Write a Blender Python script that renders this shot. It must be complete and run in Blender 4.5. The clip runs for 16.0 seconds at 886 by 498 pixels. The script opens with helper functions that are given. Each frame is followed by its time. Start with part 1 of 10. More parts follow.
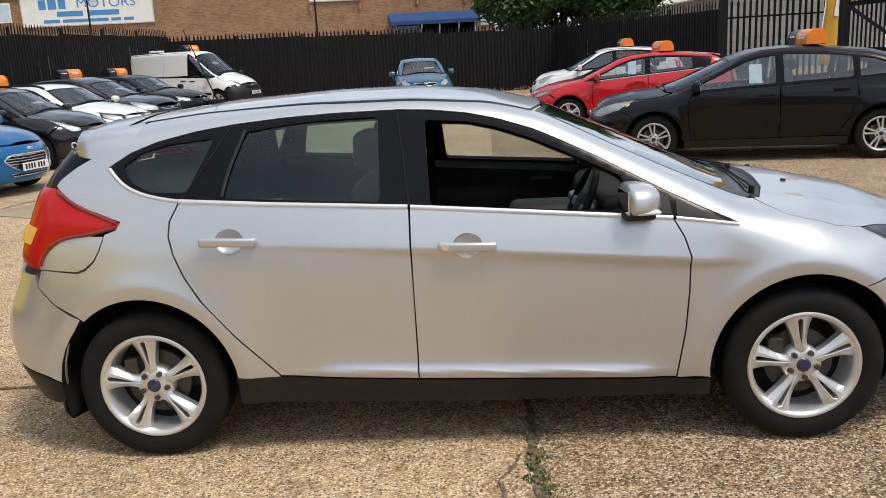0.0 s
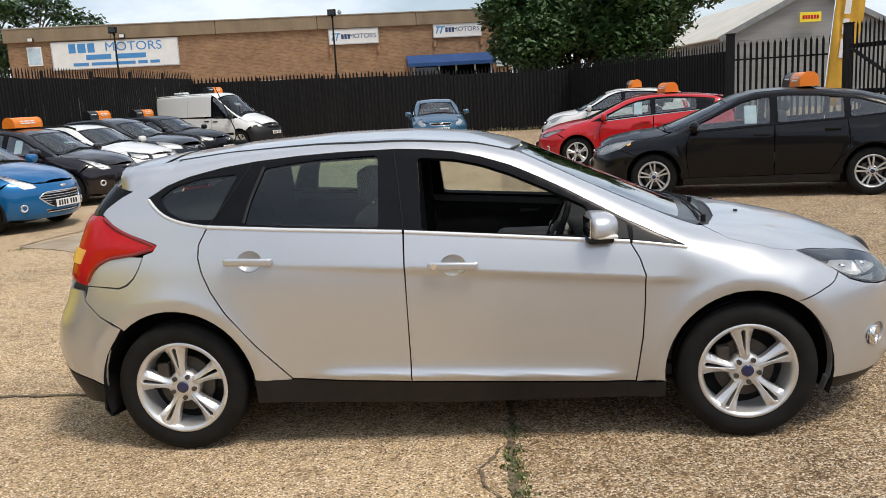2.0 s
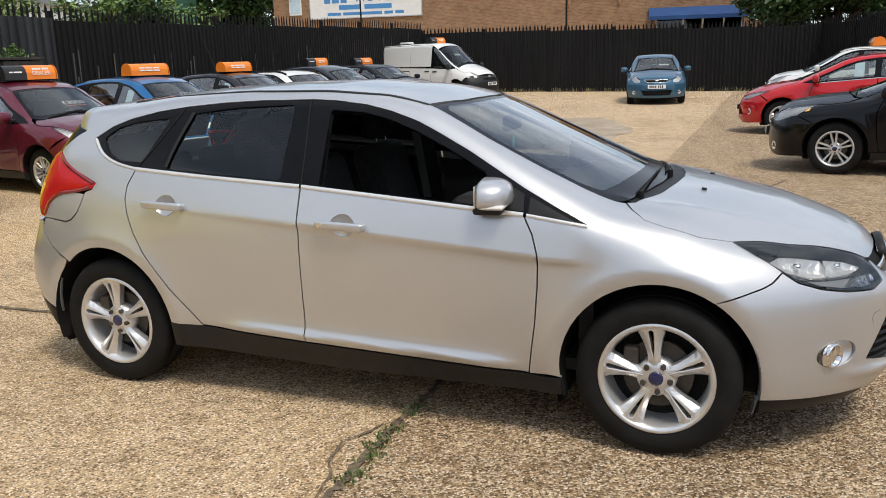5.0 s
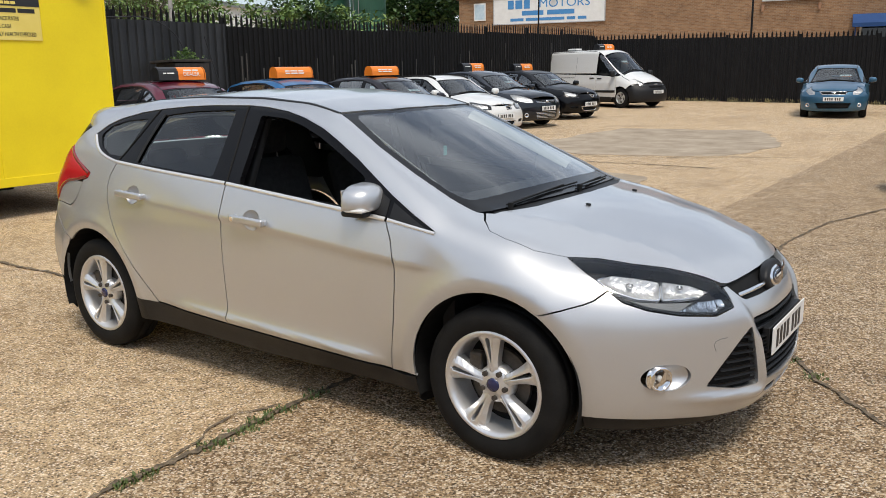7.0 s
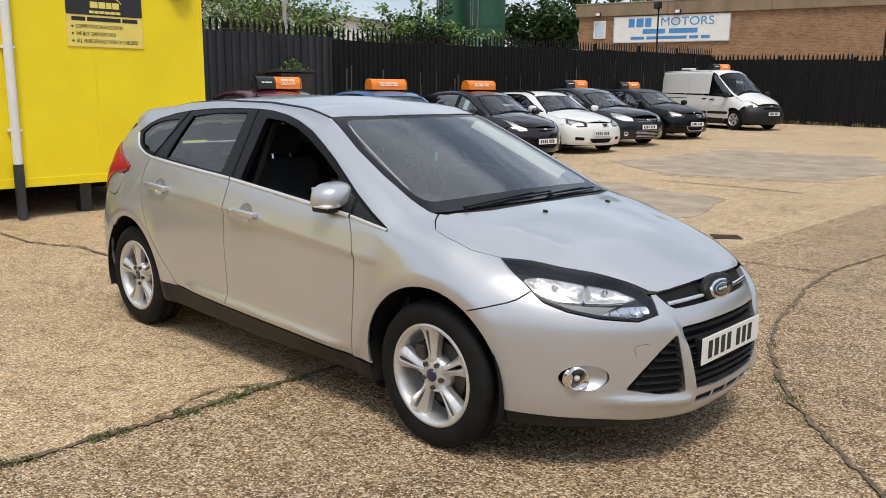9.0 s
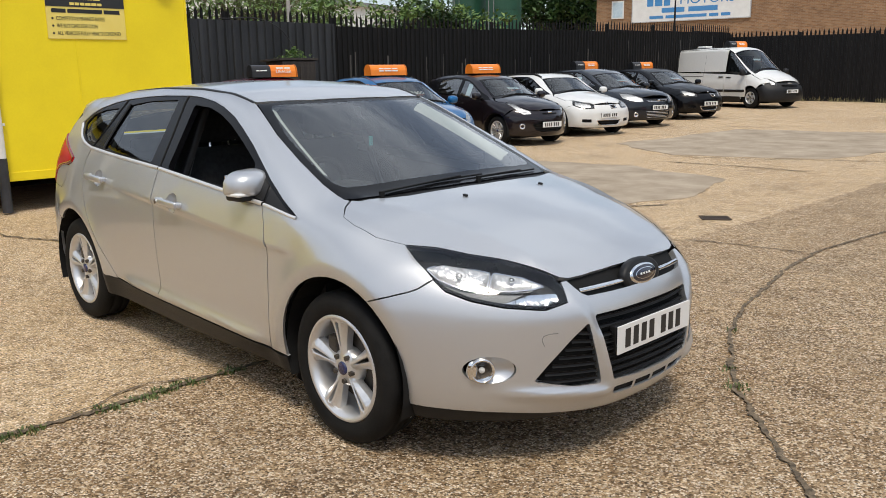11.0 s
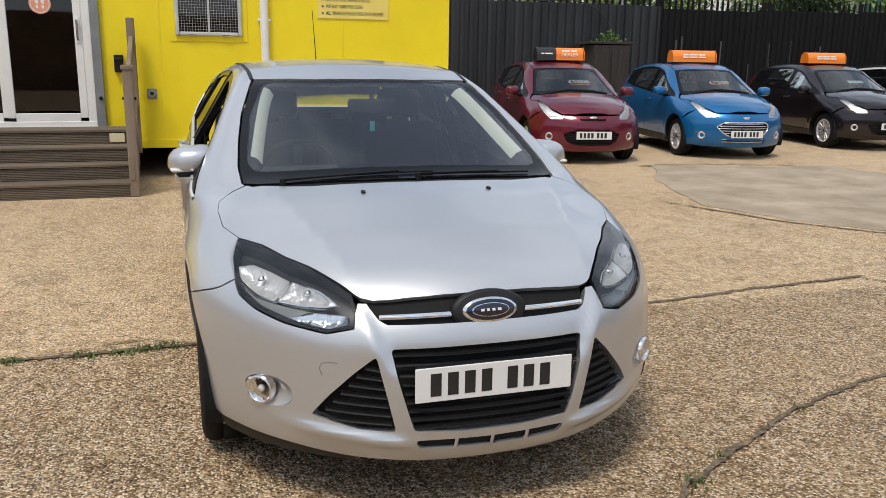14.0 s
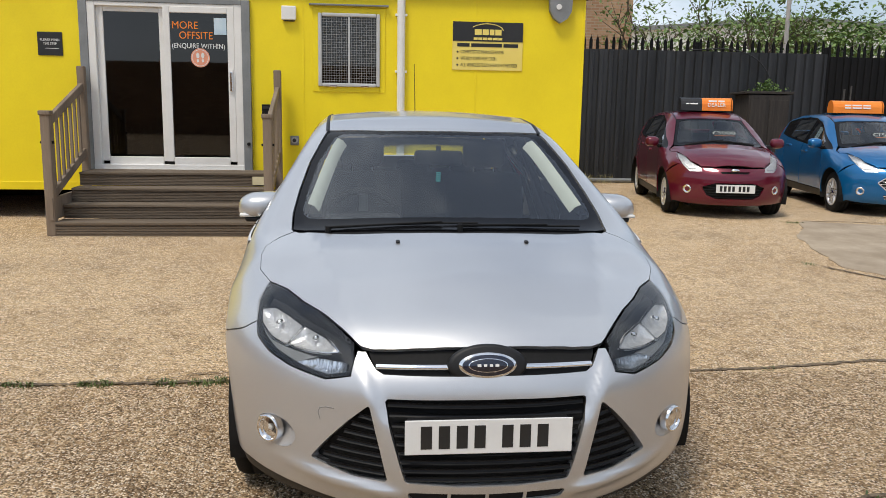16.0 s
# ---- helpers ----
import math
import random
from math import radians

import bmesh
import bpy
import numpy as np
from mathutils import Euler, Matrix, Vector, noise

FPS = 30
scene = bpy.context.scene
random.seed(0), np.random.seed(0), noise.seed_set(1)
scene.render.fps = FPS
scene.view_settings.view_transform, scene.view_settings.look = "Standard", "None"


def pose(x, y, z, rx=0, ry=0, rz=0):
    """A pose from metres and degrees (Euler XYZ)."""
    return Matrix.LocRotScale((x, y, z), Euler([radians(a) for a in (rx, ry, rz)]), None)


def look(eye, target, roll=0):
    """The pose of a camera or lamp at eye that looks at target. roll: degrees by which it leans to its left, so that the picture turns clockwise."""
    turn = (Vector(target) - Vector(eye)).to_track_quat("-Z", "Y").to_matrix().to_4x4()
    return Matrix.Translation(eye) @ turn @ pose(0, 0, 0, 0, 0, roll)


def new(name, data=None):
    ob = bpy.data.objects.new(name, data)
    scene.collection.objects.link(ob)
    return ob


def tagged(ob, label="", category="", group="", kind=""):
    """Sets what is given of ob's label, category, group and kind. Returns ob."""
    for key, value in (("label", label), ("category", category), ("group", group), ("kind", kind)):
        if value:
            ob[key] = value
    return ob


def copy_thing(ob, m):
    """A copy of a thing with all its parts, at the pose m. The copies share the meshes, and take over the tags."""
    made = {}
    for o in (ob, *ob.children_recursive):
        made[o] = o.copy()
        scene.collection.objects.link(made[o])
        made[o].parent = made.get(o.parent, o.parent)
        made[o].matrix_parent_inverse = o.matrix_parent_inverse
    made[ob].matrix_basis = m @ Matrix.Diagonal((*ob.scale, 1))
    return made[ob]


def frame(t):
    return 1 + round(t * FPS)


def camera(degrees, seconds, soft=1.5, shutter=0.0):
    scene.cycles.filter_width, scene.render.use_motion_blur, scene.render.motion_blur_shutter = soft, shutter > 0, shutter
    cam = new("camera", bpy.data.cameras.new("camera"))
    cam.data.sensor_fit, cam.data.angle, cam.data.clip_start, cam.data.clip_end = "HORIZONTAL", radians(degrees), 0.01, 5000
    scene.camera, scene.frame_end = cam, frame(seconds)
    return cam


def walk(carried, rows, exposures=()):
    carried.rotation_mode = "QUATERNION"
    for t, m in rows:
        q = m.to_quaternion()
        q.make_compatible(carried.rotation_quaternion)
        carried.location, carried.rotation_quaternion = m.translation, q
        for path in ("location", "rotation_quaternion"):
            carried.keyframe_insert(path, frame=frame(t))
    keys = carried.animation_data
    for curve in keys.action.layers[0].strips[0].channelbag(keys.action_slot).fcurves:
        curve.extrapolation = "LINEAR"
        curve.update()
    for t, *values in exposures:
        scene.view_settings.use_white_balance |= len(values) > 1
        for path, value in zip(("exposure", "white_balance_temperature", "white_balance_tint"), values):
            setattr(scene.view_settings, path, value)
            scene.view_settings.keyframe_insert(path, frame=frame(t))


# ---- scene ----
cam = camera(56.5, 16.0, soft=0.7)
PATH = [
    (0, (0.089, -3.971, 1.575), (-0.019, -2.026, 1.123), -3.1),
    (0.5, (0.172, -4.216, 1.59), (0.06, -2.264, 1.172), -2.7),
    (1, (0.181, -4.394, 1.595), (0.063, -2.435, 1.208), -2.7),
    (1.5, (0.215, -4.482, 1.601), (0.085, -2.52, 1.237), -2.9),
    (2, (0.246, -4.49, 1.602), (0.097, -2.528, 1.243), -3.2),
    (2.5, (0.258, -4.468, 1.599), (0.069, -2.512, 1.228), -3.3),
    (3, (0.432, -4.433, 1.574), (0.173, -2.488, 1.184), -3.2),
    (3.5, (0.71, -4.328, 1.558), (0.352, -2.405, 1.143), -3.0),
    (6, (2.387, -3.698, 1.507), (1.438, -1.992, 1.072), -1.2),
    (6.5, (2.712, -3.629, 1.524), (1.673, -1.975, 1.095), -1.1),
    (7, (2.938, -3.455, 1.524), (1.808, -1.859, 1.106), -0.9),
    (7.5, (3.224, -3.382, 1.521), (2.008, -1.846, 1.117), -0.5),
    (8, (3.418, -3.278, 1.494), (2.136, -1.793, 1.102), 0.1),
    (10.5, (3.788, -3.012, 1.491), (2.391, -1.635, 1.101), -0.3),
    (11, (3.862, -2.749, 1.466), (2.462, -1.382, 1.053), -0.9),
    (11.5, (3.967, -2.432, 1.455), (2.547, -1.094, 1.014), -1.2),
    (12, (4.153, -2.076, 1.448), (2.674, -0.81, 0.99), -1.3),
    (12.5, (4.205, -1.719, 1.434), (2.626, -0.583, 0.969), -1.1),
    (13, (4.309, -1.436, 1.437), (2.617, -0.474, 0.975), -0.6),
    (13.5, (4.437, -1.152, 1.454), (2.655, -0.365, 1.004), 0.6),
    (14, (4.47, -0.883, 1.453), (2.613, -0.289, 1.006), 0.8),
    (14.5, (4.503, -0.657, 1.44), (2.604, -0.215, 0.996), 1.3),
    (15, (4.577, -0.433, 1.449), (2.654, -0.099, 1.013), 1.6),
    (15.5, (4.582, -0.399, 1.481), (2.645, -0.128, 1.062), 1.6),
    (16, (4.585, -0.392, 1.485), (2.626, -0.182, 1.142), 1.0),
]
walk(cam, [(t, look(eye, target, roll)) for t, eye, target, roll in PATH], exposures=[(0, 0.15), (3.5, 0.15), (7, 0.08), (16, 0.06)])

# ---- daylight: bright thin cloud with the sun veiled behind it ----
world = bpy.data.worlds.new("sky")
scene.world = world
world.use_nodes = True
wn = world.node_tree
sky = wn.nodes.new("ShaderNodeTexSky")
sky.sky_type = "NISHITA"
sky.sun_disc = False
SUN_EL, SUN_AZ = radians(62), radians(-40)      # azimuth counted from +x towards +y
sky.sun_elevation = SUN_EL
sky.sun_rotation = radians(90) - SUN_AZ
sky.air_density, sky.dust_density, sky.ozone_density = 1.0, 1.2, 1.4
back = wn.nodes["Background"]
# hazy cloud: the sky's own colour, whitened by soft broken cloud
tc = wn.nodes.new("ShaderNodeTexCoord")
cl = wn.nodes.new("ShaderNodeTexNoise")
cl.inputs["Scale"].default_value, cl.inputs["Detail"].default_value, cl.inputs["Roughness"].default_value = 2.6, 7, 0.6
mp = wn.nodes.new("ShaderNodeMapping")
mp.inputs["Scale"].default_value = (1, 1, 2.6)
wn.links.new(tc.outputs["Generated"], mp.inputs["Vector"])
wn.links.new(mp.outputs["Vector"], cl.inputs["Vector"])
rp = wn.nodes.new("ShaderNodeValToRGB")
rp.color_ramp.elements[0].position, rp.color_ramp.elements[1].position = 0.40, 0.62
rp.color_ramp.elements[0].color, rp.color_ramp.elements[1].color = (0.25, 0.25, 0.25, 1), (0.95, 0.95, 0.95, 1)
wn.links.new(cl.outputs["Fac"], rp.inputs["Fac"])
mx = wn.nodes.new("ShaderNodeMix")
mx.data_type = "RGBA"
wn.links.new(rp.outputs["Color"], mx.inputs["Factor"])
wn.links.new(sky.outputs["Color"], mx.inputs["A"])
mx.inputs["B"].default_value = (8.0, 8.7, 9.7, 1)
wn.links.new(mx.outputs["Result"], back.inputs["Color"])
back.inputs["Strength"].default_value = 0.108
sun = new("sun", bpy.data.lights.new("sun", "SUN"))
sun.data.energy, sun.data.angle, sun.data.color = 2.35, radians(15), (1.0, 0.92, 0.80)
sun.matrix_world = look((math.cos(SUN_EL) * math.cos(SUN_AZ) * 50, math.cos(SUN_EL) * math.sin(SUN_AZ) * 50, math.sin(SUN_EL) * 50), (0, 0, 0))

# ---- materials ----
def nodes_of(name):
    m = bpy.data.materials.new(name)
    m.use_nodes = True
    return m, m.node_tree.nodes, m.node_tree.links, m.node_tree.nodes["Principled BSDF"]


def ramp(nt, fac, stops):
    r = nt.nodes.new("ShaderNodeValToRGB")
    while len(r.color_ramp.elements) < len(stops):
        r.color_ramp.elements.new(0.5)
    for e, (p, c) in zip(r.color_ramp.elements, stops):
        e.position, e.color = p, (*c, 1)
    nt.links.new(fac, r.inputs["Fac"])
    return r.outputs["Color"]


def noise_tex(nt, vec, scale, detail=4, rough=0.6, stretch=None):
    n = nt.nodes.new("ShaderNodeTexNoise")
    n.inputs["Scale"].default_value, n.inputs["Detail"].default_value, n.inputs["Roughness"].default_value = scale, detail, rough
    if stretch:
        m = nt.nodes.new("ShaderNodeMapping")
        m.inputs["Scale"].default_value = stretch
        nt.links.new(vec, m.inputs["Vector"])
        vec = m.outputs["Vector"]
    nt.links.new(vec, n.inputs["Vector"])
    return n.outputs["Fac"]


def blend(nt, fac, a, b, mode="MIX"):
    m = nt.nodes.new("ShaderNodeMix")
    m.data_type, m.blend_type = "RGBA", mode
    for key, v in (("Factor", fac), ("A", a), ("B", b)):
        if hasattr(v, "node"):
            nt.links.new(v, m.inputs[key])
        elif key == "Factor":
            m.inputs[key].default_value = v
        else:
            m.inputs[key].default_value = (*v, 1)
    return m.outputs["Result"]


def calc(nt, op, a, b=0.0, c=None):
    m = nt.nodes.new("ShaderNodeMath")
    m.operation = op
    for n, v in enumerate((a, b) if c is None else (a, b, c)):
        if hasattr(v, "node"):
            nt.links.new(v, m.inputs[n])
        else:
            m.inputs[n].default_value = v
    return m.outputs[0]


def bumped(nt, height, strength, dist, bsdf):
    b = nt.nodes.new("ShaderNodeBump")
    b.inputs["Strength"].default_value, b.inputs["Distance"].default_value = strength, dist
    nt.links.new(height, b.inputs["Height"])
    nt.links.new(b.outputs["Normal"], bsdf.inputs["Normal"])


def where(nt):
    return nt.nodes.new("ShaderNodeTexCoord").outputs["Object"]


def surf(name, c1, c2, scale=6.0, rough=0.6, metal=0.0, bump=0.0, fine=80.0, stretch=None, spread=0.12, coat=0.0, spec=0.5):
    """A worn surface: two tones over a coarse noise, a fine grain on top, roughness that varies with both."""
    m, n, l, b = nodes_of(name)
    nt = m.node_tree
    v = where(nt)
    coarse, grain = noise_tex(nt, v, scale, 5, 0.62, stretch), noise_tex(nt, v, fine, 3, 0.6, stretch)
    mixf = calc(nt, "ADD", calc(nt, "MULTIPLY", coarse, 0.75), calc(nt, "MULTIPLY", grain, 0.25))
    l.new(ramp(nt, mixf, [(0.33, c1), (0.67, c2)]), b.inputs["Base Color"])
    l.new(calc(nt, "ADD", rough - spread / 2, calc(nt, "MULTIPLY", mixf, spread)), b.inputs["Roughness"])
    b.inputs["Metallic"].default_value = metal
    b.inputs["Specular IOR Level"].default_value = spec
    b.inputs["Coat Weight"].default_value = coat
    b.inputs["Coat Roughness"].default_value = 0.04
    if bump:
        bumped(nt, grain, bump, 0.01, b)
    return m


def paint(name, c, metal=0.0, rough=0.38, flake=0.06, dusty=0.06, coat=1.0):
    """Car paint: a base coat with a faint flake and dust, under clear coat."""
    m, n, l, b = nodes_of(name)
    nt = m.node_tree
    v = where(nt)
    fl, dust = noise_tex(nt, v, 900, 2, 0.7), noise_tex(nt, v, 3.5, 6, 0.7)
    lo, hi = [x * (1 - flake) for x in c], [min(1, x * (1 + flake)) for x in c]
    col = ramp(nt, fl, [(0.3, lo), (0.7, hi)])
    dirt = calc(nt, "MULTIPLY", ramp(nt, dust, [(0.5, (0, 0, 0)), (0.8, (1, 1, 1))]), dusty)
    l.new(blend(nt, dirt, col, (0.35, 0.32, 0.27)), b.inputs["Base Color"])
    b.inputs["Metallic"].default_value, b.inputs["Roughness"].default_value = metal, rough
    b.inputs["Specular IOR Level"].default_value = 0.15
    b.inputs["Coat Weight"].default_value = coat
    l.new(calc(nt, "ADD", 0.02, calc(nt, "MULTIPLY", dust, 0.05)), b.inputs["Coat Roughness"])
    return m


def glass(name, tint, gloss=0.02, sheen=1.5):
    """A thin pane: tinted see-through with a mirror sheen that grows at a slant."""
    m, n, l, b = nodes_of(name)
    n.remove(b)
    t, g, mix, f = n.new("ShaderNodeBsdfTransparent"), n.new("ShaderNodeBsdfGlossy"), n.new("ShaderNodeMixShader"), n.new("ShaderNodeFresnel")
    f.inputs["IOR"].default_value = 1.52
    t.inputs["Color"].default_value = (*tint, 1)
    g.inputs["Roughness"].default_value = gloss
    l.new(calc(m.node_tree, "MULTIPLY", f.outputs[0], sheen), mix.inputs[0])
    l.new(t.outputs[0], mix.inputs[1])
    l.new(g.outputs[0], mix.inputs[2])
    l.new(mix.outputs[0], n["Material Output"].inputs["Surface"])
    return m


def concrete_ground():
    m, n, l, b = nodes_of("yard_concrete")
    nt = m.node_tree
    v = where(nt)
    big, mid = noise_tex(nt, v, 0.35, 5, 0.6), noise_tex(nt, v, 1.7, 7, 0.72)
    fine, grit = noise_tex(nt, v, 62, 4, 0.8), noise_tex(nt, v, 105, 3, 0.7)
    def cells(scale):
        vor = nt.nodes.new("ShaderNodeTexVoronoi")
        vor.inputs["Scale"].default_value = scale
        l.new(v, vor.inputs["Vector"])
        return vor.outputs["Color"], vor.outputs["Distance"]
    c1, d1 = cells(85)
    c2, d2 = cells(46)
    stone = ramp(nt, c1, [(0.08, (0.06, 0.036, 0.020)), (0.34, (0.25, 0.165, 0.092)), (0.58, (0.50, 0.37, 0.23)), (0.82, (0.88, 0.77, 0.60))])
    lump = ramp(nt, c2, [(0.1, (0.12, 0.078, 0.042)), (0.5, (0.35, 0.25, 0.145)), (0.85, (0.56, 0.45, 0.30))])
    stone = blend(nt, 0.25, stone, lump)
    paste = ramp(nt, fine, [(0.30, (0.15, 0.097, 0.052)), (0.42, (0.40, 0.29, 0.168)), (0.53, (0.60, 0.455, 0.28)), (0.66, (0.80, 0.66, 0.47))])
    sep = nt.nodes.new("ShaderNodeSeparateXYZ")
    l.new(v, sep.inputs[0])
    # coarser, browner exposed stone on the slabs past the long joint
    past = calc(nt, "GREATER_THAN", sep.outputs[0], 0.24)
    worn = calc(nt, "MULTIPLY_ADD", past, 0.42, calc(nt, "ADD", 0.16, calc(nt, "MULTIPLY", ramp(nt, mid, [(0.40, (0, 0, 0)), (0.66, (1, 1, 1))]), 0.45)))
    worn = calc(nt, "MINIMUM", worn, 1.0)
    col = blend(nt, worn, paste, stone)
    col = blend(nt, 0.6, col, ramp(nt, big, [(0.3, (0.70, 0.64, 0.57)), (0.55, (1, 1, 1)), (0.75, (1.0, 0.93, 0.82))]), "MULTIPLY")
    stain = ramp(nt, noise_tex(nt, v, 0.9, 7, 0.72), [(0.53, (0, 0, 0)), (0.72, (0.5, 0.5, 0.5))])
    col = blend(nt, stain, col, (0.17, 0.13, 0.09))
    clot = ramp(nt, noise_tex(nt, v, 17, 5, 0.75), [(0.33, (0.60, 0.55, 0.50)), (0.5, (1, 1, 1)), (0.68, (1.16, 1.13, 1.08))])
    col = blend(nt, 0.85, col, clot, "MULTIPLY")
    smear = ramp(nt, noise_tex(nt, v, 4.2, 7, 0.75), [(0.36, (0.66, 0.62, 0.58)), (0.52, (1, 1, 1))])
    col = blend(nt, 0.8, col, smear, "MULTIPLY")
    pits = ramp(nt, grit, [(0.36, (0.10, 0.075, 0.05)), (0.455, (1, 1, 1))])
    col = blend(nt, 0.9, col, pits, "MULTIPLY")
    # popped-out holes and pale pebbles showing singly
    c3, d3 = cells(58)
    hole = calc(nt, "MULTIPLY", calc(nt, "LESS_THAN", d3, 0.36), calc(nt, "GREATER_THAN", c3, 0.50))
    col = blend(nt, calc(nt, "MULTIPLY", hole, 0.88), col, (0.10, 0.072, 0.046))
    c4, d4 = cells(92)
    peb = calc(nt, "MULTIPLY", calc(nt, "LESS_THAN", d4, 0.42), calc(nt, "GREATER_THAN", c4, 0.60))
    col = blend(nt, calc(nt, "MULTIPLY", peb, 0.70), col, (0.86, 0.78, 0.66))
    col = blend(nt, calc(nt, "MULTIPLY", past, 0.55), col, (0.86, 0.82, 0.78), "MULTIPLY")
    col = blend(nt, 1.0, col, (1.26, 1.22, 1.18), "MULTIPLY")
    l.new(col, b.inputs["Base Color"])
    b.inputs["Roughness"].default_value = 0.9
    b.inputs["Specular IOR Level"].default_value = 0.2
    h = calc(nt, "ADD", calc(nt, "MULTIPLY", fine, 0.5), calc(nt, "MULTIPLY", grit, 0.3))
    h = calc(nt, "SUBTRACT", h, calc(nt, "MULTIPLY", d1, calc(nt, "MULTIPLY_ADD", past, 0.5, 0.15)))
    # tamped ridges across the slabs past the joint
    wv = nt.nodes.new("ShaderNodeTexWave")
    wv.bands_direction = "Y"
    wv.inputs["Scale"].default_value, wv.inputs["Distortion"].default_value, wv.inputs["Detail"].default_value = 6.0, 11.0, 4.0
    l.new(v, wv.inputs["Vector"])
    h = calc(nt, "ADD", h, calc(nt, "MULTIPLY", wv.outputs["Fac"], calc(nt, "MULTIPLY", past, 0.24)))
    bumped(nt, h, 1.0, 0.020, b)
    return m


def brick_wall_mat(name, c1, c2, mortar):
    m, n, l, b = nodes_of(name)
    nt = m.node_tree
    v = nt.nodes.new("ShaderNodeTexCoord").outputs["Object"]
    # the courses run along whichever wall they are on
    sep, mp = nt.nodes.new("ShaderNodeSeparateXYZ"), nt.nodes.new("ShaderNodeCombineXYZ")
    l.new(v, sep.inputs[0])
    l.new(calc(nt, "ADD", sep.outputs[0], sep.outputs[1]), mp.inputs[0])
    l.new(sep.outputs[2], mp.inputs[1])
    br = nt.nodes.new("ShaderNodeTexBrick")
    br.inputs["Scale"].default_value = 1.0
    br.inputs["Brick Width"].default_value, br.inputs["Row Height"].default_value, br.inputs["Mortar Size"].default_value = 0.225, 0.075, 0.006
    br.inputs["Color1"].default_value, br.inputs["Color2"].default_value, br.inputs["Mortar"].default_value = (*c1, 1), (*c2, 1), (*mortar, 1)
    l.new(mp.outputs[0], br.inputs["Vector"])
    patch = noise_tex(nt, v, 0.8, 6, 0.7)
    col = blend(nt, 0.7, br.outputs["Color"], ramp(nt, patch, [(0.3, (0.55, 0.5, 0.45)), (0.7, (1.1, 1.05, 1.0))]), "MULTIPLY")
    l.new(col, b.inputs["Base Color"])
    b.inputs["Roughness"].default_value = 0.9
    bumped(nt, br.outputs["Fac"], -0.4, 0.01, b)
    return m


def leaf_mat(name, c1, c2):
    m, n, l, b = nodes_of(name)
    nt = m.node_tree
    g = nt.nodes.new("ShaderNodeNewGeometry")
    l.new(ramp(nt, g.outputs["Random Per Island"], [(0.0, c1), (1.0, c2)]), b.inputs["Base Color"])
    b.inputs["Roughness"].default_value = 0.55
    b.inputs["Subsurface Weight"].default_value = 0.0
    return m


GROUND = concrete_ground()
PATCH = surf("trowelled_concrete", (0.25, 0.193, 0.130), (0.47, 0.385, 0.285), 1.6, 0.9, bump=0.4, fine=70)
CRACK = surf("joint_dirt", (0.030, 0.022, 0.014), (0.30, 0.225, 0.145), 34, 0.95, bump=0.8, fine=110)
YELLOW = surf("yellow_cladding", (0.80, 0.62, 0.003), (0.90, 0.72, 0.006), 1.2, 0.5, bump=0.08, fine=45, spread=0.2)
BLACKFENCE = surf("black_fence_paint", (0.0035, 0.0035, 0.004), (0.011, 0.0105, 0.0105), 1.6, 0.6, spec=0.22, bump=0.1, stretch=(3, 3, 0.25), fine=25)
GREYFENCE = surf("weathered_dark_sheet", (0.014, 0.015, 0.0165), (0.040, 0.042, 0.046), 1.3, 0.5, spec=0.4, bump=0.12, stretch=(3, 3, 0.2), fine=25)
STREAK = surf("bare_streaks", (0.025, 0.024, 0.022), (0.10, 0.092, 0.08), 5, 0.7, stretch=(2, 2, 0.2))
BRICK = brick_wall_mat("brown_brick", (0.36, 0.215, 0.115), (0.25, 0.135, 0.07), (0.34, 0.28, 0.21))
BRICK2 = brick_wall_mat("buff_brick", (0.46, 0.30, 0.185), (0.36, 0.21, 0.125), (0.42, 0.36, 0.28))
PARAPET = surf("stained_parapet", (0.17, 0.125, 0.08), (0.30, 0.23, 0.15), 0.9, 0.9, bump=0.2, stretch=(1, 1, 0.4), fine=20)
WHITE = surf("white_paint", (0.70, 0.70, 0.68), (0.80, 0.80, 0.78), 3, 0.45, spread=0.15)
UPVC = surf("white_plastic_frame", (0.70, 0.69, 0.66), (0.80, 0.79, 0.76), 4, 0.35)
GREYFRAME = surf("grey_metal_frame", (0.16, 0.17, 0.175), (0.24, 0.25, 0.255), 4, 0.45)
DECK = surf("weathered_decking", (0.085, 0.062, 0.042), (0.185, 0.145, 0.105), 3, 0.85, bump=0.5, stretch=(1, 0.12, 1), fine=60)
CUPBOARD = surf("weathered_dark_board", (0.018, 0.015, 0.013), (0.055, 0.045, 0.038), 4, 0.85, bump=0.4, stretch=(3, 3, 0.2), fine=40)
POSTWOOD = surf("weathered_post", (0.14, 0.105, 0.075), (0.27, 0.21, 0.155), 4, 0.85, bump=0.4, stretch=(1, 1, 0.1), fine=60)
BLACK = surf("matt_black", (0.005, 0.005, 0.005), (0.013, 0.013, 0.013), 5, 0.75, spec=0.25)
TRIM = surf("black_plastic_trim", (0.007, 0.007, 0.0075), (0.015, 0.015, 0.016), 20, 0.5, bump=0.1, fine=300, spec=0.35)
GLOSSBLACK = surf("gloss_black_pillar", (0.004, 0.004, 0.005), (0.008, 0.008, 0.009), 6, 0.18, coat=0.0, spec=0.16)
RUBBER = surf("tyre_rubber", (0.006, 0.006, 0.006), (0.015, 0.0145, 0.014), 9, 0.75, bump=0.15, fine=120, spec=0.2)
ALLOY = surf("silver_alloy", (0.66, 0.66, 0.66), (0.76, 0.76, 0.76), 8, 0.30, metal=0.7, spread=0.15)
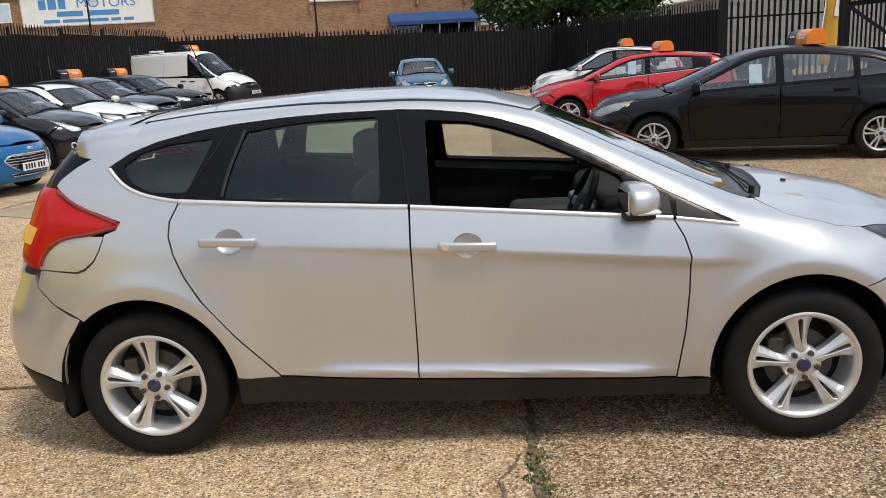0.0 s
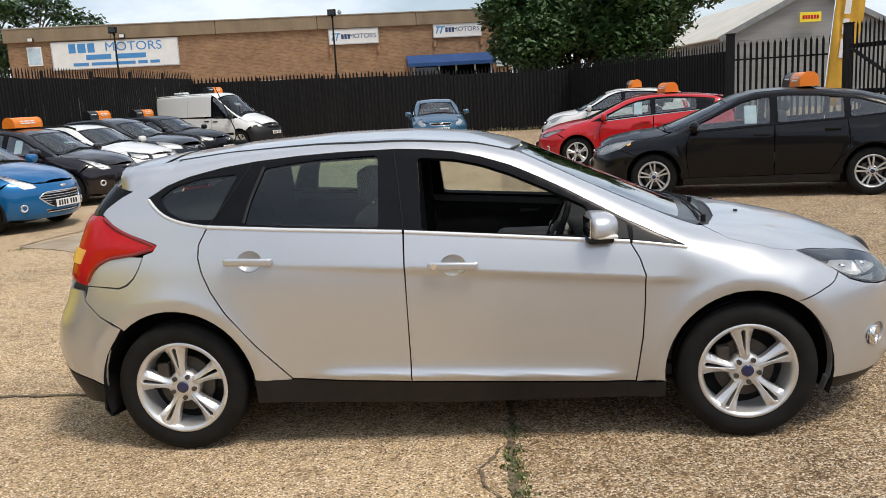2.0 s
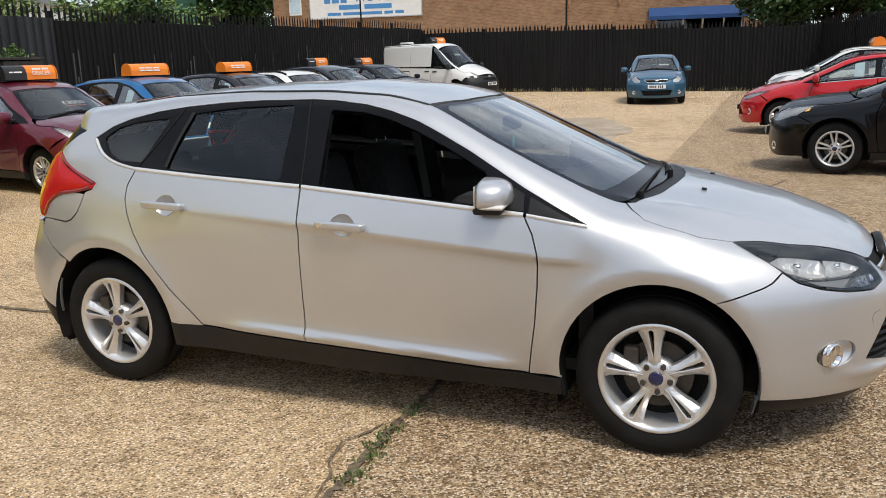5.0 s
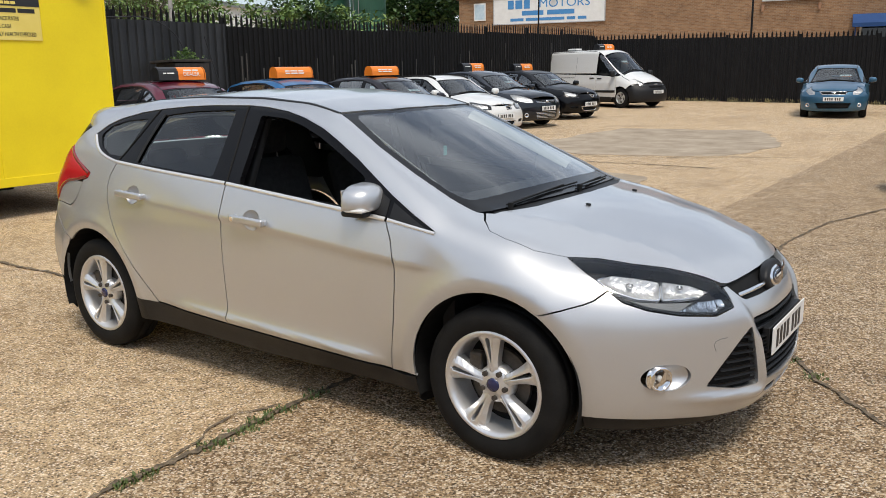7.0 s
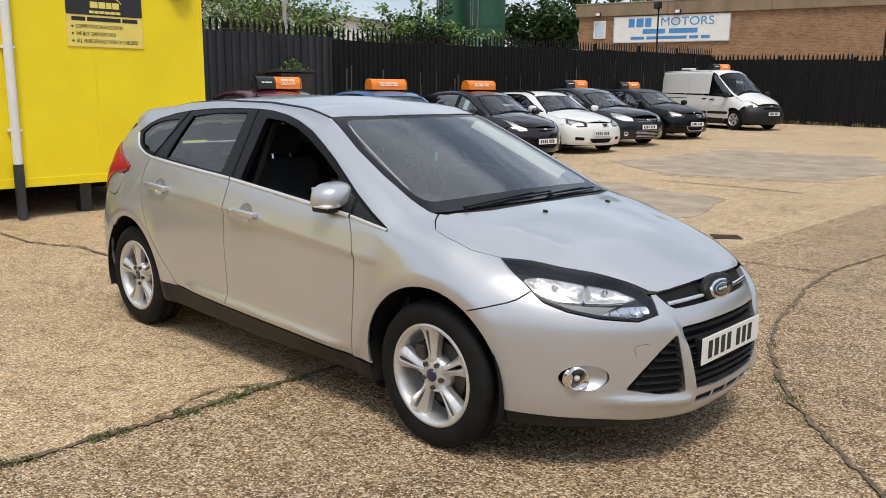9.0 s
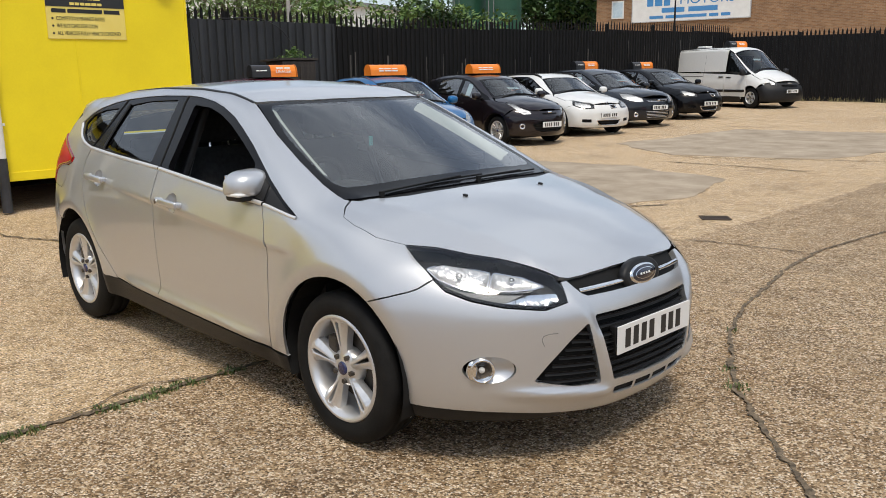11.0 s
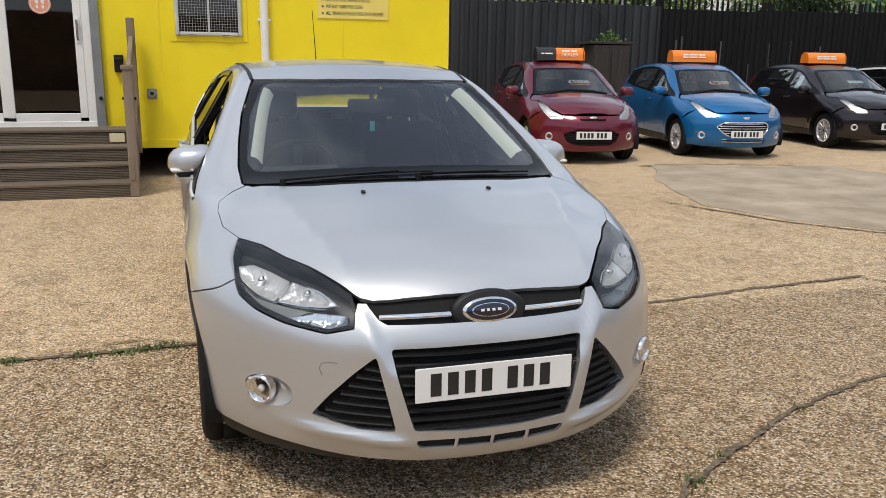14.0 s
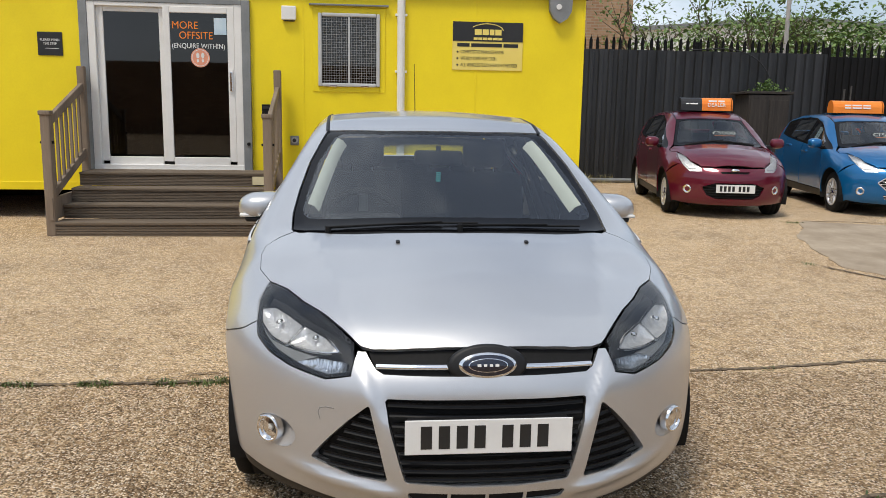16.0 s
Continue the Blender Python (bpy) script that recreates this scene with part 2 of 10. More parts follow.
DARKMETAL = surf("brake_iron", (0.05, 0.045, 0.04), (0.12, 0.105, 0.09), 12, 0.6, metal=0.6)
CHROME = surf("chrome", (0.80, 0.80, 0.80), (0.86, 0.86, 0.86), 5, 0.08, metal=1.0, spread=0.04)
BRIGHTTRIM = surf("bright_window_trim", (0.74, 0.74, 0.74), (0.82, 0.82, 0.82), 5, 0.32, metal=0.55, spread=0.08)
LAMPSILVER = surf("silvered_lamp", (0.55, 0.56, 0.57), (0.82, 0.83, 0.84), 30, 0.32, metal=0.6, spread=0.2, bump=0.8, fine=40)
REFLECTOR = surf("lamp_reflector", (0.82, 0.83, 0.84), (0.90, 0.91, 0.92), 24, 0.10, metal=1.0, spread=0.06, bump=0.35, fine=60, stretch=(1, 1, 0.15))
PLATEWHITE = surf("plate_white", (0.72, 0.72, 0.70), (0.78, 0.78, 0.76), 4, 0.4)
INK = surf("black_ink", (0.012, 0.012, 0.012), (0.02, 0.02, 0.02), 5, 0.5)
BADGEBLUE = surf("badge_blue", (0.008, 0.012, 0.06), (0.012, 0.018, 0.085), 5, 0.2, coat=0.8)
REDLENS = surf("red_lamp_lens", (0.40, 0.006, 0.008), (0.52, 0.010, 0.011), 14, 0.2, coat=0.1, spread=0.1, spec=0.3)
DARKREDLENS = surf("dark_red_lens", (0.16, 0.004, 0.006), (0.26, 0.006, 0.008), 14, 0.12, coat=0.8)
AMBER = surf("amber_lens", (0.75, 0.35, 0.06), (0.85, 0.5, 0.15), 14, 0.15, coat=0.6)
CLEARLENS = glass("clear_lens", (0.93, 0.94, 0.95))
CARGLASS = glass("car_glass", (0.82, 0.88, 0.85), sheen=3.6)
HEROGLASS = glass("green_tinted_side_glass", (0.60, 0.72, 0.66), sheen=1.5)
NAVYBADGE = surf("navy_badge", (0.004, 0.006, 0.018), (0.006, 0.009, 0.026), 5, 0.2, coat=0.8)
TINTGLASS = glass("rear_privacy_glass", (0.14, 0.16, 0.155))
SCREEN = glass("windscreen_glass", (0.80, 0.88, 0.85), sheen=2.0)
CARSCREEN = glass("car_windscreen_glass", (0.66, 0.74, 0.70), sheen=1.4)
SHOPGLASS = glass("door_glass", (0.16, 0.16, 0.155))
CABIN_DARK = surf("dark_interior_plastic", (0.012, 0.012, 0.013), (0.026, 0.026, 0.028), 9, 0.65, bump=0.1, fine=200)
SEATCLOTH = surf("charcoal_seat_cloth", (0.022, 0.022, 0.024), (0.05, 0.05, 0.052), 40, 0.95, bump=0.3, fine=300)
HEADLINER = surf("pale_headliner", (0.42, 0.41, 0.38), (0.50, 0.49, 0.46), 12, 0.95)
ORANGE = surf("orange_sign", (0.82, 0.20, 0.015), (0.90, 0.26, 0.025), 3, 0.35, spread=0.1)
SIGNBLACK = surf("black_sign", (0.014, 0.014, 0.015), (0.022, 0.022, 0.023), 3, 0.35)
SIGNBLUE = surf("sign_lettering_blue", (0.05, 0.22, 0.50), (0.07, 0.27, 0.57), 3, 0.5)
NAVY = surf("navy_lettering", (0.02, 0.045, 0.13), (0.03, 0.06, 0.16), 3, 0.5)
AWNING = surf("blue_awning", (0.008, 0.045, 0.16), (0.015, 0.07, 0.22), 2, 0.6)
PALEBLUE = surf("pale_poster", (0.40, 0.55, 0.66), (0.60, 0.70, 0.76), 6, 0.5)
SIGNYELLOW = surf("pale_yellow_panel", (0.78, 0.62, 0.13), (0.85, 0.70, 0.19), 3, 0.45)
FLAG = surf("ochre_flag", (0.55, 0.29, 0.025), (0.72, 0.42, 0.05), 2, 0.7)
SILO = surf("dark_green_tank", (0.008, 0.05, 0.028), (0.014, 0.078, 0.043), 0.6, 0.5)
SHED = surf("grey_corrugated_shed", (0.20, 0.20, 0.20), (0.30, 0.30, 0.29), 0.8, 0.6, stretch=(0.3, 0.3, 3))
SHEDROOF = surf("cream_sheet_roof", (0.52, 0.49, 0.42), (0.66, 0.62, 0.54), 0.5, 0.7)
BARK = surf("bark", (0.05, 0.038, 0.028), (0.12, 0.09, 0.065), 4, 0.95, bump=0.6, stretch=(3, 3, 0.4), fine=30)
LEAF_A = leaf_mat("broad_leaf", (0.014, 0.040, 0.010), (0.055, 0.115, 0.024))
LEAF_B = leaf_mat("light_leaf", (0.055, 0.115, 0.022), (0.17, 0.26, 0.060))
GRASS = leaf_mat("weed_blades", (0.040, 0.075, 0.014), (0.150, 0.185, 0.055))
DRYGRASS = leaf_mat("dry_grass", (0.22, 0.20, 0.08), (0.36, 0.32, 0.15))

# ---- builders ----
def part(name, bm, material, parent=None, label="", smooth=False, mats=None):
    """Links a bmesh as one mesh object, under its thing if there is one."""
    me = bpy.data.meshes.new(name)
    bm.normal_update()
    bm.to_mesh(me)
    bm.free()
    for m in (mats or [material]):
        me.materials.append(m)
    if smooth:
        me.shade_smooth()
    ob = new(name, me)
    if parent:
        ob.parent = parent
    return tagged(ob, label) if label else ob


def raw(name, verts, faces, material, parent=None, label="", smooth=False):
    me = bpy.data.meshes.new(name)
    me.from_pydata([tuple(v) for v in verts], [], [tuple(f) for f in faces])
    me.materials.append(material)
    if smooth:
        me.shade_smooth()
    ob = new(name, me)
    if parent:
        ob.parent = parent
    return tagged(ob, label) if label else ob


def share(ob, m, parent=None):
    """Another object on the same mesh."""
    o = new(ob.name.split(".")[0], ob.data)
    o.parent = parent if parent else ob.parent
    o.matrix_basis = m
    return o


def thing(name, m, label, category, group="", kind=""):
    e = new(name)
    e.empty_display_size = 0.2
    e.matrix_basis = m
    return tagged(e, label, category, group, kind)


def box(bm, c, s, bevel=0.0, m=None, segs=2):
    """A box with centre c and size s, its edges rounded by bevel."""
    mat4 = Matrix.LocRotScale(c, None, s)
    if m is not None:
        mat4 = m @ mat4
    r = bmesh.ops.create_cube(bm, size=1, matrix=mat4)
    if bevel:
        es = {e for v in r["verts"] for e in v.link_edges}
        bmesh.ops.bevel(bm, geom=list(es), offset=bevel, segments=segs, affect="EDGES", profile=0.5)
    return bm


def rod(bm, a, b, r1, r2=None, n=10, caps=True):
    a, b = Vector(a), Vector(b)
    m = Matrix.Translation((a + b) / 2) @ (b - a).to_track_quat("Z", "Y").to_matrix().to_4x4()
    bmesh.ops.create_cone(bm, cap_ends=caps, segments=n, radius1=r1, radius2=r1 if r2 is None else r2, depth=(b - a).length, matrix=m)
    return bm


def B():
    return bmesh.new()


def plate(bm, pts, depth, m=None):
    """A flat outline (list of 2D points, counter-clockwise) given thickness along its -z."""
    top = [bm.verts.new((x, y, 0)) for x, y in pts]
    low = [bm.verts.new((x, y, -depth)) for x, y in pts]
    bm.faces.new(top)
    bm.faces.new(low[::-1])
    k = len(pts)
    for i in range(k):
        bm.faces.new((top[i], low[i], low[(i + 1) % k], top[(i + 1) % k]))
    if m is not None:
        bmesh.ops.transform(bm, matrix=m, verts=top + low)
    return bm


def text(name, words, size, material, parent, m, align="CENTER", squeeze=1.0, depth=0.002, label=""):
    cu = bpy.data.curves.new(name, "FONT")
    cu.body, cu.size, cu.align_x, cu.align_y, cu.extrude = words, size, align, "CENTER", depth
    tmp = bpy.data.objects.new("tmp", cu)
    me = bpy.data.meshes.new_from_object(tmp)
    bpy.data.objects.remove(tmp)
    bpy.data.curves.remove(cu)
    me.materials.clear()
    me.materials.append(material)
    me.transform(Matrix.Diagonal((squeeze, 1, 1, 1)))
    ob = new(name, me)
    ob.parent = parent
    ob.matrix_basis = m
    return tagged(ob, label) if label else ob


def bars(name, widths, height, gap, material, parent, m, depth=0.002):
    """A run of plain bars in place of writing."""
    total = sum(widths) + gap * (len(widths) - 1)
    x = -total / 2
    for w in widths:
        ob = part(name, box(B(), (0, 0, 0), (w, height, depth * 2)), material, parent)
        ob.matrix_basis = m @ Matrix.Translation((x + w / 2, 0, 0))
        x += w + gap
    return ob


def step01(a, b, v):
    u = min(1.0, max(0.0, (v - a) / (b - a)))
    return u * u * (3 - 2 * u)


def ground_z(x, y):
    """The yard rises a little towards its far corner."""
    return 0.30 * step01(8, 30, y) * min(1.0, max(0.3, 0.45 + 0.55 * (-x - 1) / 8))


FACE_X = Matrix(((0, 0, 1, 0), (1, 0, 0, 0), (0, 1, 0, 0), (0, 0, 0, 1)))     # a flat drawing (x right, y up) set up facing +x
FACE_Y = Matrix(((1, 0, 0, 0), (0, 0, -1, 0), (0, 1, 0, 0), (0, 0, 0, 1)))    # and facing -y

# ---- ground ----
def build_ground():
    xs = sorted(set([-600, -300, -150, -80, -50, -35] + [-28 + i * 0.75 for i in range(66)] + [28, 40, 60, 100, 200, 400, 600]))
    ys = sorted(set([-600, -300, -150, -70, -40, -25] + [-14 + i * 0.75 for i in range(66)] + [45, 60, 90, 150, 300, 600]))
    verts = [(x, y, ground_z(x, y) + 0.006 * noise.noise((x * 0.7, y * 0.7, 0)) * (abs(x) < 30)) for y in ys for x in xs]
    n = len(xs)
    faces = [(j * n + i, j * n + i + 1, (j + 1) * n + i + 1, (j + 1) * n + i) for j in range(len(ys) - 1) for i in range(n - 1)]
    tagged(raw("ground", verts, faces, GROUND, smooth=True), "worn tan exposed aggregate concrete of the car yard", "ground", kind="structure")


def ribbon(name, path, width, material, label, lift=0.009, wob=0.35, seed=0.0, step=0.022):
    """A narrow ragged strip along a line on the ground."""
    pts = []
    for (x0, y0), (x1, y1) in zip(path, path[1:]):
        k = max(1, int(math.hypot(x1 - x0, y1 - y0) / step))
        pts += [(x0 + (x1 - x0) * i / k, y0 + (y1 - y0) * i / k) for i in range(k)]
    pts.append(path[-1])
    verts, faces = [], []
    for i, (x, y) in enumerate(pts):
        a, b = pts[max(0, i - 1)], pts[min(len(pts) - 1, i + 1)]
        d = Vector((b[0] - a[0], b[1] - a[1])).normalized()
        off = 0.06 * noise.noise((x * 1.7 + seed, y * 1.7, 3)) * min(1, width * 14) + 0.02 * noise.noise((x * 8, y * 8, seed))
        end = min(1, i / 6, (len(pts) - 1 - i) / 6)
        for sgn in (-1, 1):
            w = width * 0.5 * (0.12 + 0.88 * end) * max(0.1, 1 + wob * 1.6 * noise.noise((x * 11 + seed, y * 11, sgn * 5)) + 1.5 * noise.noise((x * 43 + seed, y * 43, sgn * 9)))
            px, py = x - d.y * (sgn * w + off), y + d.x * (sgn * w + off)
            verts.append((px, py, ground_z(px, py) + lift))
        if i:
            faces.append((2 * i - 2, 2 * i - 1, 2 * i + 1, 2 * i))
    faces = [f[::-1] for f in faces]
    return tagged(raw(name, verts, faces, material), label, "ground joint", kind="structure")


def slab_patch(outline, label, seed):
    """A thin trowelled repair with a ragged rim."""
    rim = []
    k = len(outline)
    for i in range(k):
        (x0, y0), (x1, y1) = outline[i], outline[(i + 1) % k]
        m = max(2, int(math.hypot(x1 - x0, y1 - y0) / 0.12))
        for j in range(m):
            x, y = x0 + (x1 - x0) * j / m, y0 + (y1 - y0) * j / m
            rim.append((x + 0.16 * noise.noise((x * 1.3, y * 1.3, seed)) + 0.05 * noise.noise((x * 6, y * 6, seed)), y + 0.16 * noise.noise((x * 1.3, y * 1.3, seed + 7)) + 0.05 * noise.noise((x * 6, y * 6, seed + 3))))
    bm = B()
    top = [bm.verts.new((x, y, ground_z(x, y) + 0.008)) for x, y in rim]
    low = [bm.verts.new((x, y, ground_z(x, y) - 0.02)) for x, y in rim]
    bm.faces.new(top)
    for i in range(len(rim)):
        bm.faces.new((top[i], low[i], low[(i + 1) % len(rim)], top[(i + 1) % len(rim)]))
    bmesh.ops.triangulate(bm, faces=[f for f in bm.faces if len(f.verts) > 4])
    ob = part("concrete_patch", bm, PATCH)
    return tagged(ob, label, "concrete patch", kind="structure")


def tufts(name, spots, material, label, height=0.06, seed=1):
    """Thin bent blades of weed growing out of the joints."""
    rng = random.Random(seed)
    verts, faces = [], []
    for x, y, spread, count in spots:
        for _ in range(count):
            px, py = x + rng.gauss(0, spread), y + rng.gauss(0, spread)
            h, a, w = height * rng.uniform(0.4, 1.3), rng.uniform(0, 6.28), rng.uniform(0.002, 0.005)
            lean = rng.uniform(0.2, 1.0) * h
            z = ground_z(px, py)
            dx, dy = math.cos(a), math.sin(a)
            b = len(verts)
            verts += [(px - dy * w, py + dx * w, z), (px + dy * w, py - dx * w, z), (px + dx * lean * 0.5 + dy * w, py + dy * lean * 0.5 - dx * w, z + h * 0.7), (px + dx * lean * 0.5 - dy * w, py + dy * lean * 0.5 + dx * w, z + h * 0.7), (px + dx * lean, py + dy * lean, z + h)]
            faces += [(b, b + 1, b + 2, b + 3), (b + 3, b + 2, b + 4)]
    return tagged(raw(name, verts, faces, material), label, "weeds", kind="stuff")


build_ground()
slab_patch([(-6.0, 5.7), (-4.4, 4.75), (-2.8, 4.2), (-1.85, 4.65), (-1.2, 5.15), (-1.0, 6.3), (-1.5, 7.9), (-3.4, 8.5), (-5.3, 8.3)], "large smooth grey concrete repair set into the yard", 1.0)
slab_patch([(-5.8, 11.8), (-3.7, 10.4), (-1.4, 11.3), (-0.9, 13.5), (-2.2, 17.0), (-5.5, 16.3)], "smooth grey concrete repair farther across the yard", 5.0)
ribbon("joint", [(0.25, -9.0), (0.25, -3.0), (0.24, -0.4), (0.22, 1.6), (0.02, 3.2), (0.0, 3.7)], 0.032, CRACK, "open slab joint filled with dirt and weeds", seed=1)
ribbon("joint", [(-1.2, -0.02), (-2.5, -0.03), (-3.3, -0.02), (-4.1, -0.04), (-4.7, -0.3), (-7.5, -0.4)], 0.03, CRACK, "narrow dirt-filled joint between concrete slabs", seed=2)
ribbon("crack", [(0.24, -0.83), (0.165, -0.99), (0.105, -1.125), (0.115, -1.26), (0.19, -1.42), (0.235, -1.6)], 0.012, CRACK, "thin branching crack across a concrete slab", seed=6, wob=0.6)
ribbon("crack", [(3.7, -1.6), (2.85, 0.03), (2.2, 0.77), (1.76, 1.62), (1.58, 2.2), (1.34, 3.4), (1.28, 4.0), (1.4, 5.3), (1.9, 7.0)], 0.022, CRACK, "long curved seam in the concrete packed with dirt", seed=3, wob=0.5)
ribbon("crack", [(1.28, 3.95), (0.4, 3.85), (0.0, 3.6)], 0.02, CRACK, "thin crack joining two slab seams", seed=8)
ribbon("crack", [(-2.9, 4.1), (-1.9, 4.5), (-1.2, 5.0), (-0.9, 5.5)], 0.035, CRACK, "dark crack along the edge of a repair", seed=9, wob=0.8)
ribbon("crack", [(-3.8, 10.2), (-2.4, 10.6), (-1.3, 11.1), (-0.2, 11.5)], 0.035, CRACK, "dark crack along the edge of the far repair", seed=11, wob=0.8)
ribbon("crack", [(-3.4, 9.4), (-2.2, 9.5), (-0.9, 9.4)], 0.04, CRACK, "short dark crack in the yard", seed=12, wob=0.8)
ribbon("crack", [(-6.1, 5.6), (-5.9, 6.6), (-5.5, 7.9)], 0.03, CRACK, "dirt-filled seam beside the parked cars", seed=15, wob=0.8)
rng = random.Random(5)
tufts("weeds", [(0.26 + rng.gauss(0, 0.012), y, 0.022, 40) for y in (-0.72, -0.78, -0.95, -1.02, -1.08, -1.12, -1.18, -1.24, -1.36, -1.42, -1.7, -1.75, -1.82, -2.1, -2.2, -2.55, -2.7)], GRASS, "green weeds growing out of a slab joint", 0.020)
tufts("weeds", [(2.2, 0.8, 0.03, 40), (2.05, 1.0, 0.02, 20), (1.78, 1.6, 0.02, 14), (-5.9, 5.5, 0.06, 90), (-3.0, 4.05, 0.04, 30), (0.2, 2.0, 0.02, 12)], GRASS, "small green weeds in the curved seam", 0.018, 3)
tufts("dry_grass", [(-11.7 + rng.uniform(-0.1, 0.3), 3 + rng.uniform(0, 25), 0.12, 40) for _ in range(40)] + [(-11 + i * 0.4 + rng.uniform(-0.2, 0.2), 28.75 + 0.18 * i * 0.4 - 0.25, 0.12, 26) for i in range(36)], DRYGRASS, "dry grass along the foot of the fences", 0.16, 4)


RUST = surf("rusty_iron", (0.035, 0.024, 0.018), (0.10, 0.065, 0.042), 18, 0.8, bump=0.4)


def drain_cover():
    t = thing("drain_cover", pose(-0.1, 4.98, 0.004, 0, 0, 38) @ Matrix.Diagonal((0.78, 0.78, 0.7, 1)), "small rusted iron drain cover set in the concrete", "drain cover")
    bm = B()
    for s in (-1, 1):
        box(bm, (s * 0.17, 0, 0.004), (0.03, 0.30, 0.012), 0.003)
        box(bm, (0, s * 0.135, 0.004), (0.37, 0.03, 0.012), 0.003)
    part("frame", bm, RUST, t)
    bar = part("bar", box(B(), (0, 0, 0.002), (0.018, 0.25, 0.010), 0.002), RUST, t)
    bar.location.x = -0.13
    for i in range(1, 9):
        share(bar, pose(-0.13 + i * 0.0325, 0, 0))
    part("sump", box(B(), (0, 0, -0.004), (0.32, 0.25, 0.004)), BLACK, t)


drain_cover()


# ---- fences ----
def pale_mesh(h, w=0.068):
    """One W-section palisade pale with a three-point head."""
    bm = B()
    prof = [(-w / 2, 0.008), (-w / 4, 0.0), (-w / 8, 0.014), (w / 8, 0.014), (w / 4, 0.0), (w / 2, 0.008)]
    low = [bm.verts.new((x, -y, 0)) for x, y in prof]
    mid = [bm.verts.new((x, -y, h - 0.12)) for x, y in prof]
    tip = [bm.verts.new((x * 0.45, -y, h - (0.05 if abs(x) > w / 6 else 0.0))) for x, y in prof]
    for a, b in ((low, mid), (mid, tip)):
        for i in range(5):
            bm.faces.new((a[i], a[i + 1], b[i + 1], b[i]))
    r = bmesh.ops.extrude_face_region(bm, geom=list(bm.faces))
    bmesh.ops.translate(bm, vec=(0, 0.005, 0), verts=[v for v in r["geom"] if isinstance(v, bmesh.types.BMVert)])
    return bm


PALE = {}


def sheet_bm(length, h, pitch, depth):
    """A sheet of box-ribbed steel."""
    bm = B()
    prof, x = [], 0.0
    while x < length:
        prof += [(x, 0), (x + pitch * 0.46, 0), (x + pitch * 0.54, -depth), (x + pitch * 0.92, -depth)]
        x += pitch
    prof = [(min(px, length), py) for px, py in prof]
    a = [bm.verts.new((px, py, 0.03)) for px, py in prof]
    b = [bm.verts.new((px, py, h)) for px, py in prof]
    for i in range(len(prof) - 1):
        if prof[i + 1][0] > prof[i][0] or prof[i + 1][1] != prof[i][1]:
            bm.faces.new((a[i], a[i + 1], b[i + 1], b[i]))
    r = bmesh.ops.extrude_face_region(bm, geom=list(bm.faces))
    bmesh.ops.translate(bm, vec=(0, 0.006, 0), verts=[v for v in r["geom"] if isinstance(v, bmesh.types.BMVert)])
    return bm


def fence_run(a, b, sheet_h, pale_h, material, pitch, label, sheeted=True, bay=2.75, seed=0, flip=1):
    """A run of palisade fence in bays from a to b; its face is to the right of the way."""
    length = math.hypot(b[0] - a[0], b[1] - a[1])
    n = max(1, round(length / bay))
    yaw = math.degrees(math.atan2(b[1] - a[1], b[0] - a[0]))
    w = length / n
    rr = random.Random(seed)
    for i in range(n):
        x, y = a[0] + (b[0] - a[0]) * i / n, a[1] + (b[1] - a[1]) * i / n
        zg = ground_z(x + (b[0] - a[0]) / n / 2, y + (b[1] - a[1]) / n / 2)
        t = thing("fence_panel", pose(x, y, zg - 0.03, 0, 0, yaw), label, "fence", label, "structure")
        if sheeted:
            part("sheet", sheet_bm(w - 0.004, sheet_h + rr.uniform(-0.015, 0.015), pitch, 0.032 if pitch < 0.18 else 0.048), material, t)
            bm = B()
            for _ in range(rr.randint(2, 6)):
                sx, ww, top = rr.uniform(0.1, w - 0.2), rr.uniform(0.015, 0.05), sheet_h * rr.uniform(0.55, 0.97)
                low = top - sheet_h * rr.uniform(0.2, 0.5)
                vs = [bm.verts.new(p) for p in ((sx, -0.037, low), (sx + ww * 0.5, -0.037, low - 0.1), (sx + ww, -0.037, top), (sx, -0.037, top))]
                bm.faces.new(vs)
            if seed == 3:
                part("streaks", bm, STREAK, t, "grey water streaks")
            else:
                bm.free()
        for z in (0.35, sheet_h - 0.25):
            part("rail", box(B(), (w / 2, 0.045, z), (w, 0.04, 0.045), 0.004), BLACKFENCE, t)
        part("post", box(B(), (0.0, 0.06, pale_h / 2 - 0.05), (0.09, 0.06, pale_h - 0.1), 0.005), BLACKFENCE, t)
        key = round(pale_h, 2)
        m = max(1, round(w / 0.155))
        for k in range(m):
            mm = pose((k + 0.5) * w / m, 0.022 if sheeted else 0, rr.uniform(-0.012, 0.012), 0, rr.uniform(-0.5, 0.5), 0)
            if key not in PALE:
                PALE[key] = part("pale", pale_mesh(pale_h), BLACKFENCE, t)
                PALE[key].matrix_basis = mm
            else:
                share(PALE[key], mm, t)


fence_run((-12.0, 1.0), (-12.0, 9.3), 2.69, 2.97, GREYFENCE, 0.20, "dark grey ribbed steel sheet fence with spiked pales", seed=1)
fence_run((-12.0, 9.3), (-12.0, 28.6), 2.64, 2.92, BLACKFENCE, 0.155, "black painted sheet fence with grey streaks and spiked pales", seed=3)
fence_run((-12.0, 28.6), (3.3, 31.35), 2.45, 2.68, BLACKFENCE, 0.155, "black ribbed fence across the back of the yard", seed=2)
fence_run((3.3, 31.35), (6.9, 20.2), 2.45, 2.72, BLACKFENCE, 0.155, "black palisade fence down the side of the yard", seed=5)
fence_run((6.9, 20.2), (9.6, 19.35), 2.45, 2.72, BLACKFENCE, 0.155, "black palisade fence beside the gate", sheeted=False, seed=6)


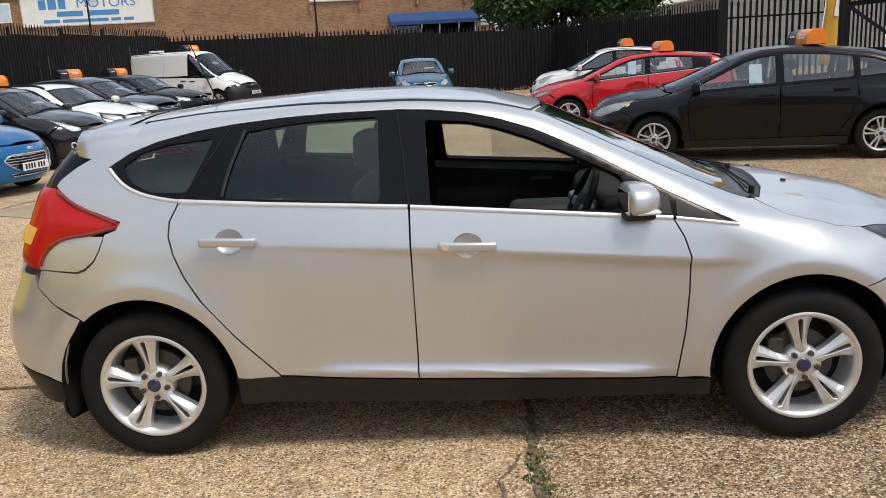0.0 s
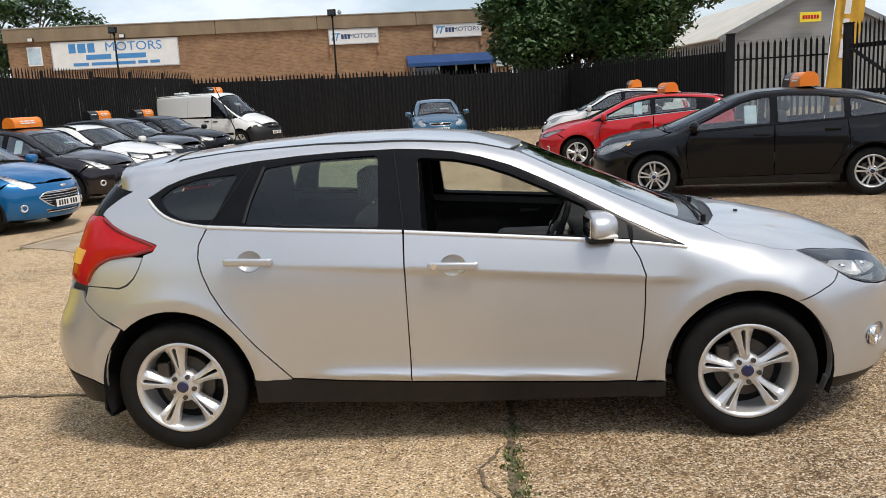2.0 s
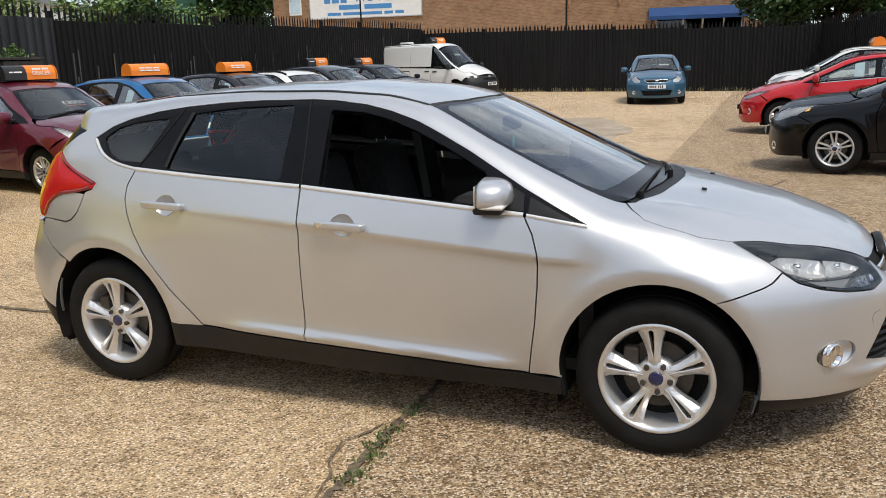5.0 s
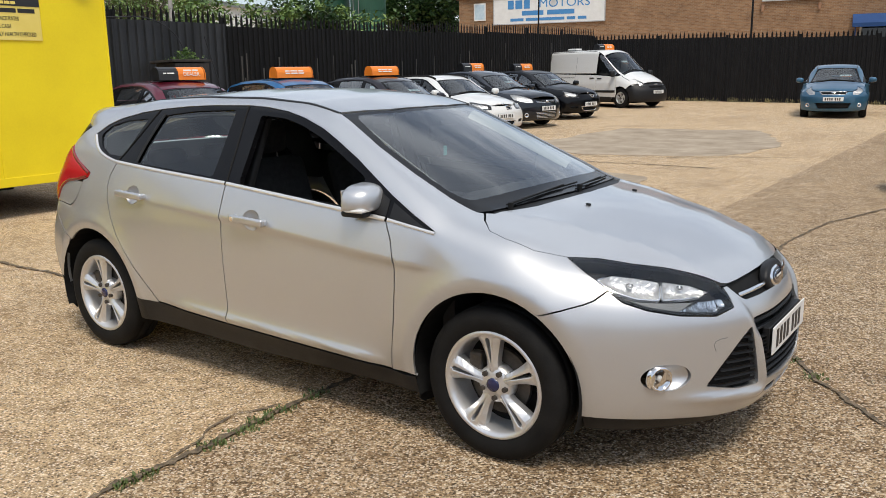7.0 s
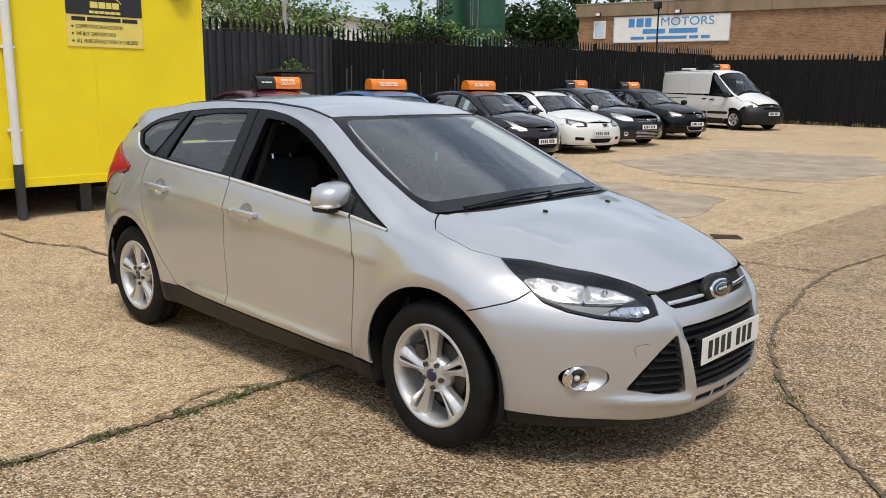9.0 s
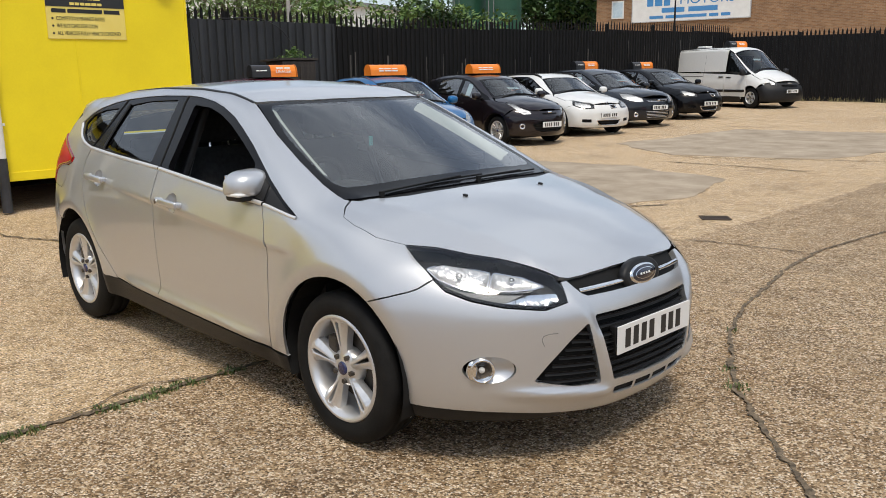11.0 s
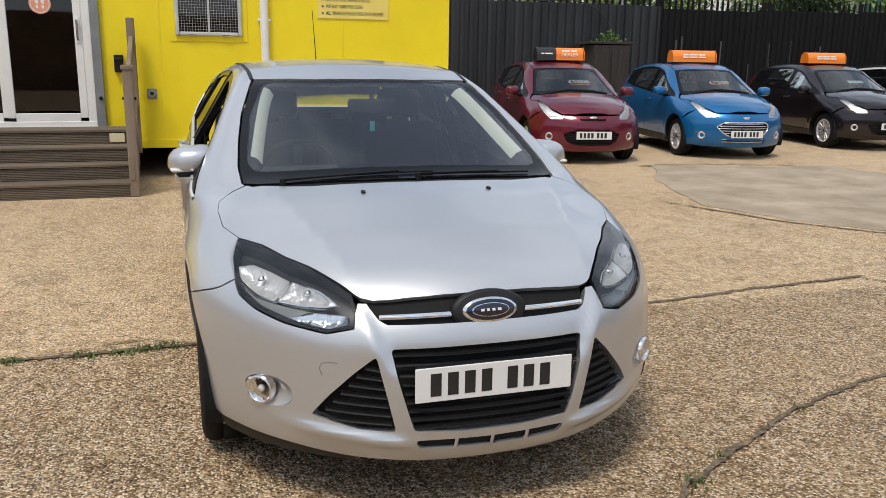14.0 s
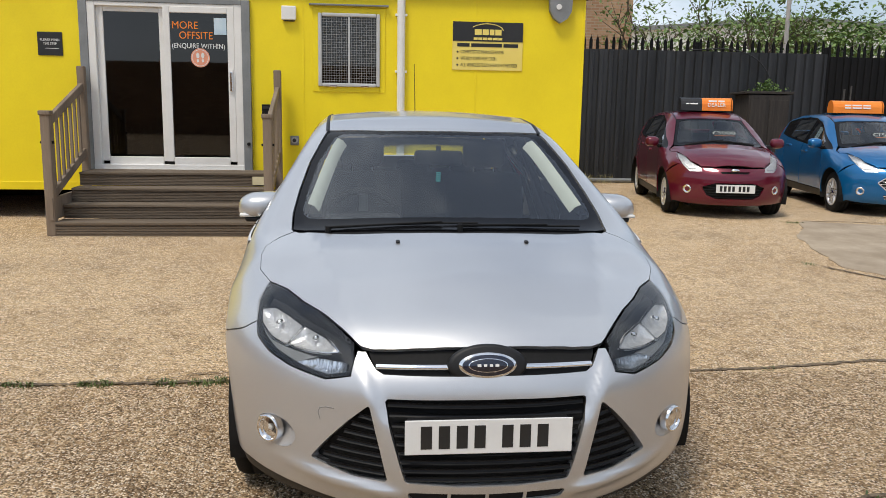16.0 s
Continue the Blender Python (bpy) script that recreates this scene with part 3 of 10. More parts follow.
def gate():
    """An open palisade gate leaf hung on a heavy post, with a diagonal brace."""
    a, b = Vector((9.05, 17.3)), Vector((10.8, 10.7))
    w = (b - a).length
    t = thing("metal_gate", pose(a.x, a.y, 0.02, 0, 0, math.degrees(math.atan2(b.y - a.y, b.x - a.x))), "open black palisade gate leaf with a diagonal brace", "gate")
    for x in (0.05, w - 0.05):
        part("stile", box(B(), (x, 0, 1.32), (0.09, 0.09, 2.4), 0.008), BLACKFENCE, t)
    for z in (0.35, 1.2, 2.3):
        part("rail", box(B(), (w / 2, 0.0, z), (w - 0.1, 0.06, 0.11), 0.006), BLACKFENCE, t)
    part("brace", rod(B(), (0.1, -0.03, 2.25), (w * 0.55, -0.03, 0.4), 0.045, n=8), BLACKFENCE, t)
    p = PALE[2.72]
    for k in range(int((w - 0.2) / 0.15)):
        share(p, pose(0.17 + k * 0.15, -0.04, 0.18), t)
    g = thing("gate_post", pose(6.9, 20.15, 0.08), "heavy square black steel gate post", "gate post")
    part("post", box(B(), (0, 0, 1.42), (0.2, 0.2, 2.84), 0.01), BLACKFENCE, g)
    part("cap", box(B(), (0, 0, 2.86), (0.23, 0.23, 0.04), 0.008), BLACKFENCE, g)
    copy_thing(g, pose(9.25, 17.9, 0.06))


gate()


# ---- yellow sales cabin ----
CX = -6.2
PIPEDARK = surf("dark_pipe", (0.018, 0.02, 0.026), (0.04, 0.043, 0.052), 5, 0.5)


def cabin():
    x0, x1, y0, y1, z0, z1 = CX - 3.0, CX, -9.6, 2.55, 0.36, 2.86
    t = thing("sales_cabin", pose(0, 0, 0), "bright yellow portable sales cabin raised off the ground", "cabin")
    dy0, dy1, dz1 = -3.74, -1.70, 2.72
    wy0, wy1, wz0, wz1 = -0.86, -0.09, 1.70, 2.60
    th = 0.09
    # front wall in panels round the door and window
    def slab(ya, yb, za, zb):
        part("wall_panel", box(B(), (x1 - th / 2, (ya + yb) / 2, (za + zb) / 2), (th, yb - ya, zb - za)), YELLOW, t)
    slab(y0, dy0, z0, z1), slab(dy0, dy1, dz1, z1), slab(dy1, wy0, z0, z1), slab(wy0, wy1, z0, wz0), slab(wy0, wy1, wz1, z1), slab(wy1, y1, z0, z1)
    slab(dy0, dy1, z0, 0.60)
    part("end_wall", box(B(), ((x0 + x1 - th) / 2, y1 - th / 2, (z0 + z1) / 2), (x1 - x0 - th, th, z1 - z0)), YELLOW, t)
    part("end_wall", box(B(), ((x0 + x1 - th) / 2, y0 + th / 2, (z0 + z1) / 2), (x1 - x0 - th, th, z1 - z0)), YELLOW, t)
    part("rear_wall", box(B(), (x0 + th / 2, (y0 + y1) / 2, (z0 + z1) / 2), (th, y1 - y0 - 2 * th, z1 - z0)), YELLOW, t)
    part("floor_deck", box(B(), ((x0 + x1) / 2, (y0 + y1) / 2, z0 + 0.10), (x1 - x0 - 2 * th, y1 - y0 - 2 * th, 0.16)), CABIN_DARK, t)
    part("roof", box(B(), ((x0 + x1) / 2, (y0 + y1) / 2, z1 + 0.05), (x1 - x0 + 0.14, y1 - y0 + 0.14, 0.10), 0.01), BLACK, t, "dark flat roof edge")
    part("corner_trim", box(B(), (x1 - 0.028, y1 + 0.003, (z0 + z1) / 2), (0.07, 0.03, z1 - z0), 0.004), YELLOW, t)
    part("bottom_rail", box(B(), (x1 + 0.004, (y0 + y1) / 2, z0 + 0.05), (0.02, y1 - y0, 0.10), 0.003), YELLOW, t)
    seam = part("panel_seam", box(B(), (x1 + 0.003, 0, (z0 + z1) / 2), (0.006, 0.025, z1 - z0 - 0.1), 0.002), YELLOW, t)
    seam.location.y = 1.15
    for y in (-1.05, -4.9, -6.1, -7.3):
        share(seam, pose(0, y, 0))
    # black sheet set far back, standing in for the shade under the floor
    part("void_sheet", box(B(), (x0 + 0.4, (y0 + y1) / 2, z0 / 2), (0.05, y1 - y0, z0)), BLACK, t, "black sheet added for the shade under the cabin")
    leg = part("leg", box(B(), (x1 - 0.25, 2.2, z0 / 2), (0.14, 0.14, z0), 0.006), PIPEDARK, t)
    for y in (-1.4, -4.2, -7.5, -11.4):
        share(leg, pose(0, y + 0.2, 0))
    # dark backing sheet added inside, behind the door
    part("room_backing", box(B(), (x0 + 1.2, -2.7, 1.6), (0.05, 4.0, 2.2)), CABIN_DARK, t, "dark backing sheet across the room")
    # white downpipe with a dark foot
    part("downpipe", rod(B(), (x1 + 0.045, 0.18, 0.62), (x1 + 0.045, 0.18, z1 + 0.02), 0.05, n=14), WHITE, t, "white rainwater downpipe", smooth=False)
    part("downpipe_foot", rod(B(), (x1 + 0.045, 0.18, 0.02), (x1 + 0.045, 0.18, 0.63), 0.055, n=14), PIPEDARK, t, "dark lower length of the downpipe")
    for z in (1.0, 1.9, 2.6):
        part("pipe_clip", box(B(), (x1 + 0.03, 0.18, z), (0.05, 0.15, 0.03), 0.004), WHITE, t)

    # sliding door
    d = thing("door_1", pose(x1, (dy0 + dy1) / 2, 0.60), "white framed sliding patio door with dark glass", "door", kind="structure")
    w, h = dy1 - dy0, dz1 - 0.60
    bm = B()
    for s in (-1, 1):
        box(bm, (0.015, s * (w / 2 - 0.05), h / 2), (0.09, 0.10, h), 0.006)
    box(bm, (0.015, 0, h - 0.03), (0.09, w - 0.2, 0.06), 0.006)
    part("outer_frame", bm, GREYFRAME, d, "grey steel door surround")
    bm = B()
    for s in (-1, 1):
        box(bm, (0.0, s * (w / 2 - 0.145), h / 2 + 0.02), (0.10, 0.09, h - 0.1), 0.006)
    box(bm, (0.0, 0, 0.045), (0.12, w - 0.2, 0.09), 0.006)
    box(bm, (0.0, 0, h - 0.085), (0.10, w - 0.38, 0.05), 0.006)
    part("door_frame", bm, UPVC, d)
    part("threshold", box(B(), (0.03, 0, 0.012), (0.17, w - 0.16, 0.024), 0.004), UPVC, d)
    for name, ya, yb, xo in (("fixed_leaf", -w / 2 + 0.19, 0.0, -0.02), ("sliding_leaf", -0.03, w / 2 - 0.19, 0.03)):
        leaf = part(name, B(), UPVC, d)
        bm = B()
        fw = 0.085
        for y in (ya + fw / 2, yb - fw / 2):
            box(bm, (xo, y, h / 2 + 0.02), (0.045, fw, h - 0.22), 0.008)
        for z, zz in ((0.13, 0.11), (h - 0.13, 0.08)):
            box(bm, (xo, (ya + yb) / 2, z), (0.045, yb - ya - 2 * fw, zz), 0.008)
        bm.to_mesh(leaf.data)
        bm.free()
        gl = part("pane", box(B(), (xo, (ya + yb) / 2, h / 2 + 0.02), (0.012, yb - ya - 2 * fw + 0.02, h - 0.38)), SHOPGLASS, leaf)
        gl.visible_shadow = False
    hd = part("handle", box(B(), (0.075, w / 2 - 0.235, 1.13), (0.03, 0.03, 0.24), 0.008), CHROME, d)
    part("backplate", box(B(), (0.056, w / 2 - 0.235, 1.13), (0.012, 0.05, 0.3), 0.004), WHITE, d)
    for s in (-1, 1):
        part("bolt", rod(B(), (0.06, s * (w / 2 - 0.04), 0.36), (0.08, s * (w / 2 - 0.04), 0.36), 0.022, n=10), BLACK, d)
    # lettering on the glass
    lm = pose(0.040, 0, 0) @ FACE_X
    text("lettering", "MORE", 0.125, ORANGE, d, pose(0.040, 0.075, 1.80) @ FACE_X, "LEFT", 0.95, 0.0015)
    text("lettering", "OFFSITE", 0.125, ORANGE, d, pose(0.040, 0.16, 1.68) @ FACE_X, "LEFT", 0.92, 0.0015)
    text("lettering", "(ENQUIRE WITHIN)", 0.086, WHITE, d, pose(0.040, 0.07, 1.555) @ FACE_X, "LEFT", 0.86, 0.0015)
    bm = B()
    bmesh.ops.create_circle(bm, cap_ends=True, radius=0.115, segments=36)
    st = part("round_sticker", bm, surf("salmon_sticker", (0.70, 0.27, 0.16), (0.78, 0.34, 0.22), 8, 0.5), d, "round salmon floor-spacing sticker")
    st.matrix_basis = pose(0.041, 0.41, 1.415) @ FACE_X
    bm = B()
    bmesh.ops.create_circle(bm, cap_ends=False, radius=0.095, segments=32)
    bmesh.ops.create_circle(bm, cap_ends=False, radius=0.102, segments=32)
    bmesh.ops.bridge_loops(bm, edges=list(bm.edges))
    for s in (-1, 1):
        bmesh.ops.create_circle(bm, cap_ends=True, radius=0.022, segments=14, matrix=Matrix.Translation((s * 0.03, 0.028, 0)) @ Matrix.Diagonal((0.9, 1.6, 1, 1)))
        bmesh.ops.create_circle(bm, cap_ends=True, radius=0.015, segments=14, matrix=Matrix.Translation((s * 0.03, -0.035, 0)) @ Matrix.Diagonal((0.9, 1.4, 1, 1)))
    fp = part("sticker_marks", bm, WHITE, d)
    fp.matrix_basis = pose(0.043, 0.41, 1.415) @ FACE_X
    part("paper_notice", box(B(), (0.036, 0.66, 1.80), (0.004, 0.15, 0.2)), PALEBLUE, d, "pale paper notice behind the glass")
    # seen inside: curtain and table things
    cu = thing("curtain", pose(x1 - 0.5, -3.0, 0.56), "brown curtain hanging inside the dark doorway", "curtain")
    bm = B()
    for i in range(1, 5):
        rod(bm, (0.02 * (i % 2), i * 0.035, 0.55 - 0.03 * i), (0.02 * (i % 2), i * 0.03, 1.9), 0.024, n=8)
    part("cloth", bm, surf("brown_curtain", (0.16, 0.07, 0.02), (0.25, 0.12, 0.04), 5, 0.9), cu, smooth=True)
    part("curtain_rail", rod(B(), (0, -0.2, 1.92), (0, 1.0, 1.92), 0.012), CHROME, cu)
    tb = thing("counter", pose(x1 - 0.75, -3.1, 0.54), "dark counter just inside the glass doors", "counter")
    part("top", box(B(), (0, 0, 0.42), (0.4, 0.9, 0.03), 0.005), CABIN_DARK, tb)
    part("base", box(B(), (0, 0, 0.2), (0.36, 0.86, 0.405)), CABIN_DARK, tb)
    bt = thing("bottle", pose(x1 - 0.62, -3.4, 0.976), "small clear bottle on the counter inside", "bottle", "bottles on the counter")
    bm = B()
    rod(bm, (0, 0, 0), (0, 0, 0.11), 0.026, n=10)
    rod(bm, (0, 0, 0.11), (0, 0, 0.15), 0.026, 0.011, n=10)
    part("body", bm, WHITE, bt)
    part("cap", rod(B(), (0, 0, 0.151), (0, 0, 0.172), 0.013, n=8), WHITE, bt)
    for i in range(1, 8):
        copy_thing(bt, pose(x1 - 0.62 + 0.06 * math.sin(i * 2.3), -3.4 + i * 0.075, 0.976))

    # window with mesh grille
    wi = thing("window_1", pose(x1, (wy0 + wy1) / 2, (wz0 + wz1) / 2), "square window behind a pale wire mesh guard", "window", kind="structure")
    ww, wh = wy1 - wy0, wz1 - wz0
    bm = B()
    for s in (-1, 1):
        box(bm, (0.005, s * (ww / 2 + 0.035), 0), (0.012, 0.07, wh + 0.14), 0.004)
        box(bm, (0.005, 0, s * (wh / 2 + 0.035)), (0.012, ww, 0.07), 0.004)
    part("backing_trim", bm, YELLOW, wi)
    bm = B()
    for s in (-1, 1):
        box(bm, (0.02, s * (ww / 2 - 0.02), 0), (0.05, 0.045, wh), 0.012)
        box(bm, (0.02, 0, s * (wh / 2 - 0.02)), (0.05, ww - 0.09, 0.045), 0.012)
    box(bm, (0.03, 0, 0), (0.03, 0.025, wh - 0.09), 0.004)
    part("window_frame", bm, surf("pale_grey_frame", (0.42, 0.43, 0.43), (0.55, 0.56, 0.56), 6, 0.45), wi)
    pn = part("pane", box(B(), (0.004, 0, 0), (0.008, ww - 0.08, wh - 0.08)), TINTGLASS, wi)
    # plain dark sheet added close behind the pane
    part("pane_backing", box(B(), (-0.05, 0, 0), (0.01, ww - 0.02, wh - 0.02)), CABIN_DARK, wi, "dark backing sheet behind the pane")
    bm = B()
    k = 22
    for i in range(1, k):
        box(bm, (0.026, -ww / 2 + 0.04 + i * (ww - 0.08) / k, 0), (0.004, 0.004, wh - 0.09))
    k = 26
    for i in range(1, k):
        box(bm, (0.029, 0, -wh / 2 + 0.04 + i * (wh - 0.08) / k), (0.004, ww - 0.09, 0.004))
    tagged(part("mesh_guard", bm, surf("galvanised_wire", (0.24, 0.24, 0.24), (0.34, 0.34, 0.34), 9, 0.5), wi), kind="stuff")
    part("drip_hood", box(B(), (0.03, 0, wh / 2 + 0.1), (0.07, ww + 0.22, 0.02), 0.004), GREYFRAME, wi)
    for s in (-1, 1):
        part("clip", box(B(), (0.045, s * 0.2, -wh / 2 + 0.005), (0.02, 0.1, 0.025), 0.006), CHROME, wi)

    # wall fittings
    al = thing("alarm_box", pose(x1 + 0.002, -1.22, 2.585), "small cream alarm box on the cabin wall", "alarm box")
    part("case", box(B(), (0.035, 0, 0), (0.07, 0.18, 0.17), 0.012), WHITE, al)
    part("base", box(B(), (0.01, 0, -0.09), (0.02, 0.14, 0.02), 0.004), CABIN_DARK, al)
    so = thing("wall_socket", pose(x1 + 0.002, -1.17, 1.01), "round grey outdoor socket on the cabin wall", "socket")
    part("plate", box(B(), (0.012, 0, 0), (0.024, 0.11, 0.12), 0.01), GREYFRAME, so)
    part("cover", rod(B(), (0.02, 0, 0.005), (0.06, 0, 0.005), 0.042, n=18), surf("socket_grey", (0.3, 0.3, 0.3), (0.42, 0.42, 0.42), 9, 0.5), so)
    part("cap", rod(B(), (0.06, 0, 0.005), (0.066, 0, 0.005), 0.024, n=14), CABIN_DARK, so)
    fl = thing("bell_box", pose(x1 + 0.002, 2.22, 2.72), "dark shield-shaped alarm bell box by the roof", "alarm bell")
    pts = [(-0.15, 0.16), (-0.14, -0.02), (-0.09, -0.11), (0.0, -0.17), (0.09, -0.11), (0.14, -0.02), (0.15, 0.16)]
    part("shield", plate(B(), pts, 0.09, pose(0.095, 0, 0) @ FACE_X), GREYFRAME, fl)
    part("lamp", rod(B(), (0.095, -0.03, 0.03), (0.107, -0.03, 0.03), 0.035, n=16), WHITE, fl)
    lb = thing("letter_box", pose(x1 + 0.002, -1.52, 1.36), "small black box on the wall by the door", "box")
    part("case", box(B(), (0.03, 0, 0), (0.06, 0.10, 0.2), 0.006), BLACK, lb)
    part("flap", box(B(), (0.063, 0, 0.06), (0.006, 0.08, 0.03), 0.002), CABIN_DARK, lb)

    # signs on the wall
    sg = thing("step_sign", pose(x1 + 0.004, -4.1, 2.145), "small black warning sign with white words", "sign")
    part("panel", box(B(), (0.004, 0, 0), (0.008, 0.29, 0.28), 0.002), SIGNBLACK, sg)
    text("lettering", "PLEASE MIND", 0.042, WHITE, sg, pose(0.009, 0, 0.045) @ FACE_X, squeeze=0.92)
    text("lettering", "THE STEP", 0.042, WHITE, sg, pose(0.009, 0, 0.0) @ FACE_X, squeeze=0.92)
    part("arrow", box(B(), (0.009, 0.02, -0.055), (0.003, 0.16, 0.006)), WHITE, sg)
    ns = thing("dealer_sign", pose(x1 + 0.004, 1.295, 2.243), "yellow and black dealer sign with bullet points", "sign")
    part("panel", box(B(), (0.005, 0, 0), (0.010, 0.912, 0.604), 0.002), SIGNYELLOW, ns)
    part("header_panel", box(B(), (0.012, 0, 0.18), (0.006, 0.908, 0.242)), SIGNBLACK, ns)
    # the brand mark as plain shapes: a car-shaped swoosh over two bars
    cu = bpy.data.curves.new("mark", "CURVE")
    cu.dimensions, cu.bevel_depth, cu.bevel_resolution = "3D", 0.006, 1
    sp = cu.splines.new("BEZIER")
    pts = [(-0.2, 0.235), (-0.13, 0.262), (0.05, 0.275), (0.17, 0.235), (0.2, 0.20)]
    sp.bezier_points.add(len(pts) - 1)
    for p, (a, b) in zip(sp.bezier_points, pts):
        p.co, p.handle_left_type, p.handle_right_type = (0.018, a, b), "AUTO", "AUTO"
    tmp = bpy.data.objects.new("tmp", cu)
    me = bpy.data.meshes.new_from_object(tmp)
    bpy.data.objects.remove(tmp)
    me.materials.clear()
    me.materials.append(SIGNYELLOW)
    o = new("mark", me)
    o.parent = ns
    bars("mark_bar", [0.09, 0.08, 0.06, 0.08], 0.07, 0.012, SIGNYELLOW, ns, pose(0.016, 0, 0.175) @ FACE_X)
    bars("mark_bar", [0.05, 0.05, 0.05, 0.06, 0.06, 0.05], 0.03, 0.01, SIGNYELLOW, ns, pose(0.016, 0, 0.093) @ FACE_X)
    bars("web_address_bar", [0.16, 0.40, 0.19], 0.045, 0.02, INK, ns, pose(0.011, 0, 0.012) @ FACE_X)
    for i, wds in enumerate(("COMPETITIVE FINANCE RATES", "WE BUY CARS FOR CASH", "ALL VEHICLES FULLY HEALTH CHECKED")):
        text("lettering", wds, 0.062, INK, ns, pose(0.011, -0.35, -0.075 - i * 0.082) @ FACE_X, "LEFT", 0.66)
        part("bullet", rod(B(), (0.010, -0.39, -0.075 - i * 0.082), (0.014, -0.39, -0.075 - i * 0.082), 0.012, n=10), INK, ns)

    # steps
    st = thing("timber_steps", pose(0, 0, 0), "weathered grooved timber steps up to the cabin door", "steps")
    ya, yb = -3.66, -1.40
    for i in range(4):
        xf, zt = -4.72 - i * 0.30, 0.158 * (i + 1)
        depth = 0.30 if i < 3 else 0.52
        for k in range(2 if i < 3 else 3):
            bw = depth / (2 if i < 3 else 3)
            part("tread_board", box(B(), (xf - bw * (k + 0.5) + 0.02, (ya + yb) / 2, zt - 0.014), (bw - 0.006, yb - ya, 0.028), 0.004), DECK, st)
        k, z0r = 7, zt - 0.158
        pr = [(xf - 0.026, z0r)]
        for j in range(k):
            za, zb = z0r + j * 0.128 / k, z0r + (j + 1) * 0.128 / k
            pr += [(xf - 0.006, za + 0.0005), (xf + 0.003, za + 0.004), (xf + 0.003, zb - 0.004), (xf - 0.006, zb - 0.0005)]
        pr.append((xf - 0.026, z0r + 0.128))
        part("riser_board", plate(B(), pr, yb - ya, pose(0, ya, 0) @ FACE_Y), DECK, st)
    part("stringer", box(B(), (-5.4, ya - 0.025, 0.30), (1.4, 0.04, 0.24)), POSTWOOD, st)
    part("stringer", box(B(), (-5.4, yb + 0.025, 0.30), (1.4, 0.04, 0.24)), POSTWOOD, st)
    nt = part("step_notice", box(B(), (-5.594, -1.56, 0.545), (0.004, 0.16, 0.10)), surf("cream_notice", (0.62, 0.55, 0.32), (0.72, 0.66, 0.45), 9, 0.6), st, "small cream notice on the top riser")
    for s, y in ((-1, -3.70), (1, -1.36)):
        hr = thing("handrail", pose(0, y, 0), "weathered grey timber handrail with square posts", "handrail", "handrails of the steps")
        part("newel_post", box(B(), (-4.76, 0, 0.66), (0.10, 0.10, 1.32), 0.012), POSTWOOD, hr)
        part("newel_cap", box(B(), (-4.76, 0, 1.335), (0.125, 0.125, 0.05), 0.012), POSTWOOD, hr)
        part("wall_post", box(B(), (-6.02, 0.0, 1.10), (0.09, 0.09, 1.56), 0.012), POSTWOOD, hr)
        for za, zb, r in ((1.22, 1.64, 0.05), (0.42, 0.86, 0.04)):
            bm = B()
            d = Vector((-6.02 + 4.76, 0, zb - za))
            box(bm, (-5.39, 0, (za + zb) / 2), (d.length - 0.06, 0.05, 0.10), 0.01, Matrix.Translation((-5.39, 0, (za + zb) / 2)) @ Matrix.Rotation(-math.atan2(d.z, d.x) + math.pi, 4, "Y") @ Matrix.Translation((5.39, 0, -(za + zb) / 2)))
            part("rail", bm, POSTWOOD, hr)
        for k in range(7):
            x = -4.92 - k * 0.155
            zo = (-4.76 - x) / 1.26 * 0.42
            part("spindle", box(B(), (x, 0, 0.84 + zo), (0.04, 0.03, 0.78), 0.004), POSTWOOD, hr)
        part("screw", rod(B(), (-4.76, -0.07, 1.02), (-4.76, 0.07, 1.02), 0.014, n=8), BLACK, hr)


cabin()


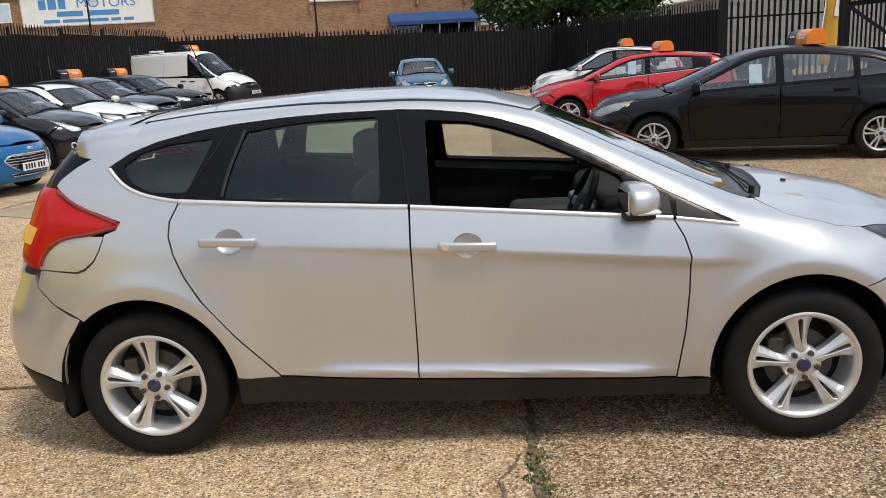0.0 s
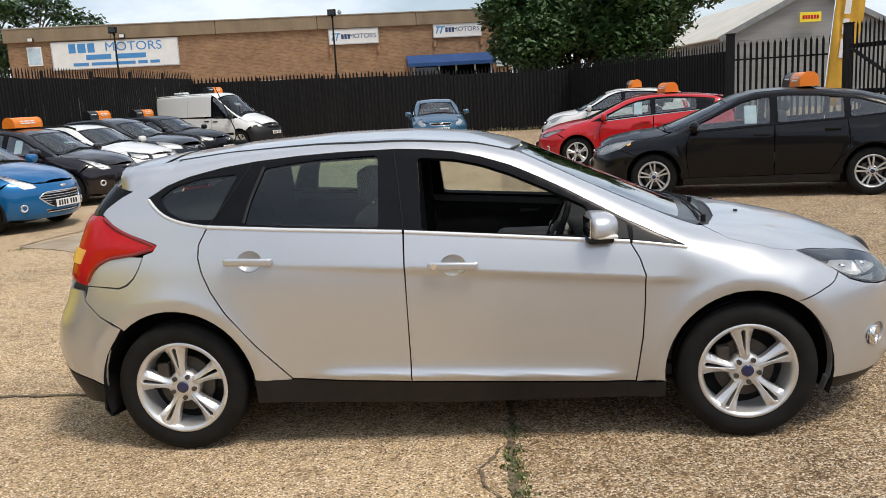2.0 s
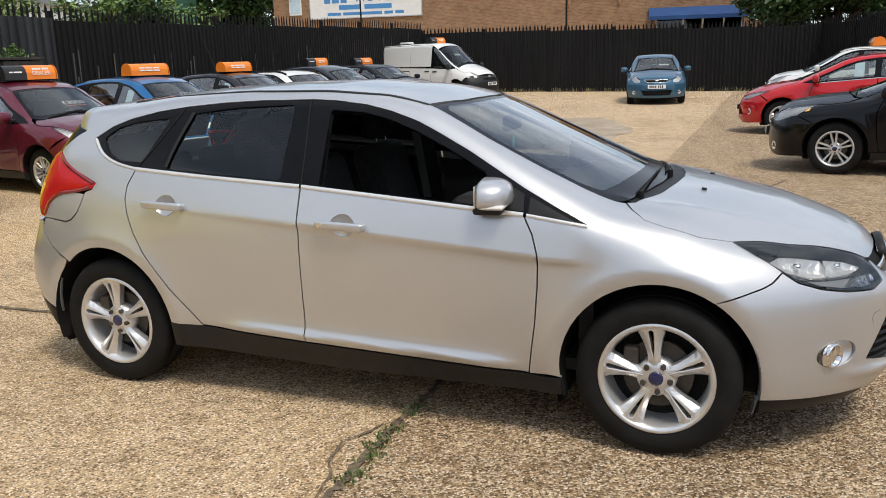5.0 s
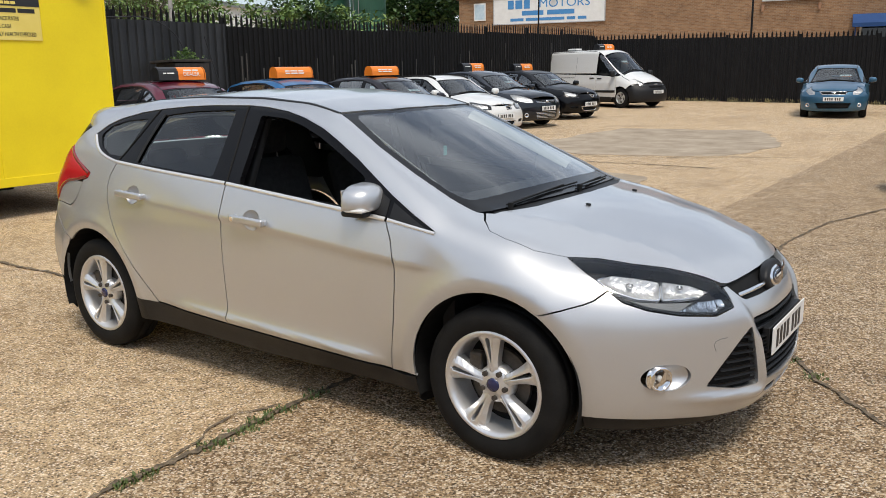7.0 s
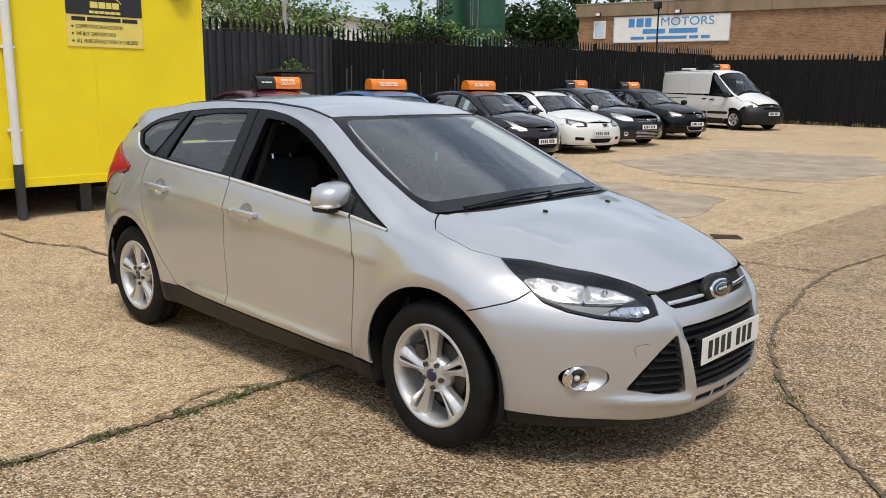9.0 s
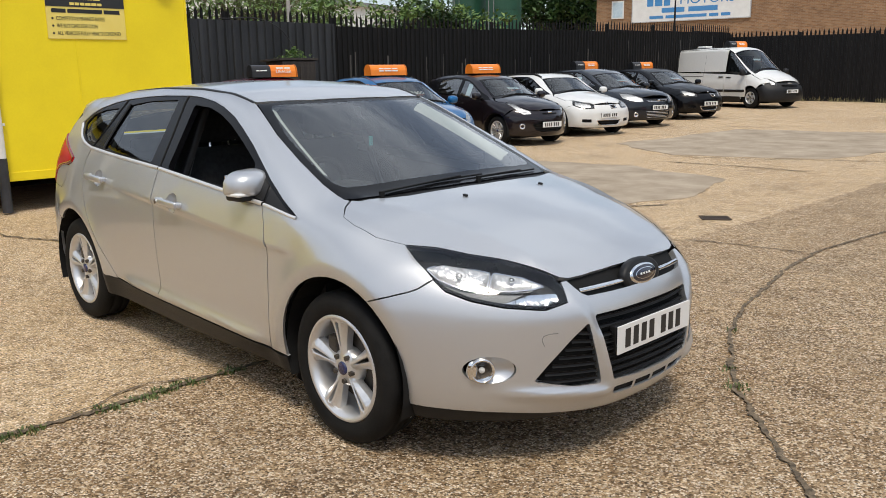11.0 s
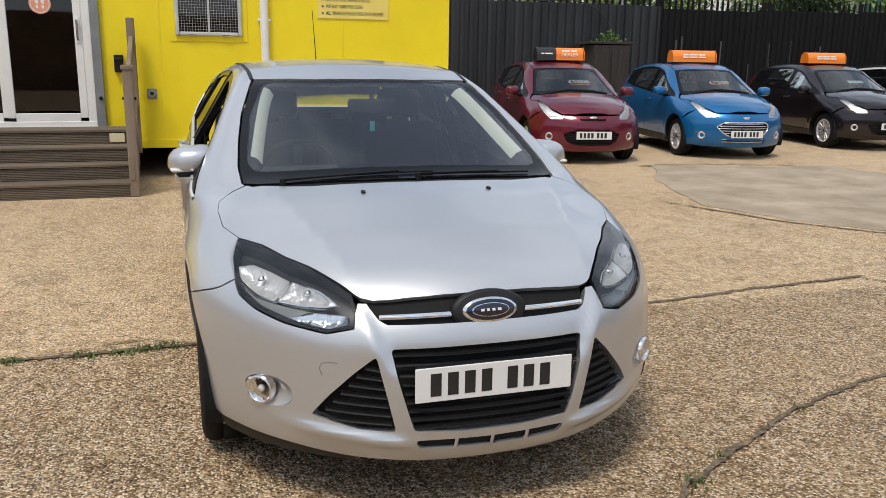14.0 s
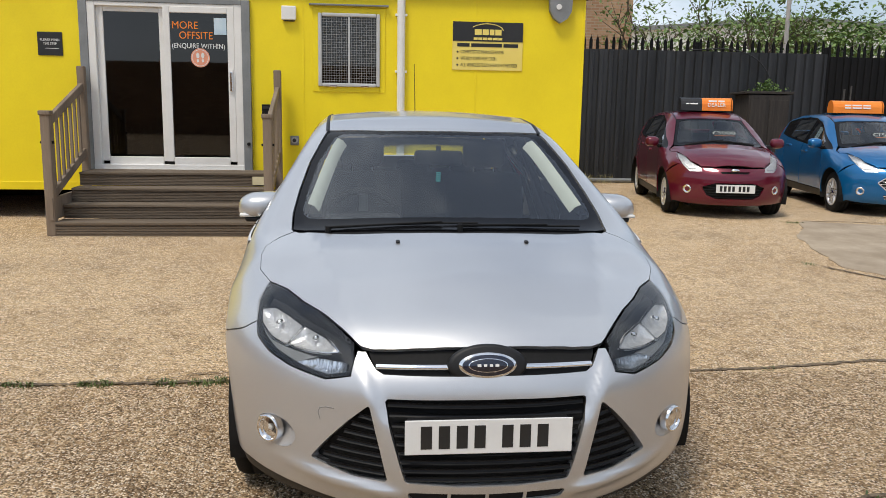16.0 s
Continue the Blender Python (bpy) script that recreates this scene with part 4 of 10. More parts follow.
def cupboard():
    t = thing("old_cupboard", pose(-11.45, 7.7, 0, 0, 0, 0), "weathered brown outdoor cupboard against the fence", "cupboard")
    part("body", box(B(), (0, 0, 0.9), (0.62, 0.84, 1.8), 0.01), CUPBOARD, t)
    part("door", box(B(), (0.32, 0.2, 0.9), (0.02, 0.38, 1.6), 0.006), CUPBOARD, t)
    part("door", box(B(), (0.32, -0.2, 0.9), (0.02, 0.38, 1.6), 0.006), CUPBOARD, t)
    part("lid", box(B(), (0.02, 0, 1.83), (0.74, 1.0, 0.05), 0.008, pose(0, 0, 0, 0, -2, 0)), CUPBOARD, t)
    rr = random.Random(8)
    verts, faces = [], []
    for _ in range(260):
        a, r = rr.uniform(0, 6.28), abs(rr.gauss(0, 0.16))
        c = Vector((0.02 + 0.5 * r * math.cos(a), 0.1 + r * math.sin(a) * 1.3, 1.86 + rr.uniform(0.0, 0.26) * max(0.2, 1 - r * 2)))
        q = Euler((rr.uniform(-1.2, 1.2), rr.uniform(-1.2, 1.2), rr.uniform(0, 6.28))).to_matrix()
        b = len(verts)
        s = rr.uniform(0.02, 0.045)
        verts += [c + q @ Vector(p) for p in ((-s, 0, 0), (0, -s * 0.45, 0), (s, 0, 0.01), (0, s * 0.45, 0))]
        faces.append((b, b + 1, b + 2, b + 3))
    s = tagged(raw("shrub", verts, faces, LEAF_B), "small green self-sown shrub on the cupboard", "shrub")
    s.location = (-11.45, 7.7, 0)
    c = bpy.data.curves.new("cable", "CURVE")
    c.dimensions, c.bevel_depth = "3D", 0.012
    sp = c.splines.new("BEZIER")
    pts = [(-11.90, 6.3, 2.68), (-11.88, 7.4, 2.66), (-11.85, 7.9, 2.35), (-11.75, 8.1, 1.7), (-11.7, 8.15, 1.2)]
    sp.bezier_points.add(len(pts) - 1)
    for p, co in zip(sp.bezier_points, pts):
        p.co, p.handle_left_type, p.handle_right_type = co, "AUTO", "AUTO"
    tmp = bpy.data.objects.new("tmp", c)
    me = bpy.data.meshes.new_from_object(tmp)
    bpy.data.objects.remove(tmp)
    me.materials.clear()
    me.materials.append(CABIN_DARK)
    tagged(new("cable", me), "loose black cable hanging down the fence", "cable")
    hose = part("ground_pipe", rod(B(), (-11.75, 2.4, 0.06), (-11.55, 6.2, 0.05), 0.045, n=10), GREYFRAME)
    tagged(hose, "grey pipe lying along the foot of the fence", "pipe")


cupboard()


# ---- brick building across the back ----
def brick_building():
    ang = math.degrees(math.atan2(0.2, 1))
    t = thing("brick_building", pose(-25.8, 39.2, 0, 0, 0, ang), "long flat-roofed brown brick workshop with company signs", "building")
    L, H, D = 27.4, 6.45, 16.0
    ops = [(12.3, 14.4, 2.0, 3.15), (5.7, 7.2, 2.0, 2.9), (8.6, 10.1, 2.0, 3.05)]
    # the front wall in columns round its openings, the entrance last
    ops = sorted(ops + [(21.7, 26.3, 0.0, 3.55)])
    x = 0.0
    def col(xa, xb, za, zb):
        part("wall_panel", box(B(), ((xa + xb) / 2, 0.15, (za + zb) / 2), (xb - xa, 0.3, zb - za)), BRICK, t)
    for xa, xb, za, zb in ops:
        col(x, xa, 0, H - 0.7)
        if za > 0:
            col(xa, xb, 0, za)
        col(xa, xb, zb, H - 0.7)
        x = xb
    col(x, L, 0, H - 0.7)
    part("end_wall", box(B(), (0.15, D / 2, (H - 0.7) / 2), (0.3, D - 0.6, H - 0.7)), BRICK, t)
    part("end_wall", box(B(), (L - 0.15, D / 2, (H - 0.7) / 2), (0.3, D - 0.6, H - 0.7)), BRICK, t)
    part("rear_wall", box(B(), (L / 2, D - 0.15, (H - 0.7) / 2), (L, 0.3, H - 0.7)), BRICK, t)
    part("floor_slab", box(B(), (L / 2, D / 2, 0.02), (L - 0.7, D - 0.7, 0.04)), PATCH, t)
    for k in range(5):
        w = (L + 0.3) / 5
        part("parapet_panel", box(B(), (-0.15 + (k + 0.5) * w, D / 2, H - 0.35), (w - 0.02, D + 0.3, 0.70), 0.02), PARAPET, t, "stained concrete parapet panel")
    part("roof_edge", box(B(), (L / 2, D / 2, H + 0.03), (L + 0.36, D + 0.36, 0.06), 0.01), surf("pale_flashing", (0.25, 0.22, 0.17), (0.36, 0.32, 0.26), 2, 0.7), t)
    for xa, xb, za, zb in ops[:3]:
        w = part("window", B(), UPVC, t, "white framed workshop window")
        bm = B()
        for xx in (xa + 0.04, (xa + xb) / 2, xb - 0.04):
            box(bm, (xx, 0.08, (za + zb) / 2), (0.07, 0.08, zb - za))
        for zz in (za + 0.04, zb - 0.04):
            box(bm, ((xa + xb) / 2, 0.085, zz), (xb - xa - 0.06, 0.07, 0.07))
        bm.to_mesh(w.data)
        bm.free()
        part("pane", box(B(), ((xa + xb) / 2, 0.1, (za + zb) / 2), (xb - xa - 0.1, 0.02, zb - za - 0.1)), TINTGLASS, w)
        part("sill", box(B(), ((xa + xb) / 2, -0.02, za - 0.04), (xb - xa + 0.1, 0.2, 0.07)), PARAPET, w)
    # entrance with awning
    e = new("entrance")
    e.parent = t
    for xx in (21.75, 23.2, 24.2, 25.3, 26.25):
        part("mullion", box(B(), (xx, 0.1, 1.75), (0.09, 0.1, 3.5)), UPVC, e)
    part("transom", box(B(), (24.0, 0.1, 2.35), (4.4, 0.09, 0.09)), UPVC, e)
    part("pane", box(B(), (24.0, 0.12, 1.7), (4.4, 0.02, 3.4)), TINTGLASS, e)
    bm = B()
    prof = [(-0.05, 3.5), (-0.75, 3.42), (-0.75, 3.62), (-0.05, 4.08)]
    va = [bm.verts.new((21.35, y, z)) for y, z in prof]
    vb = [bm.verts.new((26.35, y, z)) for y, z in prof]
    for i in range(4):
        bm.faces.new((va[i], va[(i + 1) % 4], vb[(i + 1) % 4], vb[i]))
    bm.faces.new(va[::-1]), bm.faces.new(vb)
    part("awning", bm, AWNING, t, "faded royal blue fabric awning")
    for xx in (21.5, 26.2):
        part("awning_bracket", box(B(), (xx, -0.4, 2.95), (0.06, 0.06, 1.0)), AWNING, t)
    # signs
    def sign(x, z, w, h, name, label):
        s = thing(name, pose(-25.8, 39.2, 0, 0, 0, ang) @ pose(x, -0.06, z), label, "sign")
        part("panel", box(B(), (0, 0, 0), (w, 0.06, h), 0.01), WHITE, s)
        bm = B()
        for sgn in (-1, 1):
            box(bm, (sgn * (w / 2), -0.01, 0), (0.05, 0.08, h + 0.05))
            box(bm, (0, -0.01, sgn * (h / 2)), (w - 0.05, 0.08, 0.05))
        part("sign_frame", bm, surf("grey_sign_frame", (0.42, 0.43, 0.44), (0.5, 0.5, 0.5), 4, 0.5), s)
        return s
    s = sign(5.55, 4.95, 6.6, 1.42, "company_sign", "large white company sign with blue lettering")
    text("lettering", "MOTORS", 0.66, SIGNBLUE, s, pose(0.95, -0.036, 0.37) @ FACE_Y, squeeze=1.12, depth=0.004)
    bars("name_bar", [0.36, 0.42, 0.36], 0.48, 0.1, SIGNBLUE, s, pose(-1.75, -0.036, 0.37) @ FACE_Y, 0.004)
    bars("phone_bar", [1.3, 1.6], 0.26, 0.22, SIGNBLUE, s, pose(0, -0.036, -0.12) @ FACE_Y, 0.004)
    bars("web_bar", [0.8, 2.3, 0.5, 0.5], 0.16, 0.14, SIGNBLUE, s, pose(0, -0.036, -0.48) @ FACE_Y, 0.004)
    for x, z in ((18.45, 5.3), (24.35, 5.42)):
        s = sign(x, z, 2.75, 0.80, "company_sign", "white company sign with navy lettering")
        text("lettering", "MOTORS", 0.36, NAVY, s, pose(0.50, -0.036, 0) @ FACE_Y, squeeze=1.05, depth=0.004)
        bars("name_bar", [0.14, 0.14, 0.14], 0.26, 0.04, NAVY, s, pose(-0.45, -0.036, 0) @ FACE_Y, 0.004)
        bm = B()
        for k, xx in enumerate((-1.15, -0.92)):
            box(bm, (xx, -0.036, 0.0), (0.07, 0.01, 0.42), 0, Matrix.Translation((xx, 0, 0)) @ Matrix.Rotation(0.35, 4, "Y") @ Matrix.Translation((-xx, 0, 0)))
            box(bm, (xx + 0.06, -0.037, 0.17), (0.26, 0.01, 0.06))
        part("logo_mark", bm, SIGNBLUE, s)
        for sgn in (-1, 1):
            lamp = thing("wall_light", pose(-25.8, 39.2, 0, 0, 0, ang) @ pose(x + sgn * 1.35, -0.08, z - 0.75), "small terracotta wall light below a sign", "wall light", "wall lights")
            part("body", rod(B(), (0, 0, -0.16), (0, 0, 0.16), 0.07, 0.09, n=10), surf("terracotta_light", (0.30, 0.16, 0.09), (0.4, 0.22, 0.13), 5, 0.6), lamp)
            part("bracket", box(B(), (0, 0.05, 0), (0.06, 0.1, 0.08)), BLACK, lamp)
    p = thing("wall_poster", pose(-25.8, 39.2, 0, 0, 0, ang) @ pose(1.35, -0.05, 5.0), "pale blue poster board on the brick wall", "poster")
    part("board", box(B(), (0, 0, 0), (0.75, 0.05, 1.0), 0.008), WHITE, p)
    part("print", box(B(), (0, -0.028, 0), (0.62, 0.006, 0.85)), PALEBLUE, p)
    p2 = copy_thing(p, pose(-25.8, 39.2, 0, 0, 0, ang) @ pose(26.9, -0.05, 3.75))
    for x in (1.3, 6.0):
        l = thing("flood_light", pose(-25.8, 39.2, 0, 0, 0, ang) @ pose(x, -0.25, 5.86), "small floodlight under the parapet", "floodlight", "floodlights on the wall")
        part("housing", box(B(), (0, 0, 0), (0.3, 0.16, 0.22), 0.02), BLACK, l)
        part("lens", box(B(), (0, -0.085, 0), (0.24, 0.01, 0.16)), WHITE, l)
    d = thing("satellite_dish", pose(-25.8, 39.2, 0, 0, 0, ang) @ pose(26.6, -0.25, 4.75), "small cream dish on the wall", "dish")
    bm = B()
    bmesh.ops.create_uvsphere(bm, u_segments=18, v_segments=8, radius=0.3, matrix=pose(0, 0, 0, 75, 0, 0) @ Matrix.Diagonal((1, 1, 0.28, 1)))
    part("bowl", bm, surf("cream_dish", (0.6, 0.5, 0.34), (0.68, 0.58, 0.42), 4, 0.5), d, smooth=True)
    part("arm", rod(B(), (0, 0.25, -0.1), (0, -0.3, -0.25), 0.02), BLACK, d)
    # things on the roof
    v = thing("roof_vent", pose(-25.8, 39.2, 0, 0, 0, ang) @ pose(17.8, 3, 6.5), "small vent pipe standing on the roof", "vent")
    part("pipe", rod(B(), (0, 0, 0), (0, 0, 0.5), 0.09, n=12), GREYFRAME, v)
    part("cowl", rod(B(), (0, 0, 0.42), (0, 0, 0.6), 0.14, 0.05, n=12), GREYFRAME, v)
    a = thing("roof_aerial", pose(-25.8, 39.2, 0, 0, 0, ang) @ pose(3.2, 4, 6.5), "thin television aerial on the roof", "aerial")
    part("mast", rod(B(), (0, 0, 0), (0, 0, 0.75), 0.02, n=6), GREYFRAME, a)
    part("boom", rod(B(), (-0.2, 0, 0.6), (0.9, 0, 0.68), 0.02, n=6), GREYFRAME, a)
    for k in range(5):
        part("element", rod(B(), (k * 0.18, -0.2, 0.63 + k * 0.012), (k * 0.18, 0.2, 0.63 + k * 0.012), 0.01, n=5), GREYFRAME, a)


brick_building()


def lamp_post(x, y, h):
    t = thing("lamp_post", pose(x, y, 0.2), "slim dark floodlight post behind the fence", "lamp post", "floodlight posts")
    part("pole", rod(B(), (0, 0, 0), (0, 0, h - 0.2), 0.055, 0.035, n=10), BLACK, t)
    hd = part("head", box(B(), (0, -0.1, h - 0.1), (0.36, 0.18, 0.28), 0.02), BLACK, t)
    part("lens", box(B(), (0, -0.195, h - 0.1), (0.28, 0.01, 0.2)), TINTGLASS, hd)
    part("bracket", box(B(), (0, 0, h - 0.25), (0.1, 0.06, 0.12)), BLACK, t)


lamp_post(-6.95, 33.0, 5.5)
lamp_post(-17.0, 33.0, 5.35)


# ---- beyond the fences ----
def silo(x, y, r, h):
    t = thing("storage_tank", pose(x, y, 0), "tall dark green cylindrical storage tank", "tank", "green tanks")
    part("shell", rod(B(), (0, 0, 0), (0, 0, h), r, n=48), SILO, t, smooth=False)
    for k in range(1, 5):
        bm = B()
        rod(bm, (0, 0, h * k / 5 - 0.05), (0, 0, h * k / 5 + 0.05), r + 0.02, n=48)
        part("hoop", bm, SILO, t)
    bm = B()
    rod(bm, (0, 0, h), (0, 0, h + 0.7), r + 0.03, 0.2, n=48)
    part("roof", bm, SILO, t)
    bm = B()
    for s in (-0.2, 0.2):
        rod(bm, (s, -r - 0.06, 0), (s, -r - 0.06, h), 0.02, n=6)
    part("ladder", bm, GREYFRAME, t)


silo(-31.7, 34.5, 1.02, 8.5)
silo(-28.95, 34.5, 1.02, 8.5)


def shed(name, m, w, d, h, rise, wall, roof, label):
    """A gabled industrial shed; its gable faces -y."""
    t = thing(name, m, label, "shed")
    bm = B()
    pr = [(-w / 2, 0), (w / 2, 0), (w / 2, h), (0, h + rise), (-w / 2, h)]
    plate(bm, pr, d, FACE_Y)
    part("wall", bm, wall, t)
    for s in (-1, 1):
        bm = B()
        sl = math.hypot(w / 2 + 0.3, rise * (w / 2 + 0.3) / (w / 2))
        box(bm, (0, 0, 0), (sl, d + 0.5, 0.08), 0, Matrix.Translation((s * (w / 4 + 0.15), d / 2, h + rise / 2 - 0.09 * 1 + 0.06)) @ Matrix.Rotation(s * math.atan2(rise, w / 2), 4, "Y"))
        part("roof", bm, roof, t)
        part("barge_board", box(B(), (0, 0, 0), (sl, 0.06, 0.28), 0, Matrix.Translation((s * (w / 4 + 0.15), -0.28, h + rise / 2 - 0.08)) @ Matrix.Rotation(s * math.atan2(rise, w / 2), 4, "Y")), GREYFRAME, t)
    k = int(h / 0.22)
    for i in range(k):
        part("cladding_board", box(B(), (0, -0.015, 0.11 + i * 0.22), (w - 0.04, 0.02, 0.19)), wall, t)
    return t


sh = shed("industrial_shed", pose(17.0, 42.0, 0, 0, 0, 6), 9.5, 16, 4.0, 2.3, SHED, SHEDROOF, "grey clad industrial shed with a pale gabled roof")
sg = thing("shop_sign", pose(16.8, 41.6, 4.75, 0, 0, 6), "small yellow shop sign on the grey shed", "sign")
part("panel", box(B(), (0, 0, 0), (1.15, 0.06, 0.5), 0.01), surf("bright_yellow_sign", (0.8, 0.6, 0.02), (0.86, 0.68, 0.04), 4, 0.5), sg)
bars("name_bar", [0.12, 0.12, 0.12, 0.12, 0.12, 0.12], 0.2, 0.03, REDLENS, sg, pose(0, -0.036, 0) @ FACE_Y)
shed("white_warehouse", pose(-44, 26, 0, 0, 0, 80), 40, 14, 5.6, 1.4, WHITE, SHEDROOF, "long low white warehouse beyond the trees")
t = thing("neighbour_house", pose(-21, 5.4, 0), "buff brick gable wall of a neighbouring building", "building")
part("wall", box(B(), (0, 0, 3.4), (5.5, 3.6, 6.8)), BRICK2, t)
part("coping", box(B(), (0, 0, 6.83), (5.7, 3.8, 0.1), 0.01), PARAPET, t)
t = thing("low_unit", pose(-26.5, 48, 0, 0, 0, 10), "low grey flat-roofed unit behind the fence", "building")
part("wall", box(B(), (0, 0, 2.0), (9, 6, 4.0)), SHED, t)
part("roof", box(B(), (0, 0, 4.1), (9.4, 6.4, 0.2), 0.02), GREYFRAME, t)


def banner():
    t = thing("feather_flag", pose(8.95, 18.9, 0.08), "tall ochre feather flag on a pole beside the gate", "flag")
    part("pole", rod(B(), (0, 0, 0), (0.45, 0, 4.6), 0.02, 0.012, n=8), CHROME, t)
    bm = B()
    n = 22
    rows = []
    for i in range(n + 1):
        u = i / n
        z = 0.9 + 3.6 * u
        x = 0.45 * z / 4.6
        w = 0.30 + 0.45 * math.sin(u * 2.4)
        rows.append([bm.verts.new((x + w * k / 4, 0.05 * math.sin(u * 9 + k), z - 0.05 * k)) for k in range(5)])
    for a, b in zip(rows, rows[1:]):
        for k in range(4):
            bm.faces.new((a[k], a[k + 1], b[k + 1], b[k]))
    r = bmesh.ops.extrude_face_region(bm, geom=list(bm.faces))
    bmesh.ops.translate(bm, vec=(0, 0.004, 0), verts=[v for v in r["geom"] if isinstance(v, bmesh.types.BMVert)])
    part("cloth", bm, FLAG, t, smooth=True)
    bars("lettering_bar", [0.5, 0.4, 0.5, 0.45], 0.16, 0.12, WHITE, t, pose(0.62, -0.07, 3.1) @ FACE_Y @ pose(0, 0, 0, 0, 0, 84))


banner()


def tree(x, y, h, spread, material, label, seed, leaves=9000, leaf=0.13, base=0.25, squash=1.0):
    """A tapered trunk with forking limbs; leaves in uneven clumps round the limb ends."""
    rr = random.Random(seed)
    t = thing("tree", pose(x, y, 0), label, "tree")
    tips, bm = [], B()
    def limb(p, d, length, r, level):
        q = p + d * length
        rod(bm, p, q, r, r * 0.62, n=7 if level else 10, caps=False)
        if level >= 1:
            tips.append((q, length))
        if level < 3:
            for _ in range(rr.randint(3, 4) if level else 6):
                nd = (d * (0.55 if level else 0.35) + Vector((rr.uniform(-1, 1), rr.uniform(-1, 1) * squash, rr.uniform(-0.1, 0.75)))).normalized()
                s = p + (q - p) * rr.uniform(0.55 if level else base + 0.25, 1.0)
                limb(s, nd, length * rr.uniform(0.5, 0.72), r * 0.5, level + 1)
    limb(Vector((0, 0, 0)), Vector((rr.uniform(-0.06, 0.06), rr.uniform(-0.06, 0.06), 1)).normalized(), h * 0.5, h * (0.028 if leaf > 0.1 else 0.017), 0)
    part("trunk", bm, BARK, t, smooth=True)
    verts, faces = [], []
    clumps = [(q + Vector((rr.gauss(0, 0.4), rr.gauss(0, 0.4), rr.gauss(0, 0.3))), spread * rr.uniform(0.10, 0.24)) for q, _ in tips]
    per = max(6, leaves // len(clumps))
    for c, r in clumps:
        for _ in range(per):
            v = Vector((rr.gauss(0, 1), rr.gauss(0, 1), rr.gauss(0, 1))).normalized() * r * rr.uniform(0.35, 1.05)
            v.z *= 0.75
            if c.z + v.z < h * base * 0.6:
                continue
            p = c + v
            q = Euler((rr.uniform(-0.9, 0.9), rr.uniform(-0.9, 0.9), rr.uniform(0, 6.28))).to_matrix()
            s = leaf * rr.uniform(0.6, 1.3)
            b = len(verts)
            verts += [p + q @ Vector(k) for k in ((-s, 0, 0), (-s * 0.2, -s * 0.5, s * 0.12), (s, 0, 0), (-s * 0.2, s * 0.5, s * 0.12))]
            faces.append((b, b + 1, b + 2, b + 3))
    raw("crown", verts, faces, material, t)
    return t


tree(4.1, 35.5, 8.5, 5.5, LEAF_A, "large dense dark green tree overhanging the fence", 3, 26000, 0.17, 0.2)
tree(7.6, 36.5, 9.0, 5.5, LEAF_A, "large dense dark green tree overhanging the fence", 4, 26000, 0.17, 0.2)
tree(6.4, 33.8, 6.2, 4.5, LEAF_A, "lower dense dark green tree behind the fence", 9, 18000, 0.15, 0.15)
tree(1.8, 34.5, 5.2, 4.4, LEAF_A, "low dark green bush behind the fence", 10, 14000, 0.14, 0.05)
for i, (x, y, h, s, n) in enumerate([(-37, 60, 12.5, 6, 9000), (-33, 58, 9.5, 5, 7000), (-29, 57, 8, 4, 6000), (-41, 58, 8.5, 5, 6000), (-36, 48, 8, 4.5, 6000)]):
    tree(x, y, h, s, LEAF_A, "leafy green tree beyond the workshop", 20 + i, n, 0.24, 0.15)
tree(-16.4, 17.0, 4.5, 2.3, LEAF_B, "light green scrubby tree behind the fence", 77, 3500, 0.1, 0.1)
for i in range(1, 4):
    tree(-16.6 - 1.6 * (i % 3), 8.8 + i * 2.6, (4.3 if i > 1 else 4.8) + 0.3 * (i * 7 % 3), 3.0 if i > 1 else 2.2, LEAF_B if i % 3 else LEAF_A, "light green scrubby tree behind the fence", 40 + i, 6500 if i > 1 else 1500, 0.09 if i > 1 else 0.07, 0.1)
tree(-15.4, 8.8, 4.6, 2.6, LEAF_B, "thin light green sapling behind the fence", 61, 1600, 0.065, 0.3)
tree(-16.2, 7.5, 4.8, 2.6, LEAF_B, "thin light green sapling behind the fence", 62, 1500, 0.065, 0.3)
p = thing("white_post", pose(-14, 9.45, 0), "pale metal post behind the fence", "post")
part("pole", rod(B(), (0, 0, 0), (0, 0, 5.2), 0.05, n=10), surf("pale_post", (0.35, 0.32, 0.3), (0.45, 0.42, 0.4), 5, 0.5), p)
part("base_plate", box(B(), (0, 0, 0.02), (0.25, 0.25, 0.04), 0.01), GREYFRAME, p)


# plain walls added where the yard is never seen, to block low sky from reflections
for nm, c, s in (("unseen_wall_south", (4, -17, 1.6), (44, 0.3, 3.2)), ("unseen_wall_east", (22, -4, 1.6), (0.3, 25.7, 3.2))):
    tagged(part(nm, box(B(), c, s), BRICK), "plain brown brick wall added out of view to darken reflections", "wall", kind="structure")

